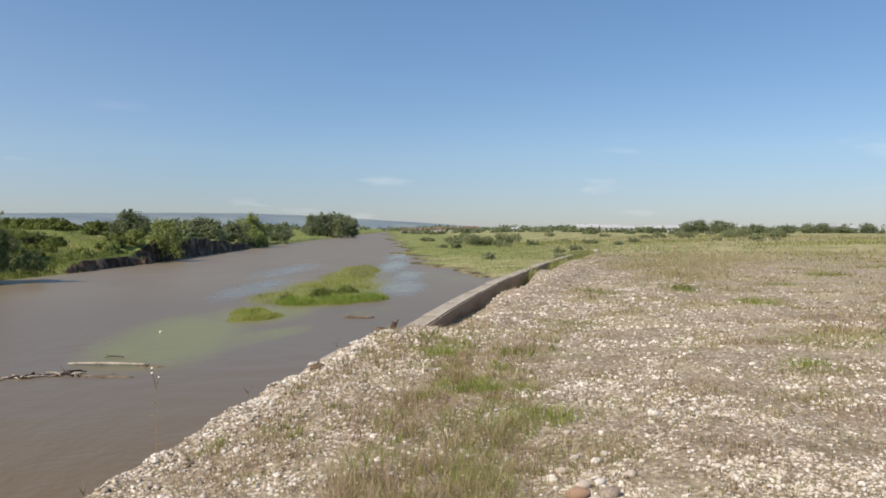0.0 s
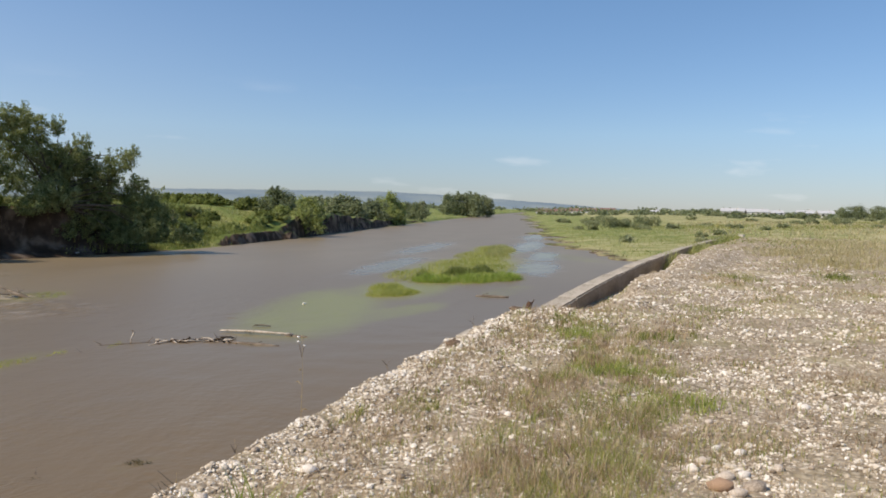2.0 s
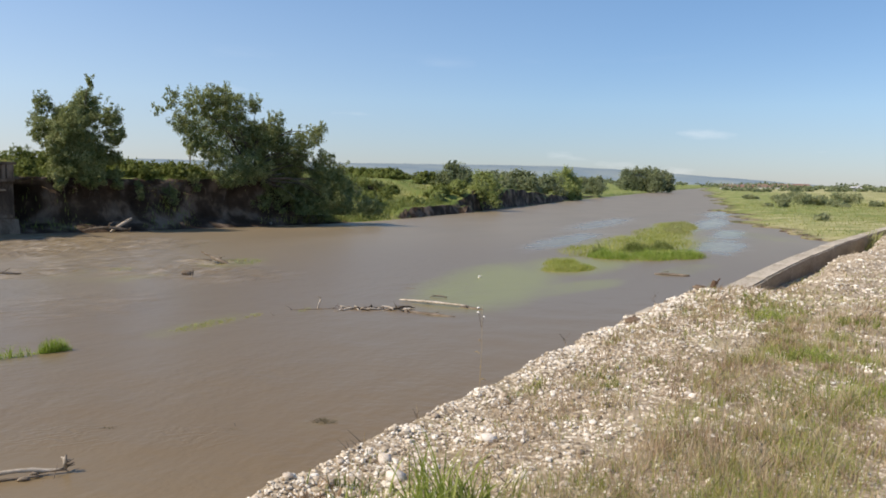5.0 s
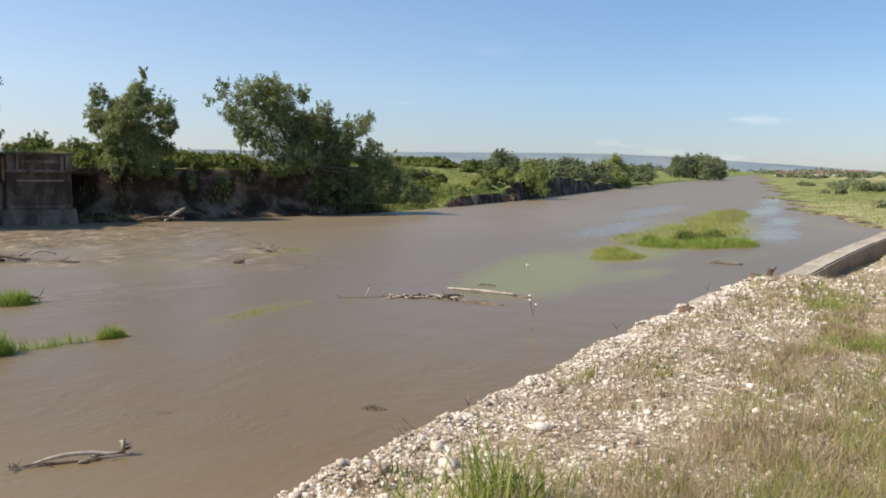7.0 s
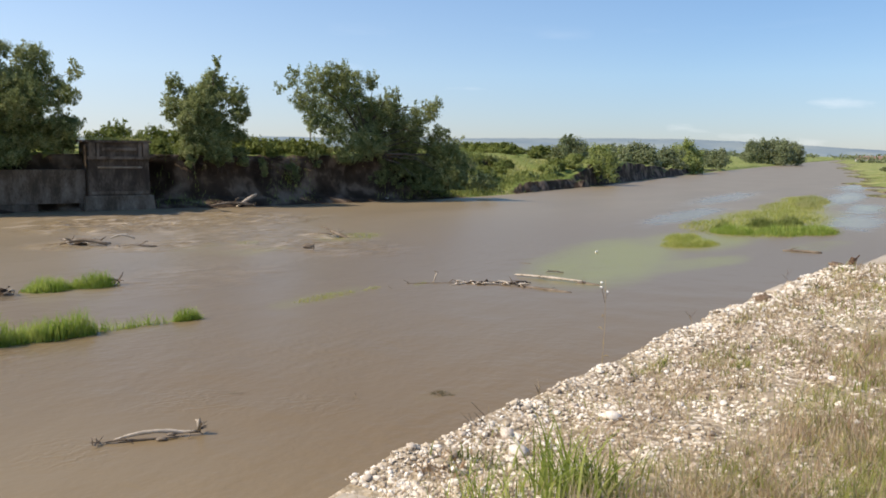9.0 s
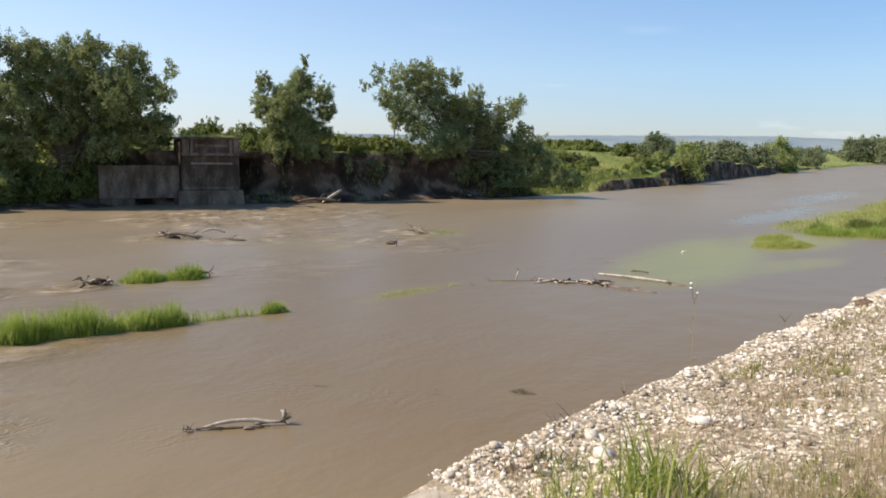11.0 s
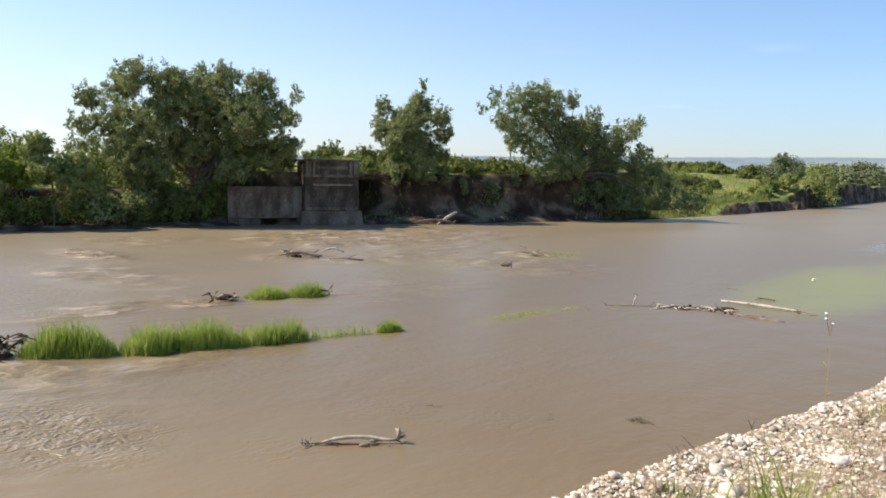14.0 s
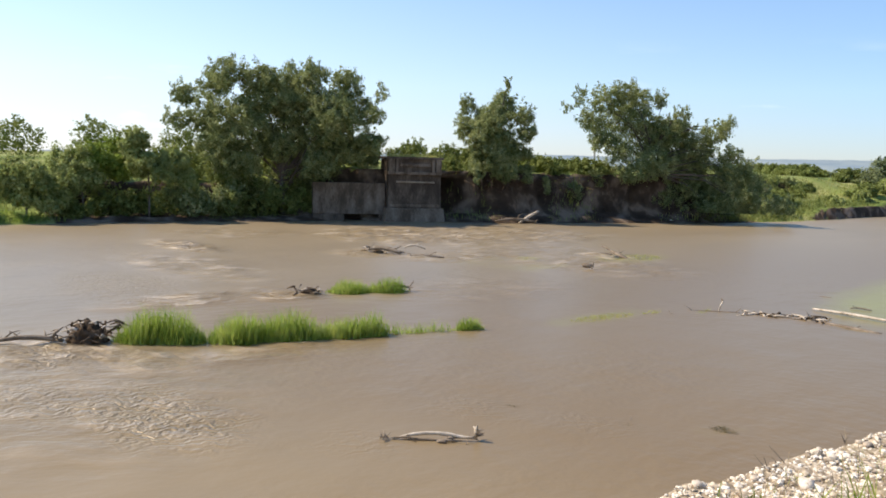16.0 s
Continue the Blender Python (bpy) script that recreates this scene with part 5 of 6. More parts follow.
def stranded_log(place, turn):
    """A bleached, bowed log with a twisted root plate at one end and a broken fork at the other."""
    root = thing("stranded_log", place, "bleached bent log with twisted roots stranded in shallow water", "driftwood", "driftwood", turn)
    rnd = random.Random(71)
    bm = bmesh.new()
    path = [(-0.56, -0.01, -0.015), (-0.44, 0.0, 0.015), (-0.30, 0.01, 0.045), (-0.12, 0.015, 0.062), (0.05, 0.01, 0.064), (0.20, 0.0, 0.050), (0.34, -0.015, 0.024), (0.46, -0.02, 0.012), (0.56, -0.02, 0.02)]
    tube(bm, path, [0.008, 0.017, 0.024, 0.028, 0.027, 0.030, 0.022, 0.019, 0.016], 9, 0.14, 3)
    part("trunk", bm, DRIFT_PALE, root, "bleached bare wood", True)
    for x, y, z, ln, r in ((-0.02, 0.035, -0.012, 0.80, 0.016), (0.16, 0.09, 0.0, 0.26, 0.016), (-0.40, 0.02, 0.01, 0.42, 0.013), (0.42, 0.03, 0.01, 0.34, 0.013), (0.10, 0.13, -0.005, 0.14, 0.02), (0.22, 0.05, 0.02, 0.10, 0.02)):
        bm = bmesh.new()
        y = -y
        tube(bm, [(x - ln / 2, y + 0.015, z - 0.012), (x - ln / 6, y, z + 0.004), (x + ln / 5, y - 0.01, z), (x + ln / 2, y - 0.015, z - 0.012)], [r * 0.5, r, r * 0.9, r * 0.4], 6, 0.25, int(100 * ln))
        part("branch", bm, DRIFT, root, "dark wet branch", True)
    wad = [(0.57, -0.02, 0.02, 0.02, 0.0, 0.15, 0.022), (0.58, -0.01, 0.03, -0.05, 0.02, 0.12, 0.018), (0.56, -0.02, 0.02, 0.07, -0.03, 0.11, 0.014)]
    for k in range(13):
        g = rnd.uniform(0, 6.28)
        wad.append((0.57, -0.02, 0.02, rnd.uniform(-0.02, 0.13), math.cos(g) * 0.10, math.sin(g) * 0.07 + 0.02, rnd.uniform(0.005, 0.011)))
    for k, (x, y, z, dx, dy, dz, r) in enumerate(wad):
        bm = bmesh.new()
        tube(bm, [(x, y, z), (x + dx * 0.4 + rnd.uniform(-0.02, 0.02), y + dy * 0.5, z + dz * 0.9), (x + dx, y + dy, z + dz * 1.1)], [r * 1.3, r, r * 0.45], 6, 0.25, 80 + k)
        part("root", bm, DRIFT_PALE if k < 3 else DRIFT, root, "", True)
    for k in range(8):
        bm = bmesh.new()
        g = rnd.uniform(0, 6.28)
        s0, d = Vector((-0.62 - 0.05 * (k % 3), -0.01, 0.0)), Vector((rnd.uniform(-0.14, 0.12), math.cos(g) * 0.12, abs(math.sin(g)) * 0.09))
        tube(bm, [s0, s0 + d * 0.5 + Vector((0.01, 0, 0.01)), s0 + d], [0.009, 0.006, 0.003], 5, 0.2, 90 + k)
        part("twig", bm, DRIFT, root, "", True)
    return root


stranded_log((-8.42, 7.15, 0.03), 53)
driftwood((-8.3, 7.02, -0.01), 48, 1.1, 0.014, "dark sunken branch below the bleached log", False, 6, 32, 0, 0.02, bow=0.0)
driftwood((-9.2, 22.5, 0.03), -3, 2.3, 0.040, "long bleached curved log lying in the river", True, 2, 3, 0, 0.10, bow=0.012)
driftwood((-7.95, 22.35, 0.0), -8, 0.7, 0.05, "dark broken log end beside the bleached log", False, 4, 4, 3, 0.06, bow=0.0)
driftwood((-11.85, 19.9, 0.0), 38, 1.5, 0.028, "long thin dark stick at the end of the driftwood raft", False, 3, 5, 0, 0.04, bow=0.005)
stub = driftwood((-11.75, 20.15, 0.1), 80, 0.32, 0.024, "small pale upright snag in the river", True, 1, 33, 2, 0.0, bow=0.1)
stub.matrix_world = pose(-11.75, 20.15, 0.13, 0, -72, 70)
driftwood((-8.65, 20.85, 0.0), 176, 1.6, 0.058, "dark driftwood limb tapering off in the river", False, 4, 7, 3, 0.04, bow=0.004)
driftwood((-12.6, 18.2, 0.0), 30, 1.5, 0.018, "thin dark driftwood branch floating low", False, 2, 6, 0, 0.02, bow=0.0)
driftwood((-9.6, 23.9, 0.0), 15, 0.55, 0.022, "forked grey stick caught in the weed", False, 5, 8)
driftwood((-11.3, 25.4, -0.02), 5, 0.5, 0.04, "short grey log half sunk in the weed", False, 1, 9, 0, 0.06, bow=0.0)
driftwood((-3.6, 34.7, 0.0), 0, 1.4, 0.06, "dark flat log lying in the water below the river wall", False, 2, 10, 0, 0.10, bow=0.01)
driftwood((-27.0, 20.2, 0.03), 20, 1.6, 0.08, "dark driftwood snag breaking the current", False, 6, 11, 5, 0.2, bow=0.08)
driftwood((-26.4, 21.4, 0.12), 35, 0.9, 0.045, "bleached curved branch on the driftwood snag", True, 1, 12, 0, 0.25, bow=0.16)
driftwood((-25.3, 21.1, 0.0), 42, 1.5, 0.05, "dark branch trailing in the current", False, 3, 13, 0, 0.06, bow=0.02)
tilted = thing("driftwood", (-20.75, 28.3, 0.0), "tilted dark branch with a broken tip in the river", "driftwood", "driftwood")
bm = bmesh.new()
tube(bm, [(0.25, -0.1, -0.08), (-0.25, 0.02, 0.05), (-0.75, 0.14, 0.16), (-1.1, 0.24, 0.26)], [0.05, 0.085, 0.075, 0.05], 8, 0.2, 14)
part("trunk", bm, DRIFT, tilted, "dark wet wood", True)
bm = bmesh.new()
tube(bm, [(-0.95, 0.2, 0.22), (-1.35, 0.32, 0.31), (-1.7, 0.4, 0.38)], [0.05, 0.04, 0.025], 7, 0.15, 15)
part("branch", bm, DRIFT, tilted, "grey broken tip", True)
for j, (dx, dy, dz) in enumerate(((-0.3, 0.3, 0.22), (0.35, 0.1, 0.2), (-0.5, -0.2, 0.02))):
    bm = bmesh.new()
    tube(bm, [(-0.5 - 0.2 * j, 0.1, 0.1), (-0.5 - 0.2 * j + dx * 0.5, 0.1 + dy * 0.5, 0.1 + dz * 0.6), (-0.5 - 0.2 * j + dx, 0.1 + dy, 0.1 + dz)], [0.028, 0.02, 0.008], 6, 0.2, 16 + j)
    part("twig", bm, DRIFT, tilted, "", True)
driftwood((-19.4, 23.95, 0.06), 30, 0.34, 0.10, "dark stump sticking out of the water", False, 2, 15, 4, 0.2)
driftwood((-37.2, 38.6, 0.1), 50, 2.6, 0.09, "dark driftwood trunk lying at the foot of the earth bank", False, 6, 16, 6, 0.15)
bleached = driftwood((-36.7, 39.3, 0.5), 49, 1.5, 0.10, "bleached log leaning up against the earth bank", True, 1, 17, 0, 0.1, bow=0.02)
bleached.matrix_world = pose(-36.75, 39.4, 0.42, 0, -33, 49)
driftwood((-18.9, 14.5, 0.05), 65, 1.0, 0.04, "dark curved root at the end of a grass clump", False, 3, 18, 6, 0.2)
driftwood((-7.1, 10.2, 0.0), 40, 0.7, 0.015, "thin sunken twig with trailing weed", False, 3, 19, 0, 0.0, bow=0.0)
driftwood((-37.9, 36.0, 0.0), 55, 2.0, 0.05, "dark sticks washed against the abutment footing", False, 6, 20, 0, 0.05, bow=0.0)

def root_heap(place, turn, ln, width, high, n, label, seed, core=1.0):
    """A heap of roots and branches with mud, stranded against a grass clump."""
    root = thing("debris_heap", place, label, "driftwood", "driftwood", turn)
    rnd = random.Random(seed)
    bm = bmesh.new()
    bmesh.ops.create_icosphere(bm, subdivisions=4, radius=1.0)
    for v in bm.verts:
        k = core * (1 + 0.45 * noise.noise(v.co * 2.3 + Vector((seed, 0, 0))) + 0.30 * noise.noise(v.co * 6))
        v.co = Vector((v.co.x * ln * 0.3 * k, v.co.y * width * 0.4 * k, v.co.z * high * 0.5 * k))
    part("mud_core", bm, MUD, root, "mud-caked root mass", True)
    for k in range(n):
        bm = bmesh.new()
        x = rnd.uniform(-0.55, 0.5) * ln
        s = Vector((x, rnd.uniform(-0.5, 0.5) * width, rnd.uniform(0, 0.6) * high))
        d = Vector((rnd.uniform(-1, 0.6), rnd.uniform(-0.6, 0.6), rnd.uniform(-0.25, 0.14))).normalized() * rnd.uniform(0.2, 0.6) * ln * 0.5
        e = s + d
        e.z = max(e.z, 0.02)
        r = rnd.uniform(0.010, 0.036)
        tube(bm, [s - d * 0.3, s + Vector((0, 0, 0.04)), e], [r, r * 0.9, r * 0.3], 6, 0.2, seed + k)
        part("branch", bm, DRIFT_PALE if k % (7 if core > 0.9 else 3 if core > 0.4 else 2) == 0 else MUD if k % 2 else DRIFT, root, "", True)
    return root


root_heap((-16.95, 5.35, 0.05), 55, 1.15, 0.6, 0.62, 46, "dark heap of roots and branches stranded upstream of the grass", 5)
driftwood((-17.35, 4.35, 0.04), 62, 1.3, 0.05, "dark low branch trailing from the heap of roots", False, 8, 51, 0, 0.1, bow=0.05)
root_heap((-10.25, 20.85, -0.02), 27, 1.9, 0.38, 0.09, 44, "tangled low raft of grey and dark driftwood in the river", 12, 0.28)
root_heap((-27.4, 20.3, 0.0), 35, 1.3, 0.6, 0.34, 18, "dark tangle of roots on the driftwood snag", 21, 0.55)
root_heap((-19.7, 12.2, 0.0), 40, 0.9, 0.5, 0.32, 22, "small dark heap of roots upstream of a grass clump", 9)


# ---- grass ----
def blades(rng, x, y, z, height, width, bend=0.35, seg=3):
    """Curved tapering blades rooted at the given places."""
    n = len(x)
    g = rng.uniform(0, 2 * math.pi, n)
    lean = np.stack([np.cos(g), np.sin(g)], -1) * (bend * rng.uniform(0.2, 1.2, n) * height)[:, None]
    s = g + math.pi / 2 + rng.normal(0, 0.5, n)
    side = np.stack([np.cos(s), np.sin(s)], -1) * (width * rng.uniform(0.7, 1.3, n))[:, None]
    vs = []
    for k in range(seg):
        t = k / seg
        c = np.stack([x + lean[:, 0] * t * t, y + lean[:, 1] * t * t, z + height * (t - 0.18 * t * t)], -1)
        wv = np.concatenate([side * (1 - 0.75 * t), np.zeros((n, 1))], 1)
        vs += [c - wv, c + wv]
    vs.append(np.stack([x + lean[:, 0], y + lean[:, 1], z + height * 0.82], -1))
    v = np.stack(vs, 1)
    m = 2 * seg + 1
    base = np.arange(n)[:, None] * m
    tri = []
    for k in range(seg - 1):
        tri += [base + np.array([[2 * k, 2 * k + 1, 2 * k + 3]]), base + np.array([[2 * k, 2 * k + 3, 2 * k + 2]])]
    tri.append(base + np.array([[2 * seg - 2, 2 * seg - 1, 2 * seg]]))
    return v.reshape(-1, 3), np.concatenate(tri)


def in_ellipses(rng, n, spec):
    """n places shared over ellipses (x, y, half width, half length, turn), denser inside."""
    area = np.array([s[2] * s[3] for s in spec])
    out = []
    for s, a in zip(spec, area / area.sum()):
        k = int(n * a) + 1
        g, r = rng.uniform(0, 2 * math.pi, k), np.sqrt(rng.uniform(0, 1, k)) * (1 + 0.12 * rng.normal(size=k))
        u, v, t = np.cos(g) * r * s[2], np.sin(g) * r * s[3], radians(s[4])
        out.append(np.stack([s[0] + u * math.cos(t) - v * math.sin(t), s[1] + u * math.sin(t) + v * math.cos(t), np.clip(1 - 0.6 * r ** 3, 0.3, 1)], -1))
    return np.concatenate(out)


def grass_patch(name, label, spec, n, height, width, mat, seed, z=None, bend=0.35, uneven=0.5, kind="stuff"):
    rng = np.random.RandomState(seed)
    p = in_ellipses(rng, n, spec)
    if z is None:
        dn, ef = p[:, 0] - near_x(p[:, 1]), along(FAR_BANK, p[:, 1]) - p[:, 0]
        p = p[(dn > 0.3) | (ef > 0.3)]
    zz = surface(p[:, 0], p[:, 1])[0] - 0.02 if z is None else np.full(len(p), z)
    h = height * p[:, 2] * rng.uniform(1 - uneven, 1 + uneven * 0.5, len(p)) * (1 + 0.25 * lumps(p[:, 0], p[:, 1], max(0.6, height * 2.5), seed))
    v, f = blades(rng, p[:, 0], p[:, 1], zz, np.maximum(h, 0.02), width, bend, 3 if width < 0.009 else 2)
    return tagged(mesh_from(name, v, f, mat), label, "grass", "", kind)


# clumps standing in the river; the current has left them in strips
grass_patch("grass_clump", "bright green grass clump standing in the muddy river", ((-16.35, 6.2, 0.30, 0.55, -38), (-15.95, 6.75, 0.32, 0.60, -35)), 2600, 0.74, 0.0075, GRASS_RIVER, 201, -0.05, 0.40, 0.6)
grass_patch("grass_clump", "long strip of bright green grass standing in the muddy river", ((-15.35, 7.8, 0.34, 0.62, -25), (-14.95, 8.75, 0.32, 0.75, -25), (-14.55, 9.8, 0.26, 0.60, -25), (-14.35, 10.4, 0.22, 0.42, -25)), 5200, 0.70, 0.0075, GRASS_RIVER, 202,
            -0.05, 0.40, 0.6)
grass_patch("grass_clump", "thin grass tailing off below the long strip", ((-14.15, 11.1, 0.14, 0.55, -25), (-13.95, 11.8, 0.10, 0.5, -25)), 420, 0.36, 0.007, GRASS_RIVER, 220, -0.05, 0.6, 0.8)
grass_patch("grass_clump", "small green grass tuft standing in the river", ((-13.65, 12.65, 0.14, 0.36, -25),), 620, 0.36, 0.007, GRASS_RIVER, 203, -0.04, 0.45, 0.6)
grass_patch("grass_clump", "green grass clump between two snags in the river", ((-19.35, 13.3, 0.35, 0.65, -28), (-18.95, 14.3, 0.32, 0.62, -25)), 2600, 0.50, 0.0085, GRASS_RIVER, 204, -0.05, 0.4, 0.6)
grass_patch("grass_clump", "thin drowned grass trailing with the current", ((-12.9, 16.6, 0.3, 1.2, -5), (-12.6, 18.2, 0.15, 0.4, 0), (-11.9, 19.6, 0.1, 0.5, 10)), 420, 0.12, 0.008, GRASS_ISLAND, 205, -0.02, 0.9)
grass_patch("grass_clump", "thin green weed in the riffle below the earth bank", ((-20.8, 29.2, 0.8, 1.5, 10), (-22.8, 24.5, 0.5, 0.6, 0)), 420, 0.15, 0.012, GRASS_MARSH, 206, -0.03, 0.8)
grass_patch("grass_clump", "small dark weed tuft awash near the gravel bank", ((-6.25, 10.85, 0.24, 0.16, 10),), 260, 0.07, 0.004, WEED_WET, 207, -0.02, 1.2)
grass_patch("grass_clump", "small dark weed tuft awash near the gravel bank", ((-7.2, 9.9, 0.22, 0.10, 10), (-8.9, 9.2, 0.18, 0.07, 20)), 260, 0.045, 0.004, WEED_WET, 209, -0.02, 1.2)
grass_patch("reed_island", "low grassy island in midstream, yellow-green", ((-5.4, 43.5, 2.2, 4.6, -20), (-8.6, 44.5, 2.1, 4.8, 6), (-7.0, 53, 3.2, 8.5, 2), (-7.4, 64, 2.4, 8, 5), (-7.6, 74, 1.9, 8, 7)), 24000, 0.28, 0.018,
            GRASS_ISLAND, 208, -0.06, 0.6, 0.8)
grass_patch("reed_island", "soft green grass awash at the head of the island", ((-7.9, 34.6, 0.95, 1.7, -20), (-8.7, 36.8, 0.8, 1.5, 0)), 7000, 0.34, 0.011, GRASS_ISLAND, 218, -0.06, 0.6, 0.7)
grass_patch("sedge_clump", "taller green sedge on the near side of the island", ((-7.2, 41.0, 1.2, 1.0, 0), (-5.4, 42.0, 1.1, 1.4, 0), (-4.0, 43.5, 1.0, 1.6, -20)), 6500, 0.55, 0.012, GRASS_RIVER, 219, -0.05, 0.5, 0.8)
grass_patch("sedge_clump", "dark green dock leaves and sedge in the island's middle", ((-6.6, 45.5, 0.9, 1.6, 0), (-5.6, 48.0, 0.7, 1.2, 0), (-8.2, 43.0, 0.4, 0.8, 0)), 2600, 0.62, 0.016, LEAF_BUSH, 224, -0.05, 0.6, 0.8)
grass_patch("sedge_clump", "tall straw-yellow sedge at the tail of the island", ((-6.6, 66, 1.0, 3.5, 4), (-7.0, 74, 1.3, 5, 6)), 6500, 0.55, 0.016, GRASS_MARSH, 225, -0.05, 0.5, 0.7)
grass_patch("drowned_grass", "thin flooded grass showing above the brown water", ((-9.2, 29.5, 2.0, 6.0, 8), (-6.0, 31.0, 0.9, 3.5, -18), (-9.5, 39, 1.6, 3.5, 0), (-3.0, 38.5, 0.8, 3.0, -12)), 7000, 0.05, 0.006, GRASS_ISLAND, 210, -0.03, 0.9)
grass_patch("marsh_grass", "yellow-green marsh grass along the far shore", ((3.5, 75, 4.2, 13, 12), (5, 100, 8, 22, 8), (4, 150, 18, 40, 4), (18, 100, 10, 25, 0), (30, 160, 20, 45, 0)), 19000, 0.30, 0.040, GRASS_MARSH, 211,
            None, 0.4)
grass_patch("trough_grass", "green weeds growing behind the river wall", ((6.3, 46, 0.6, 5.5, -14), (9.0, 55, 0.9, 6, -16), (3.7, 36.0, 0.4, 2.5, -14), (11.5, 64, 1.2, 4, -16)), 9500, 0.85, 0.020, GRASS_MARSH, 212, None, 0.5, 0.8)
grass_patch("plain_grass", "uneven olive and tan grass over the plain towards the village", ((34, 112, 14, 16, 0), (52, 135, 22, 26, -10), (80, 175, 30, 40, -10), (40, 190, 22, 40, 0), (110, 220, 40, 50, 0), (22, 135, 8, 20, 0)), 16000, 0.62, 0.075, GRASS_TAN, 243, None, 0.7, 0.9)
grass_patch("plain_grass", "olive weeds in drifts over the plain", ((28, 92, 9, 7, 20), (58, 118, 16, 9, 0), (95, 160, 26, 14, 0), (46, 155, 15, 9, 10), (72, 205, 30, 14, 0), (24, 170, 10, 14, 0)), 9000, 0.60, 0.075, GRASS_OLIVE, 244, None, 0.7, 0.9)
grass_patch("bank_grass", "rank green grass on the low terraces of the opposite bank", ((-33.5, 62, 4.0, 9, 0), (-36, 74, 5.0, 8, 0), (-48, 70, 9, 20, 0), (-33.0, 52.5, 2.0, 3.5, 12), (-38, 85, 4.5, 8, 0), (-35.5, 92, 3.0, 6, 0)), 18000, 0.45, 0.026, GRASS_OLIVE, 213,
            None, 0.45, 0.8)
grass_patch("bank_weeds", "dark green rank weeds on the lower terraces of the opposite bank", ((-32.6, 63, 1.6, 9, 0), (-33.0, 76, 1.5, 9, 0), (-38.5, 66, 2.0, 8, 0), (-41.0, 78, 2.0, 8, 0), (-34.8, 58, 1.5, 2.5, 0)), 9000, 0.6, 0.03,
            LEAF_BUSH, 223, None, 0.5, 0.8)
grass_patch("bank_grass", "rough grass along the top of the earth bank", ((-41.5, 38.0, 2.2, 9.5, 42), (-47.8, 27.5, 2.4, 7, 20), (-46.4, 11.0, 1.5, 4, 10), (-37.0, 44.0, 1.8, 4, 38), (-50, 8, 3, 6, 15)), 9000, 0.4, 0.02,
            LEAF_BUSH, 214, None, 0.4)


grass_patch("spit_grass", "bright green grass on a low spit below the willows", ((-47.2, 10.6, 1.6, 1.3, 0), (-46.4, 12.0, 0.9, 1.0, 0), (-49.5, 9.5, 2.0, 1.6, 0)), 3600, 0.42, 0.014, GRASS_RIVER, 237, None, 0.5, 0.7)


grass_patch("cap_grass", "dry and green grass growing on top of the old abutment", ((-41.6, 33.4, 1.1, 1.9, 65 - 90),), 900, 0.22, 0.012, GRASS_OLIVE, 216, 4.12, 0.6, 0.8)


grass_patch("plain_grass", "thin tan and green grass over the stony plain", ((13, 48, 6, 9, -15), (24, 56, 10, 16, -15), (40, 75, 18, 26, -10), (20, 80, 10, 14, 0)), 15000, 0.20, 0.028, GRASS_OLIVE, 217, None, 0.6, 0.8)
grass_patch("weed_patch", "low green weeds in a patch on open gravel", ((5.9, 12.2, 1.3, 0.9, 10), (6.9, 13.2, 1.2, 0.6, 0), (4.5, 9.6, 0.5, 0.35, 0), (7.4, 19.0, 0.9, 0.7, 0), (2.2, 14.6, 0.8, 0.7, 0)), 5200, 0.11, 0.0045, GRASS_OLIVE, 231, None, 0.7, 0.8)
grass_patch("weed_patch", "low brown weeds in a patch on open gravel", ((2.7, 8.7, 0.7, 0.45, 0), (3.9, 7.4, 0.5, 0.5, 0), (2.2, 6.1, 0.45, 0.5, 0), (5.6, 15.0, 0.9, 0.6, 0), (4.4, 11.8, 0.7, 0.5, 0), (7.6, 15.5, 1.0, 0.6, 0)), 4600, 0.10, 0.0045, WEED_RED, 232, None, 0.7, 0.8)
grass_patch("weed_patch", "dark olive weed tussocks on the stony plain", ((6.4, 22.0, 0.55, 0.5, 0), (4.0, 21.6, 0.7, 0.6, 0), (10.0, 24.5, 0.7, 0.6, 0), (14, 30, 0.9, 0.9, 0), (19, 36, 1.0, 0.8, 0), (11, 18, 0.5, 0.4, 0)), 2400, 0.20, 0.007, GRASS_OLIVE, 233, None, 0.7, 0.8)
grass_patch("tall_grass", "tall tan and olive grass standing on the plain behind the gravel", ((8.6, 29.5, 1.9, 4.2, -25), (11.0, 37.0, 2.6, 5.0, -20), (8.0, 36.0, 1.4, 4.0, -15), (15.5, 48, 4.5, 6.0, -20)), 9000, 0.34, 0.012, GRASS_TAN, 234, None, 0.7, 0.8)
grass_patch("tall_grass", "rough tan grass along the far edge of the gravel", ((30, 58, 10, 6, -12), (46, 66, 12, 8, -10), (26, 72, 12, 9, 0), (60, 84, 18, 10, 0), (20, 94, 8, 10, 0)), 9000, 0.45, 0.030, GRASS_TAN, 235, None, 0.7, 0.8)
grass_patch("bank_sward", "thick olive and brown grass by the gravel bank's crest", ((-0.9, 4.2, 0.55, 0.5, 0), (-0.3, 4.6, 0.6, 0.7, 0), (0.2, 5.3, 0.5, 0.9, 0), (-0.5, 5.6, 0.35, 0.6, 0), (0.1, 6.6, 0.5, 0.9, 0), (-0.1, 3.7, 0.6, 0.5, 0)), 4000, 0.17, 0.0026, GRASS_OLIVE, 238, None, 0.8, 0.8)
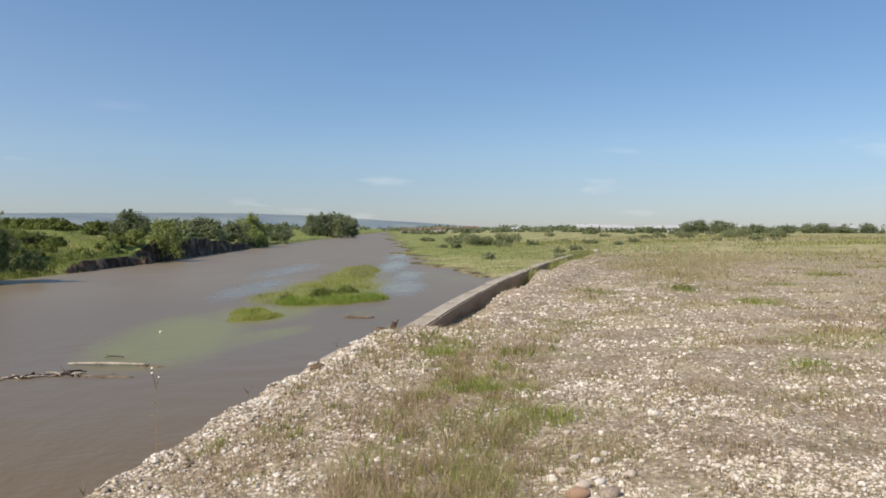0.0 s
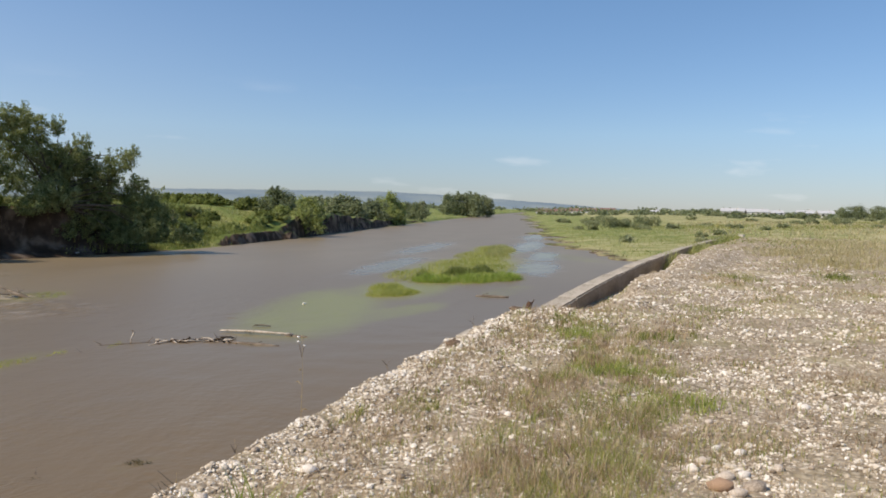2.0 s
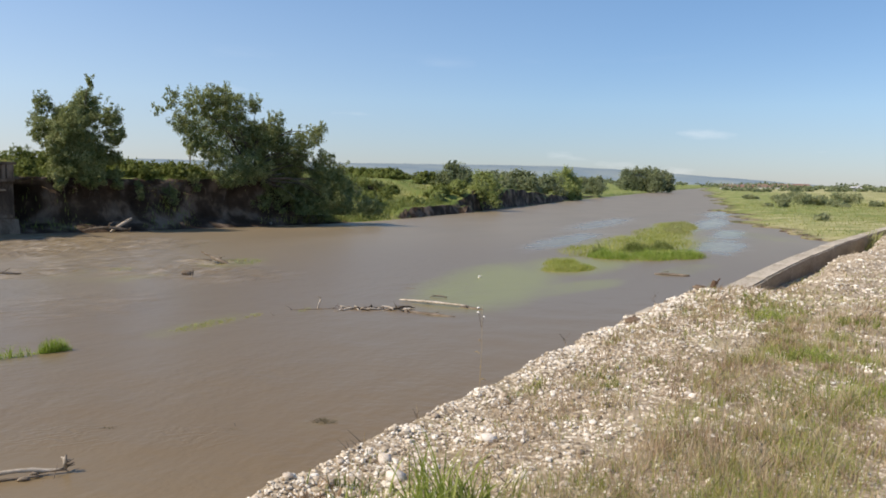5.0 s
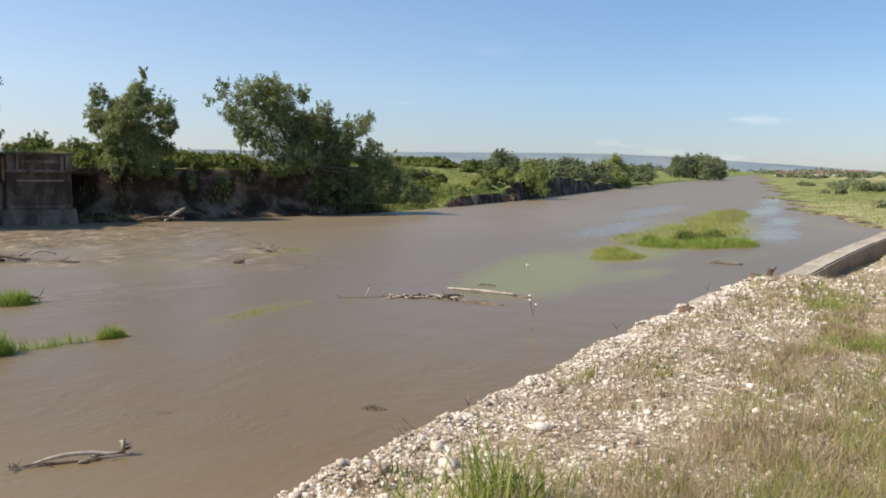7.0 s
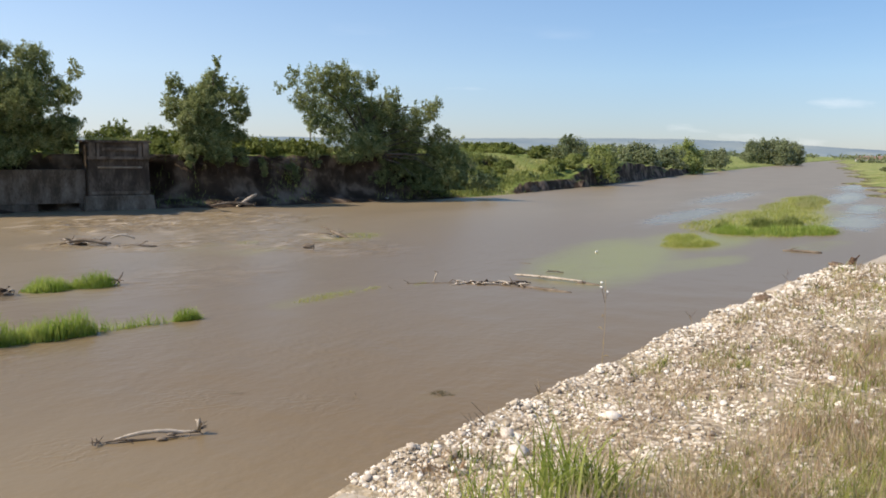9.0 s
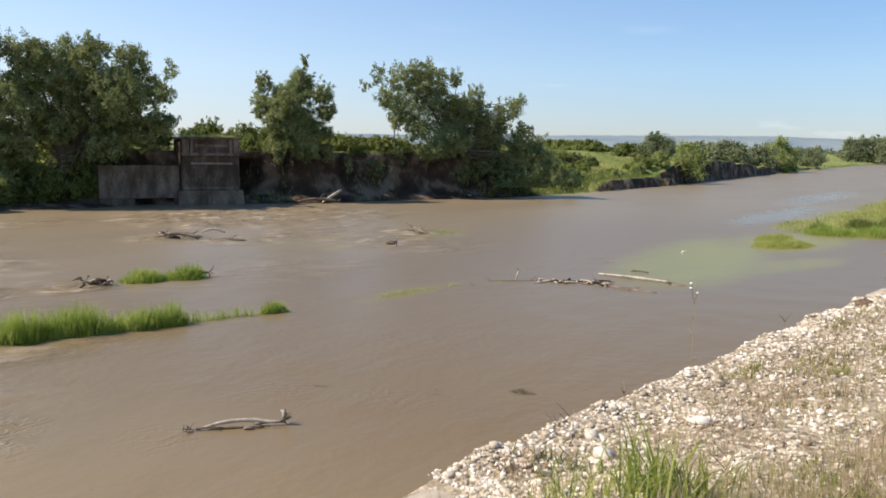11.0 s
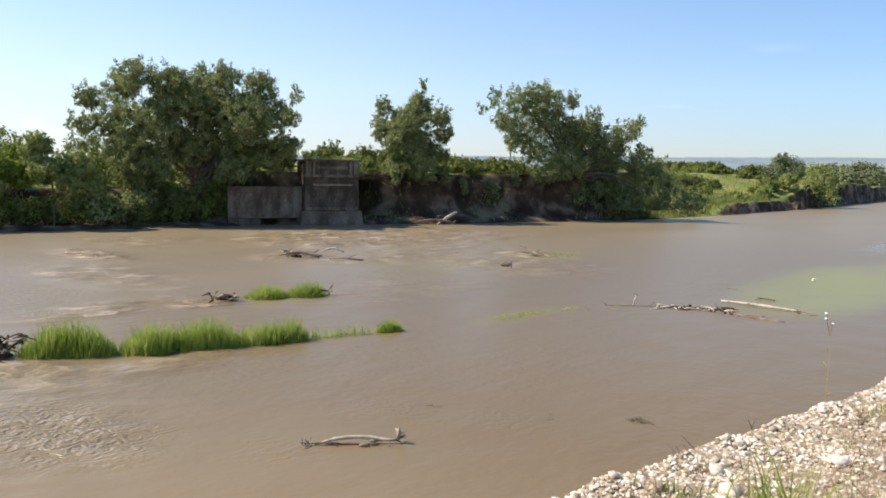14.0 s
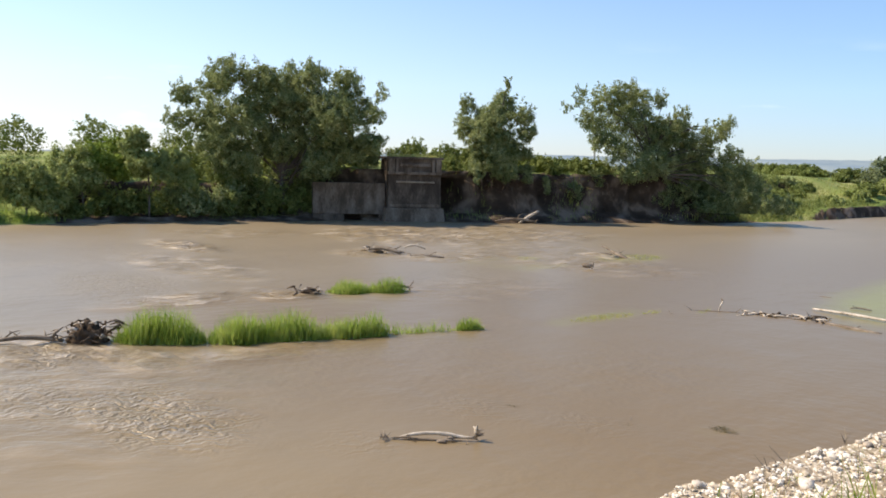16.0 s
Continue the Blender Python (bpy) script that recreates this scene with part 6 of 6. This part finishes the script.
grass_patch("bank_sward", "thick reddish-brown weeds among the grass of the bank", ((-0.7, 4.5, 0.5, 0.5, 0), (0.0, 5.0, 0.6, 0.8, 0), (0.3, 6.0, 0.5, 0.9, 0), (-0.4, 7.4, 0.6, 1.0, 0)), 3300, 0.17, 0.0024, WEED_RED, 239, None, 0.8, 0.8)
grass_patch("crest_weeds", "dry reddish weeds along the crest of the bank", ((-2.0, 7.3, 0.16, 1.0, -8), (-1.75, 9.0, 0.16, 1.2, -8), (-1.35, 11.0, 0.16, 1.0, -8), (-1.0, 12.9, 0.2, 0.6, 0), (-0.2, 14.4, 0.4, 0.6, 0)), 2600, 0.20, 0.0035, WEED_RED, 236, None, 0.8, 0.9)
grass_patch("crest_weeds", "fine brown weeds thinly covering the stones of the bank's crest", ((-1.7, 6.4, 0.45, 1.2, -8), (-1.2, 8.2, 0.5, 1.6, -6), (-0.9, 10.6, 0.5, 1.6, -6), (-1.55, 4.9, 0.4, 0.7, 0), (-0.3, 12.6, 0.6, 1.0, 0), (0.4, 13.6, 0.5, 0.6, 0)), 7500, 0.11, 0.0026, WEED_RED, 240, None, 0.9, 0.9)
grass_patch("bank_sward", "fresh green grass in the middle of the bank's strip of weeds", ((0.25, 5.6, 0.3, 0.7, 0), (0.55, 7.2, 0.35, 0.8, 0), (0.15, 8.9, 0.35, 0.6, 0), (0.75, 8.4, 0.3, 0.35, 0), (-0.05, 4.6, 0.3, 0.4, 0), (0.1, 11.0, 0.4, 0.7, 0)), 4200, 0.13, 0.0030, GRASS_GREEN, 241, None, 0.8, 0.8)
grass_patch("weed_patch", "low matted brown weeds over the stones", ((1.35, 6.2, 0.25, 0.5, 0), (1.75, 7.0, 0.35, 0.5, 0), (2.3, 8.0, 0.4, 0.4, 0), (1.6, 9.6, 0.5, 0.4, 0), (3.1, 10.4, 0.6, 0.4, 0), (0.75, 6.3, 0.18, 0.3, 0)), 3400, 0.055, 0.0034, WEED_RED, 242, None, 1.2, 0.9)


def bank_plants():
    """Dry, olive and reddish grass: thick in the strip, in scattered tufts on the open gravel."""
    for name, label, mat, seed, n_strip, n_open, h, w in (("dry_grass", "straw-brown dry grass and weeds on the gravel bank", GRASS_DRY, 1, 8000, 22000, 0.13, 0.0024),
                                                          ("green_grass", "olive-green grass growing among the gravel", GRASS_OLIVE, 2, 10500, 19000, 0.12, 0.0027),
                                                          ("red_weeds", "reddish-brown dry weeds on the gravel bank", WEED_RED, 3, 7500, 13000, 0.12, 0.0024)):
        rng = np.random.RandomState(300 + seed)
        # the strip
        y1 = 0.8 + 12.3 * rng.uniform(0, 1, 200000) ** 1.9
        x1 = near_x(y1) + rng.uniform(0.3, 3.3, len(y1))
        d1 = x1 - near_x(y1)
        clump = 0.6 * lumps(x1, y1, 0.45, 310 + seed) + 0.7 * lumps(x1, y1, 1.5, 320 + seed)
        k1 = np.where(rng.uniform(0, 1, len(y1)) < grassy(d1, y1) * (0.02 + 0.98 * smooth01(clump, 0.05, 0.75)))[0][:n_strip]
        # open gravel, thinning out with distance as the eye sees it
        r = 3.0 * (70 / 3.0) ** rng.uniform(0, 1, 500000)
        g = np.radians(rng.uniform(-34, 44, len(r)))
        x2, y2 = -np.sin(g) * r, np.cos(g) * r
        d2 = x2 - near_x(y2)
        clump = 0.55 * lumps(x2, y2, 0.5, 310 + seed) + 0.6 * lumps(x2, y2, 2.2, 350) + 0.5 * lumps(x2, y2, 7.0, 340)
        want = 0.9 * smooth01(clump, 0.15, 0.75) * (0.45 + 0.55 * smooth01(y2, 8, 20)) + 0.05 + 0.08 * smooth01(y2, 20, 50)
        want = want * (1 - 0.85 * np.exp(-((d2 - 1.6 - 0.07 * (y2 - 14)) / 1.1) ** 2) * smooth01(y2, 13, 15) * smooth01(y2, 48, 40))
        k2 = np.where((d2 > 0.15) & (rng.uniform(0, 1, len(r)) < want) & ((y2 < 60) | (d2 > 8)))[0][:n_open]
        x, y = np.concatenate([x1[k1], x2[k2]]), np.concatenate([y1[k1], y2[k2]])
        far = np.maximum(1.0, np.hypot(x, y) / 4.5)
        z, _ = surface(x, y)
        hh = h * rng.uniform(0.3, 1.4, len(x)) * (0.85 + 0.35 * lumps(x, y, 1.1, 330 + seed)) * np.concatenate([1.0 + 0.65 * smooth01(y1[k1], 7, 4), np.full(len(k2), 0.72)])
        v, f = blades(rng, x, y, z - 0.01, np.maximum(hh, 0.02), w * far, 0.65, 2)
        tagged(mesh_from(name, v, f, mat), label, "grass", "", "stuff")


bank_plants()


def tuft(x, y, n, h, w, label, mat, seed, spread=0.12, name="grass_tuft"):
    rng = np.random.RandomState(seed)
    p = rng.normal(size=(n, 2)) * spread
    z = surface(x + p[:, 0], y + p[:, 1])[0] - gz(x, y)
    v, f = blades(rng, p[:, 0], p[:, 1], z - 0.01, h * rng.uniform(0.45, 1.15, n), w, 0.75, 4)
    ob = mesh_from(name, v, f, mat)
    ob.location = (x, y, gz(x, y))
    return tagged(ob, label, "grass", "", "stuff")


tuft(-1.56, 3.72, 130, 0.42, 0.007, "tall fresh green grass tuft on the gravel bank", GRASS_GREEN, 1, 0.13)
tuft(-1.36, 3.82, 70, 0.34, 0.006, "tall yellow-green grass tuft on the gravel bank", GRASS_OLIVE, 2, 0.10)
tuft(-1.85, 3.55, 60, 0.24, 0.005, "short green grass tuft on the gravel bank", GRASS_GREEN, 3, 0.10)
tuft(-2.15, 3.95, 50, 0.12, 0.006, "low green weed among white stones", LEAF_BUSH, 4, 0.10, "weed")
tuft(-2.27, 3.80, 50, 0.10, 0.008, "low red-leaved weed among white stones", WEED_RED, 5, 0.09, "weed")
for k, (x, y, s, mat, lab) in enumerate(((6.5, 22.3, 0.35, LEAF_BUSH, "dark green weed clump on open gravel"), (7.1, 18.4, 0.45, GRASS_GREEN, "green grass tuft on open gravel"),
                                         (4.5, 10.1, 0.30, GRASS_GREEN, "green grass tuft on open gravel"), (6.6, 13.4, 0.5, GRASS_DRY, "straw-coloured grass tuft on open gravel"),
                                         (0.38, 8.3, 0.25, GRASS_GREEN, "green grass tuft behind the gravel crest"), (0.0, 11.0, 0.35, GRASS_GREEN, "green grass tuft behind the gravel crest"),
                                         (1.0, 7.2, 0.28, GRASS_GREEN, "green grass tuft on open gravel"), (3.2, 20.5, 0.6, GRASS_DRY, "straw-coloured grass tuft on open gravel"),
                                         (5.2, 9.2, 0.25, GRASS_GREEN, "green grass tuft on open gravel"), (2.0, 27.0, 0.5, GRASS_DRY, "straw-coloured grass tuft on open gravel"))):
    tuft(x, y, 170, 0.17, 0.005 if y < 12 else 0.009, lab, mat, 30 + k, s * 0.5)


def flower_stalk(x, y, h, heads, mat, label, seed):
    root = thing("flower_stalk", (x, y, gz(x, y)), label, "flower", "flower stalks")
    rnd = random.Random(seed)
    bm = bmesh.new()
    tube(bm, [(0, 0, -0.03), (0.01, 0.01, h * 0.5), (0.0, 0.02, h)], [0.003, 0.002, 0.0015], 5)
    part("stem", bm, GRASS_DRY, root)
    for k in range(heads):
        bm = bmesh.new()
        c = Vector((rnd.uniform(-0.05, 0.05), rnd.uniform(-0.05, 0.05), h * rnd.uniform(0.86, 1.0)))
        tube(bm, [(0, 0.015, h * 0.75), c], [0.002, 0.0015], 4)
        part("stalk", bm, DRIFT, root)
        bm = bmesh.new()
        bmesh.ops.create_icosphere(bm, subdivisions=2, radius=0.012)
        for v in bm.verts:
            v.co = Vector((v.co.x, v.co.y, v.co.z * 0.6)) * (1 + 0.25 * noise.noise(v.co * 120)) + c
        part("flower_head", bm, mat, root, "", True)
    for k in range(4):
        bm = bmesh.new()
        z = h * (0.15 + 0.15 * k)
        g = rnd.uniform(0, 6.28)
        tube(bm, [(0, 0, z), (0.03 * math.cos(g), 0.03 * math.sin(g), z + 0.02), (0.06 * math.cos(g), 0.06 * math.sin(g), z + 0.01)], [0.002, 0.006, 0.001], 4)
        part("leaf", bm, GRASS_DRY, root)


flower_stalk(-2.18, 6.2, 0.72, 3, PETAL, "tall dry weed stalk with small white flowers", 1)
flower_stalk(-2.62, 4.55, 0.30, 1, PETAL, "thin weed stalk with one white flower", 2)
flower_stalk(-2.70, 3.95, 0.16, 1, PETAL_YELLOW, "thin weed stalk with one yellow flower", 3)
flower_stalk(-2.55, 5.1, 0.22, 1, PETAL, "thin weed stalk with one white flower", 4)
for k in range(26):
    rnd = random.Random(500 + k)
    y = rnd.uniform(3.6, 11)
    d = rnd.uniform(0.3, 2.8) if k < 16 else rnd.uniform(0.05, 0.6)
    x = float(near_x(y)) + d
    root = thing("dry_stalk", (x, y, gz(x, y)), "bare dry brown weed stalk on the gravel bank", "weed", "dry weed stalks")
    h = rnd.uniform(0.25, 0.55) if k < 16 else rnd.uniform(0.10, 0.26)
    bm = bmesh.new()
    tube(bm, [(0, 0, -0.03), (0.02, 0.01, h * 0.5), (rnd.uniform(-0.08, 0.08), rnd.uniform(-0.08, 0.08), h)], [0.003, 0.002, 0.001], 5)
    part("stem", bm, GRASS_DRY, root)
    for j in range(4):
        bm = bmesh.new()
        z = h * rnd.uniform(0.4, 0.9)
        g = rnd.uniform(0, 6.28)
        tube(bm, [(0.01, 0.01, z), (0.06 * math.cos(g), 0.06 * math.sin(g), z + 0.07)], [0.0025, 0.001], 4)
        part("twig", bm, DRIFT, root)

# rusty stub by the start of the bare wall, and the broken slab that juts from under the gravel
post = thing("rusty_post", (-0.86, 13.75, gz(-0.86, 13.75)), "short rusty bent steel post beside the river wall", "post")
bm = bmesh.new()
tube(bm, [(0, 0, -0.1), (0.01, 0, 0.12), (0.05, 0.02, 0.26)], [0.06, 0.055, 0.045], 8, 0.15, 3)
part("stub", bm, RUST, post)
bm = bmesh.new()
tube(bm, [(0.02, 0.03, 0.0), (0.05, 0.05, 0.2), (0.12, 0.03, 0.3)], [0.012, 0.012, 0.01], 6)
part("bar", bm, RUST, post)
slab = thing("broken_slab", (-1.42, 11.4, 1.99), "broken flat concrete slab jutting over the water from under gravel", "slab", rz=-10)
bm = bmesh.new()
box(bm, -0.22, 0.5, -0.25, 0.35, -0.07, 0.03)
worn(bm, 0.015, jitter=0.01, seed=4)
part("slab_piece", bm, CONCRETE, slab)

def earth_clod(x, y, s, seed):
    bm = bmesh.new()
    bmesh.ops.create_icosphere(bm, subdivisions=3, radius=1.0)
    for v in bm.verts:
        v.co *= 1 + 0.35 * noise.noise(v.co * 1.4 + Vector((seed, 0, 0))) + 0.22 * noise.noise(v.co * 4.0 + Vector((0, seed, 0)))
        v.co = Vector((v.co.x * s, v.co.y * s * 0.75, v.co.z * s * 0.30))
    ob = part("earth_clod", bm, MUD_DRY, None, "", True)
    ob.matrix_world = pose(x, y, gz(x, y) + 0.03 * s, 6, -8, 60 * seed)
    tagged(ob, "dark crumbling clod of earth on the crest of the bank", "clod", "earth clods")


for k, (x, y, s) in enumerate(((-1.52, 9.9, 0.10), (-0.98, 13.2, 0.16), (-0.82, 13.5, 0.12), (-1.12, 12.8, 0.10), (-0.62, 13.6, 0.10))):
    earth_clod(x, y, s, k + 1)

# floating litter: a pale block under the poplar, a white scrap in the weed
for name, x, y, z, s, lab in (("foam_block", -33.9, 51.2, 0.06, 0.16, "small white foam block floating at the foot of the bank"), ("white_scrap", -10.2, 29.6, 0.03, 0.05, "small white scrap caught in the weed")):
    bm = bmesh.new()
    box(bm, -s, s, -s * 0.7, s * 0.7, -0.08, s)
    worn(bm, s * 0.2, jitter=s * 0.06, seed=2)
    ob = part(name, bm, PETAL, None)
    ob.location, ob.rotation_euler = (x, y, z), (0.2, 0.1, 0.7)
    tagged(ob, lab, "litter")


# ---- stones of the bank ----
def stone_shape(seed, fine):
    bm = bmesh.new()
    bmesh.ops.create_icosphere(bm, subdivisions=2 if fine else 1, radius=1.0)
    o = Vector((seed * 3.1, seed * 1.7, 0))
    for v in bm.verts:
        v.co *= 1 + 0.28 * noise.noise(v.co * 1.1 + o) + 0.10 * noise.noise(v.co * 2.7 + o)
    verts = np.array([v.co[:] for v in bm.verts])
    faces = np.array([[v.index for v in f.verts] for f in bm.faces])
    bm.free()
    return verts, faces


def scatter_stones(name, label, n, r0, r1, size, fine, seed, crest=False, arc=(-33, 43)):
    rng = np.random.RandomState(seed)
    shapes = [stone_shape(k, fine) for k in range(10)]
    m = n * 4
    if crest:
        y = 2.2 + 11.7 * rng.uniform(0, 1, m) ** 1.7
        x = near_x(y) + np.abs(rng.normal(0, 0.75, m)) - 0.05
    else:
        r, g = r0 * (r1 / r0) ** rng.uniform(0, 1, m), np.radians(rng.uniform(arc[0], arc[1], m))
        x, y = -np.sin(g) * r, np.cos(g) * r
    z, d = surface(x, y)
    z = np.where((d < 0) & (d > -0.2), WALL_TOP - 0.02, z)
    want = (1 - 0.45 * grassy(d, y)) * (0.12 + 0.88 * smooth01(lumps(x, y, 1.3, 401) + 0.7 * lumps(x, y, 4.0, 402), -0.4, 0.5))
    want = np.where(crest, np.maximum(want, 0.55), want)
    keep = (d > (-0.06 if crest else 0.02)) & (rng.uniform(0, 1, m) < want) & ((y < 13.6) | (d > 0.75)) & ((y < 58) | (d > 6)) & ((y > 3.5) | (d > 0.22))
    x, y, z = x[keep][:n], y[keep][:n], z[keep][:n]
    k = len(x)
    s = size * np.exp(rng.normal(0, 0.48, k)) * np.clip(np.hypot(x, y) / 9.0, 0.8, 1.4)
    s = np.minimum(s, size * 3)
    vs, fs, off = [], [], 0
    which = rng.randint(0, len(shapes), k)
    for j, (sv, sf) in enumerate(shapes):
        q = np.where(which == j)[0]
        a, c, e = rng.uniform(0, 6.28, len(q)), rng.uniform(0.65, 1.0, len(q)), rng.uniform(0.42, 0.75, len(q))
        tilt = rng.normal(0, 0.25, len(q))
        px, py, pz = sv[:, 0][None] * s[q][:, None], sv[:, 1][None] * (s[q] * c)[:, None], sv[:, 2][None] * (s[q] * e)[:, None]
        px, pz = px * np.cos(tilt)[:, None] - pz * np.sin(tilt)[:, None], px * np.sin(tilt)[:, None] + pz * np.cos(tilt)[:, None]
        X = px * np.cos(a)[:, None] - py * np.sin(a)[:, None] + x[q][:, None]
        Y = px * np.sin(a)[:, None] + py * np.cos(a)[:, None] + y[q][:, None]
        Z = pz + (z[q] + s[q] * e * 0.30)[:, None]
        vs.append(np.stack([X, Y, Z], -1).reshape(-1, 3))
        fs.append((sf[None] + (np.arange(len(q)) * len(sv))[:, None, None]).reshape(-1, 3) + off)
        off += len(q) * len(sv)
    return tagged(mesh_from(name, np.concatenate(vs), np.concatenate(fs), STONE, None, False), label, "gravel", "", "stuff")


scatter_stones("gravel", "pale grey and white river pebbles covering the bank", 21000, 3.2, 45, 0.0115, False, 1)
scatter_stones("gravel", "loose white and tan pebbles where the grass of the bank gives out", 9000, 3.6, 10, 0.0108, False, 6, False, (-36, -2))
scatter_stones("gravel", "pale pebbles trodden into the bank underfoot", 3200, 0.5, 6.0, 0.0125, False, 4, False, (-180, 180))
scatter_stones("gravel", "clean white pebbles on the mound beside the river wall", 2600, 14, 40, 0.016, False, 5, False, (-16, 6))
scatter_stones("cobbles", "rounded pale river cobbles lying on the bank", 4200, 5.5, 26, 0.0145, False, 2)
scatter_stones("crest_stones", "clean white and grey cobbles heaped along the bank's crest", 19000, 3, 14, 0.0118, False, 3, True)

# larger stones, one by one
STONE_MESHES = []
for k in range(12):
    v, f = stone_shape(40 + k, False)
    me = bpy.data.meshes.new("stone")
    me.from_pydata([tuple(c) for c in v], [], [tuple(c) for c in f])
    for p in me.polygons:
        p.use_smooth = True
    me.materials.append(STONE_OWN)
    STONE_MESHES.append(me)
rnd = random.Random(9)
count = 0
while count < 230:
    y = 3.0 + 8.0 * rnd.random() ** 1.4
    d = abs(rnd.gauss(0, 0.8)) if rnd.random() < 0.7 else rnd.uniform(0, 0.55 * y + 3)
    x = float(near_x(y)) + d
    if y < 3.5 and d < 0.3 or math.atan2(x, y) > 0.6:
        continue
    s = 0.016 + 0.028 * rnd.random() ** 2.5
    ob = new("stone", STONE_MESHES[rnd.randrange(12)])
    ob.parent = ground
    e = rnd.uniform(0.5, 0.75)
    ob.matrix_basis = pose(x, y, gz(x, y) + s * e * 0.35, rnd.uniform(-12, 12), rnd.uniform(-12, 12), rnd.uniform(0, 360)) @ Matrix.Diagonal((s, s * rnd.uniform(0.65, 1), s * e, 1))
    count += 1
for x, y, s, rust in ((1.07, 5.21, 0.088, False), (0.86, 5.15, 0.095, True), (0.95, 5.06, 0.062, False), (0.93, 5.38, 0.07, False), (0.84, 5.73, 0.06, False), (1.11, 5.92, 0.06, False), (0.75, 5.55, 0.05, False), (1.05, 5.45, 0.055, False),
                      (1.03, 6.73, 0.045, False), (1.9, 7.31, 0.06, False), (1.3, 5.6, 0.05, False), (1.22, 6.15, 0.045, False), (0.98, 6.05, 0.045, False), (-2.02, 4.25, 0.085, False), (-2.2, 4.5, 0.065, False), (-1.7, 5.0, 0.06, False)):
    ob = new("stone", STONE_MESHES[int(s * 1000) % 12])
    if rust:
        ob.data = ob.data.copy()
        ob.data.materials[0] = STONE_RUST
    ob.parent = ground
    ob.matrix_basis = pose(x, y, gz(x, y) + s * 0.2, 5, 8, 200 * x) @ Matrix.Diagonal((s, s * 0.75, s * 0.6, 1))
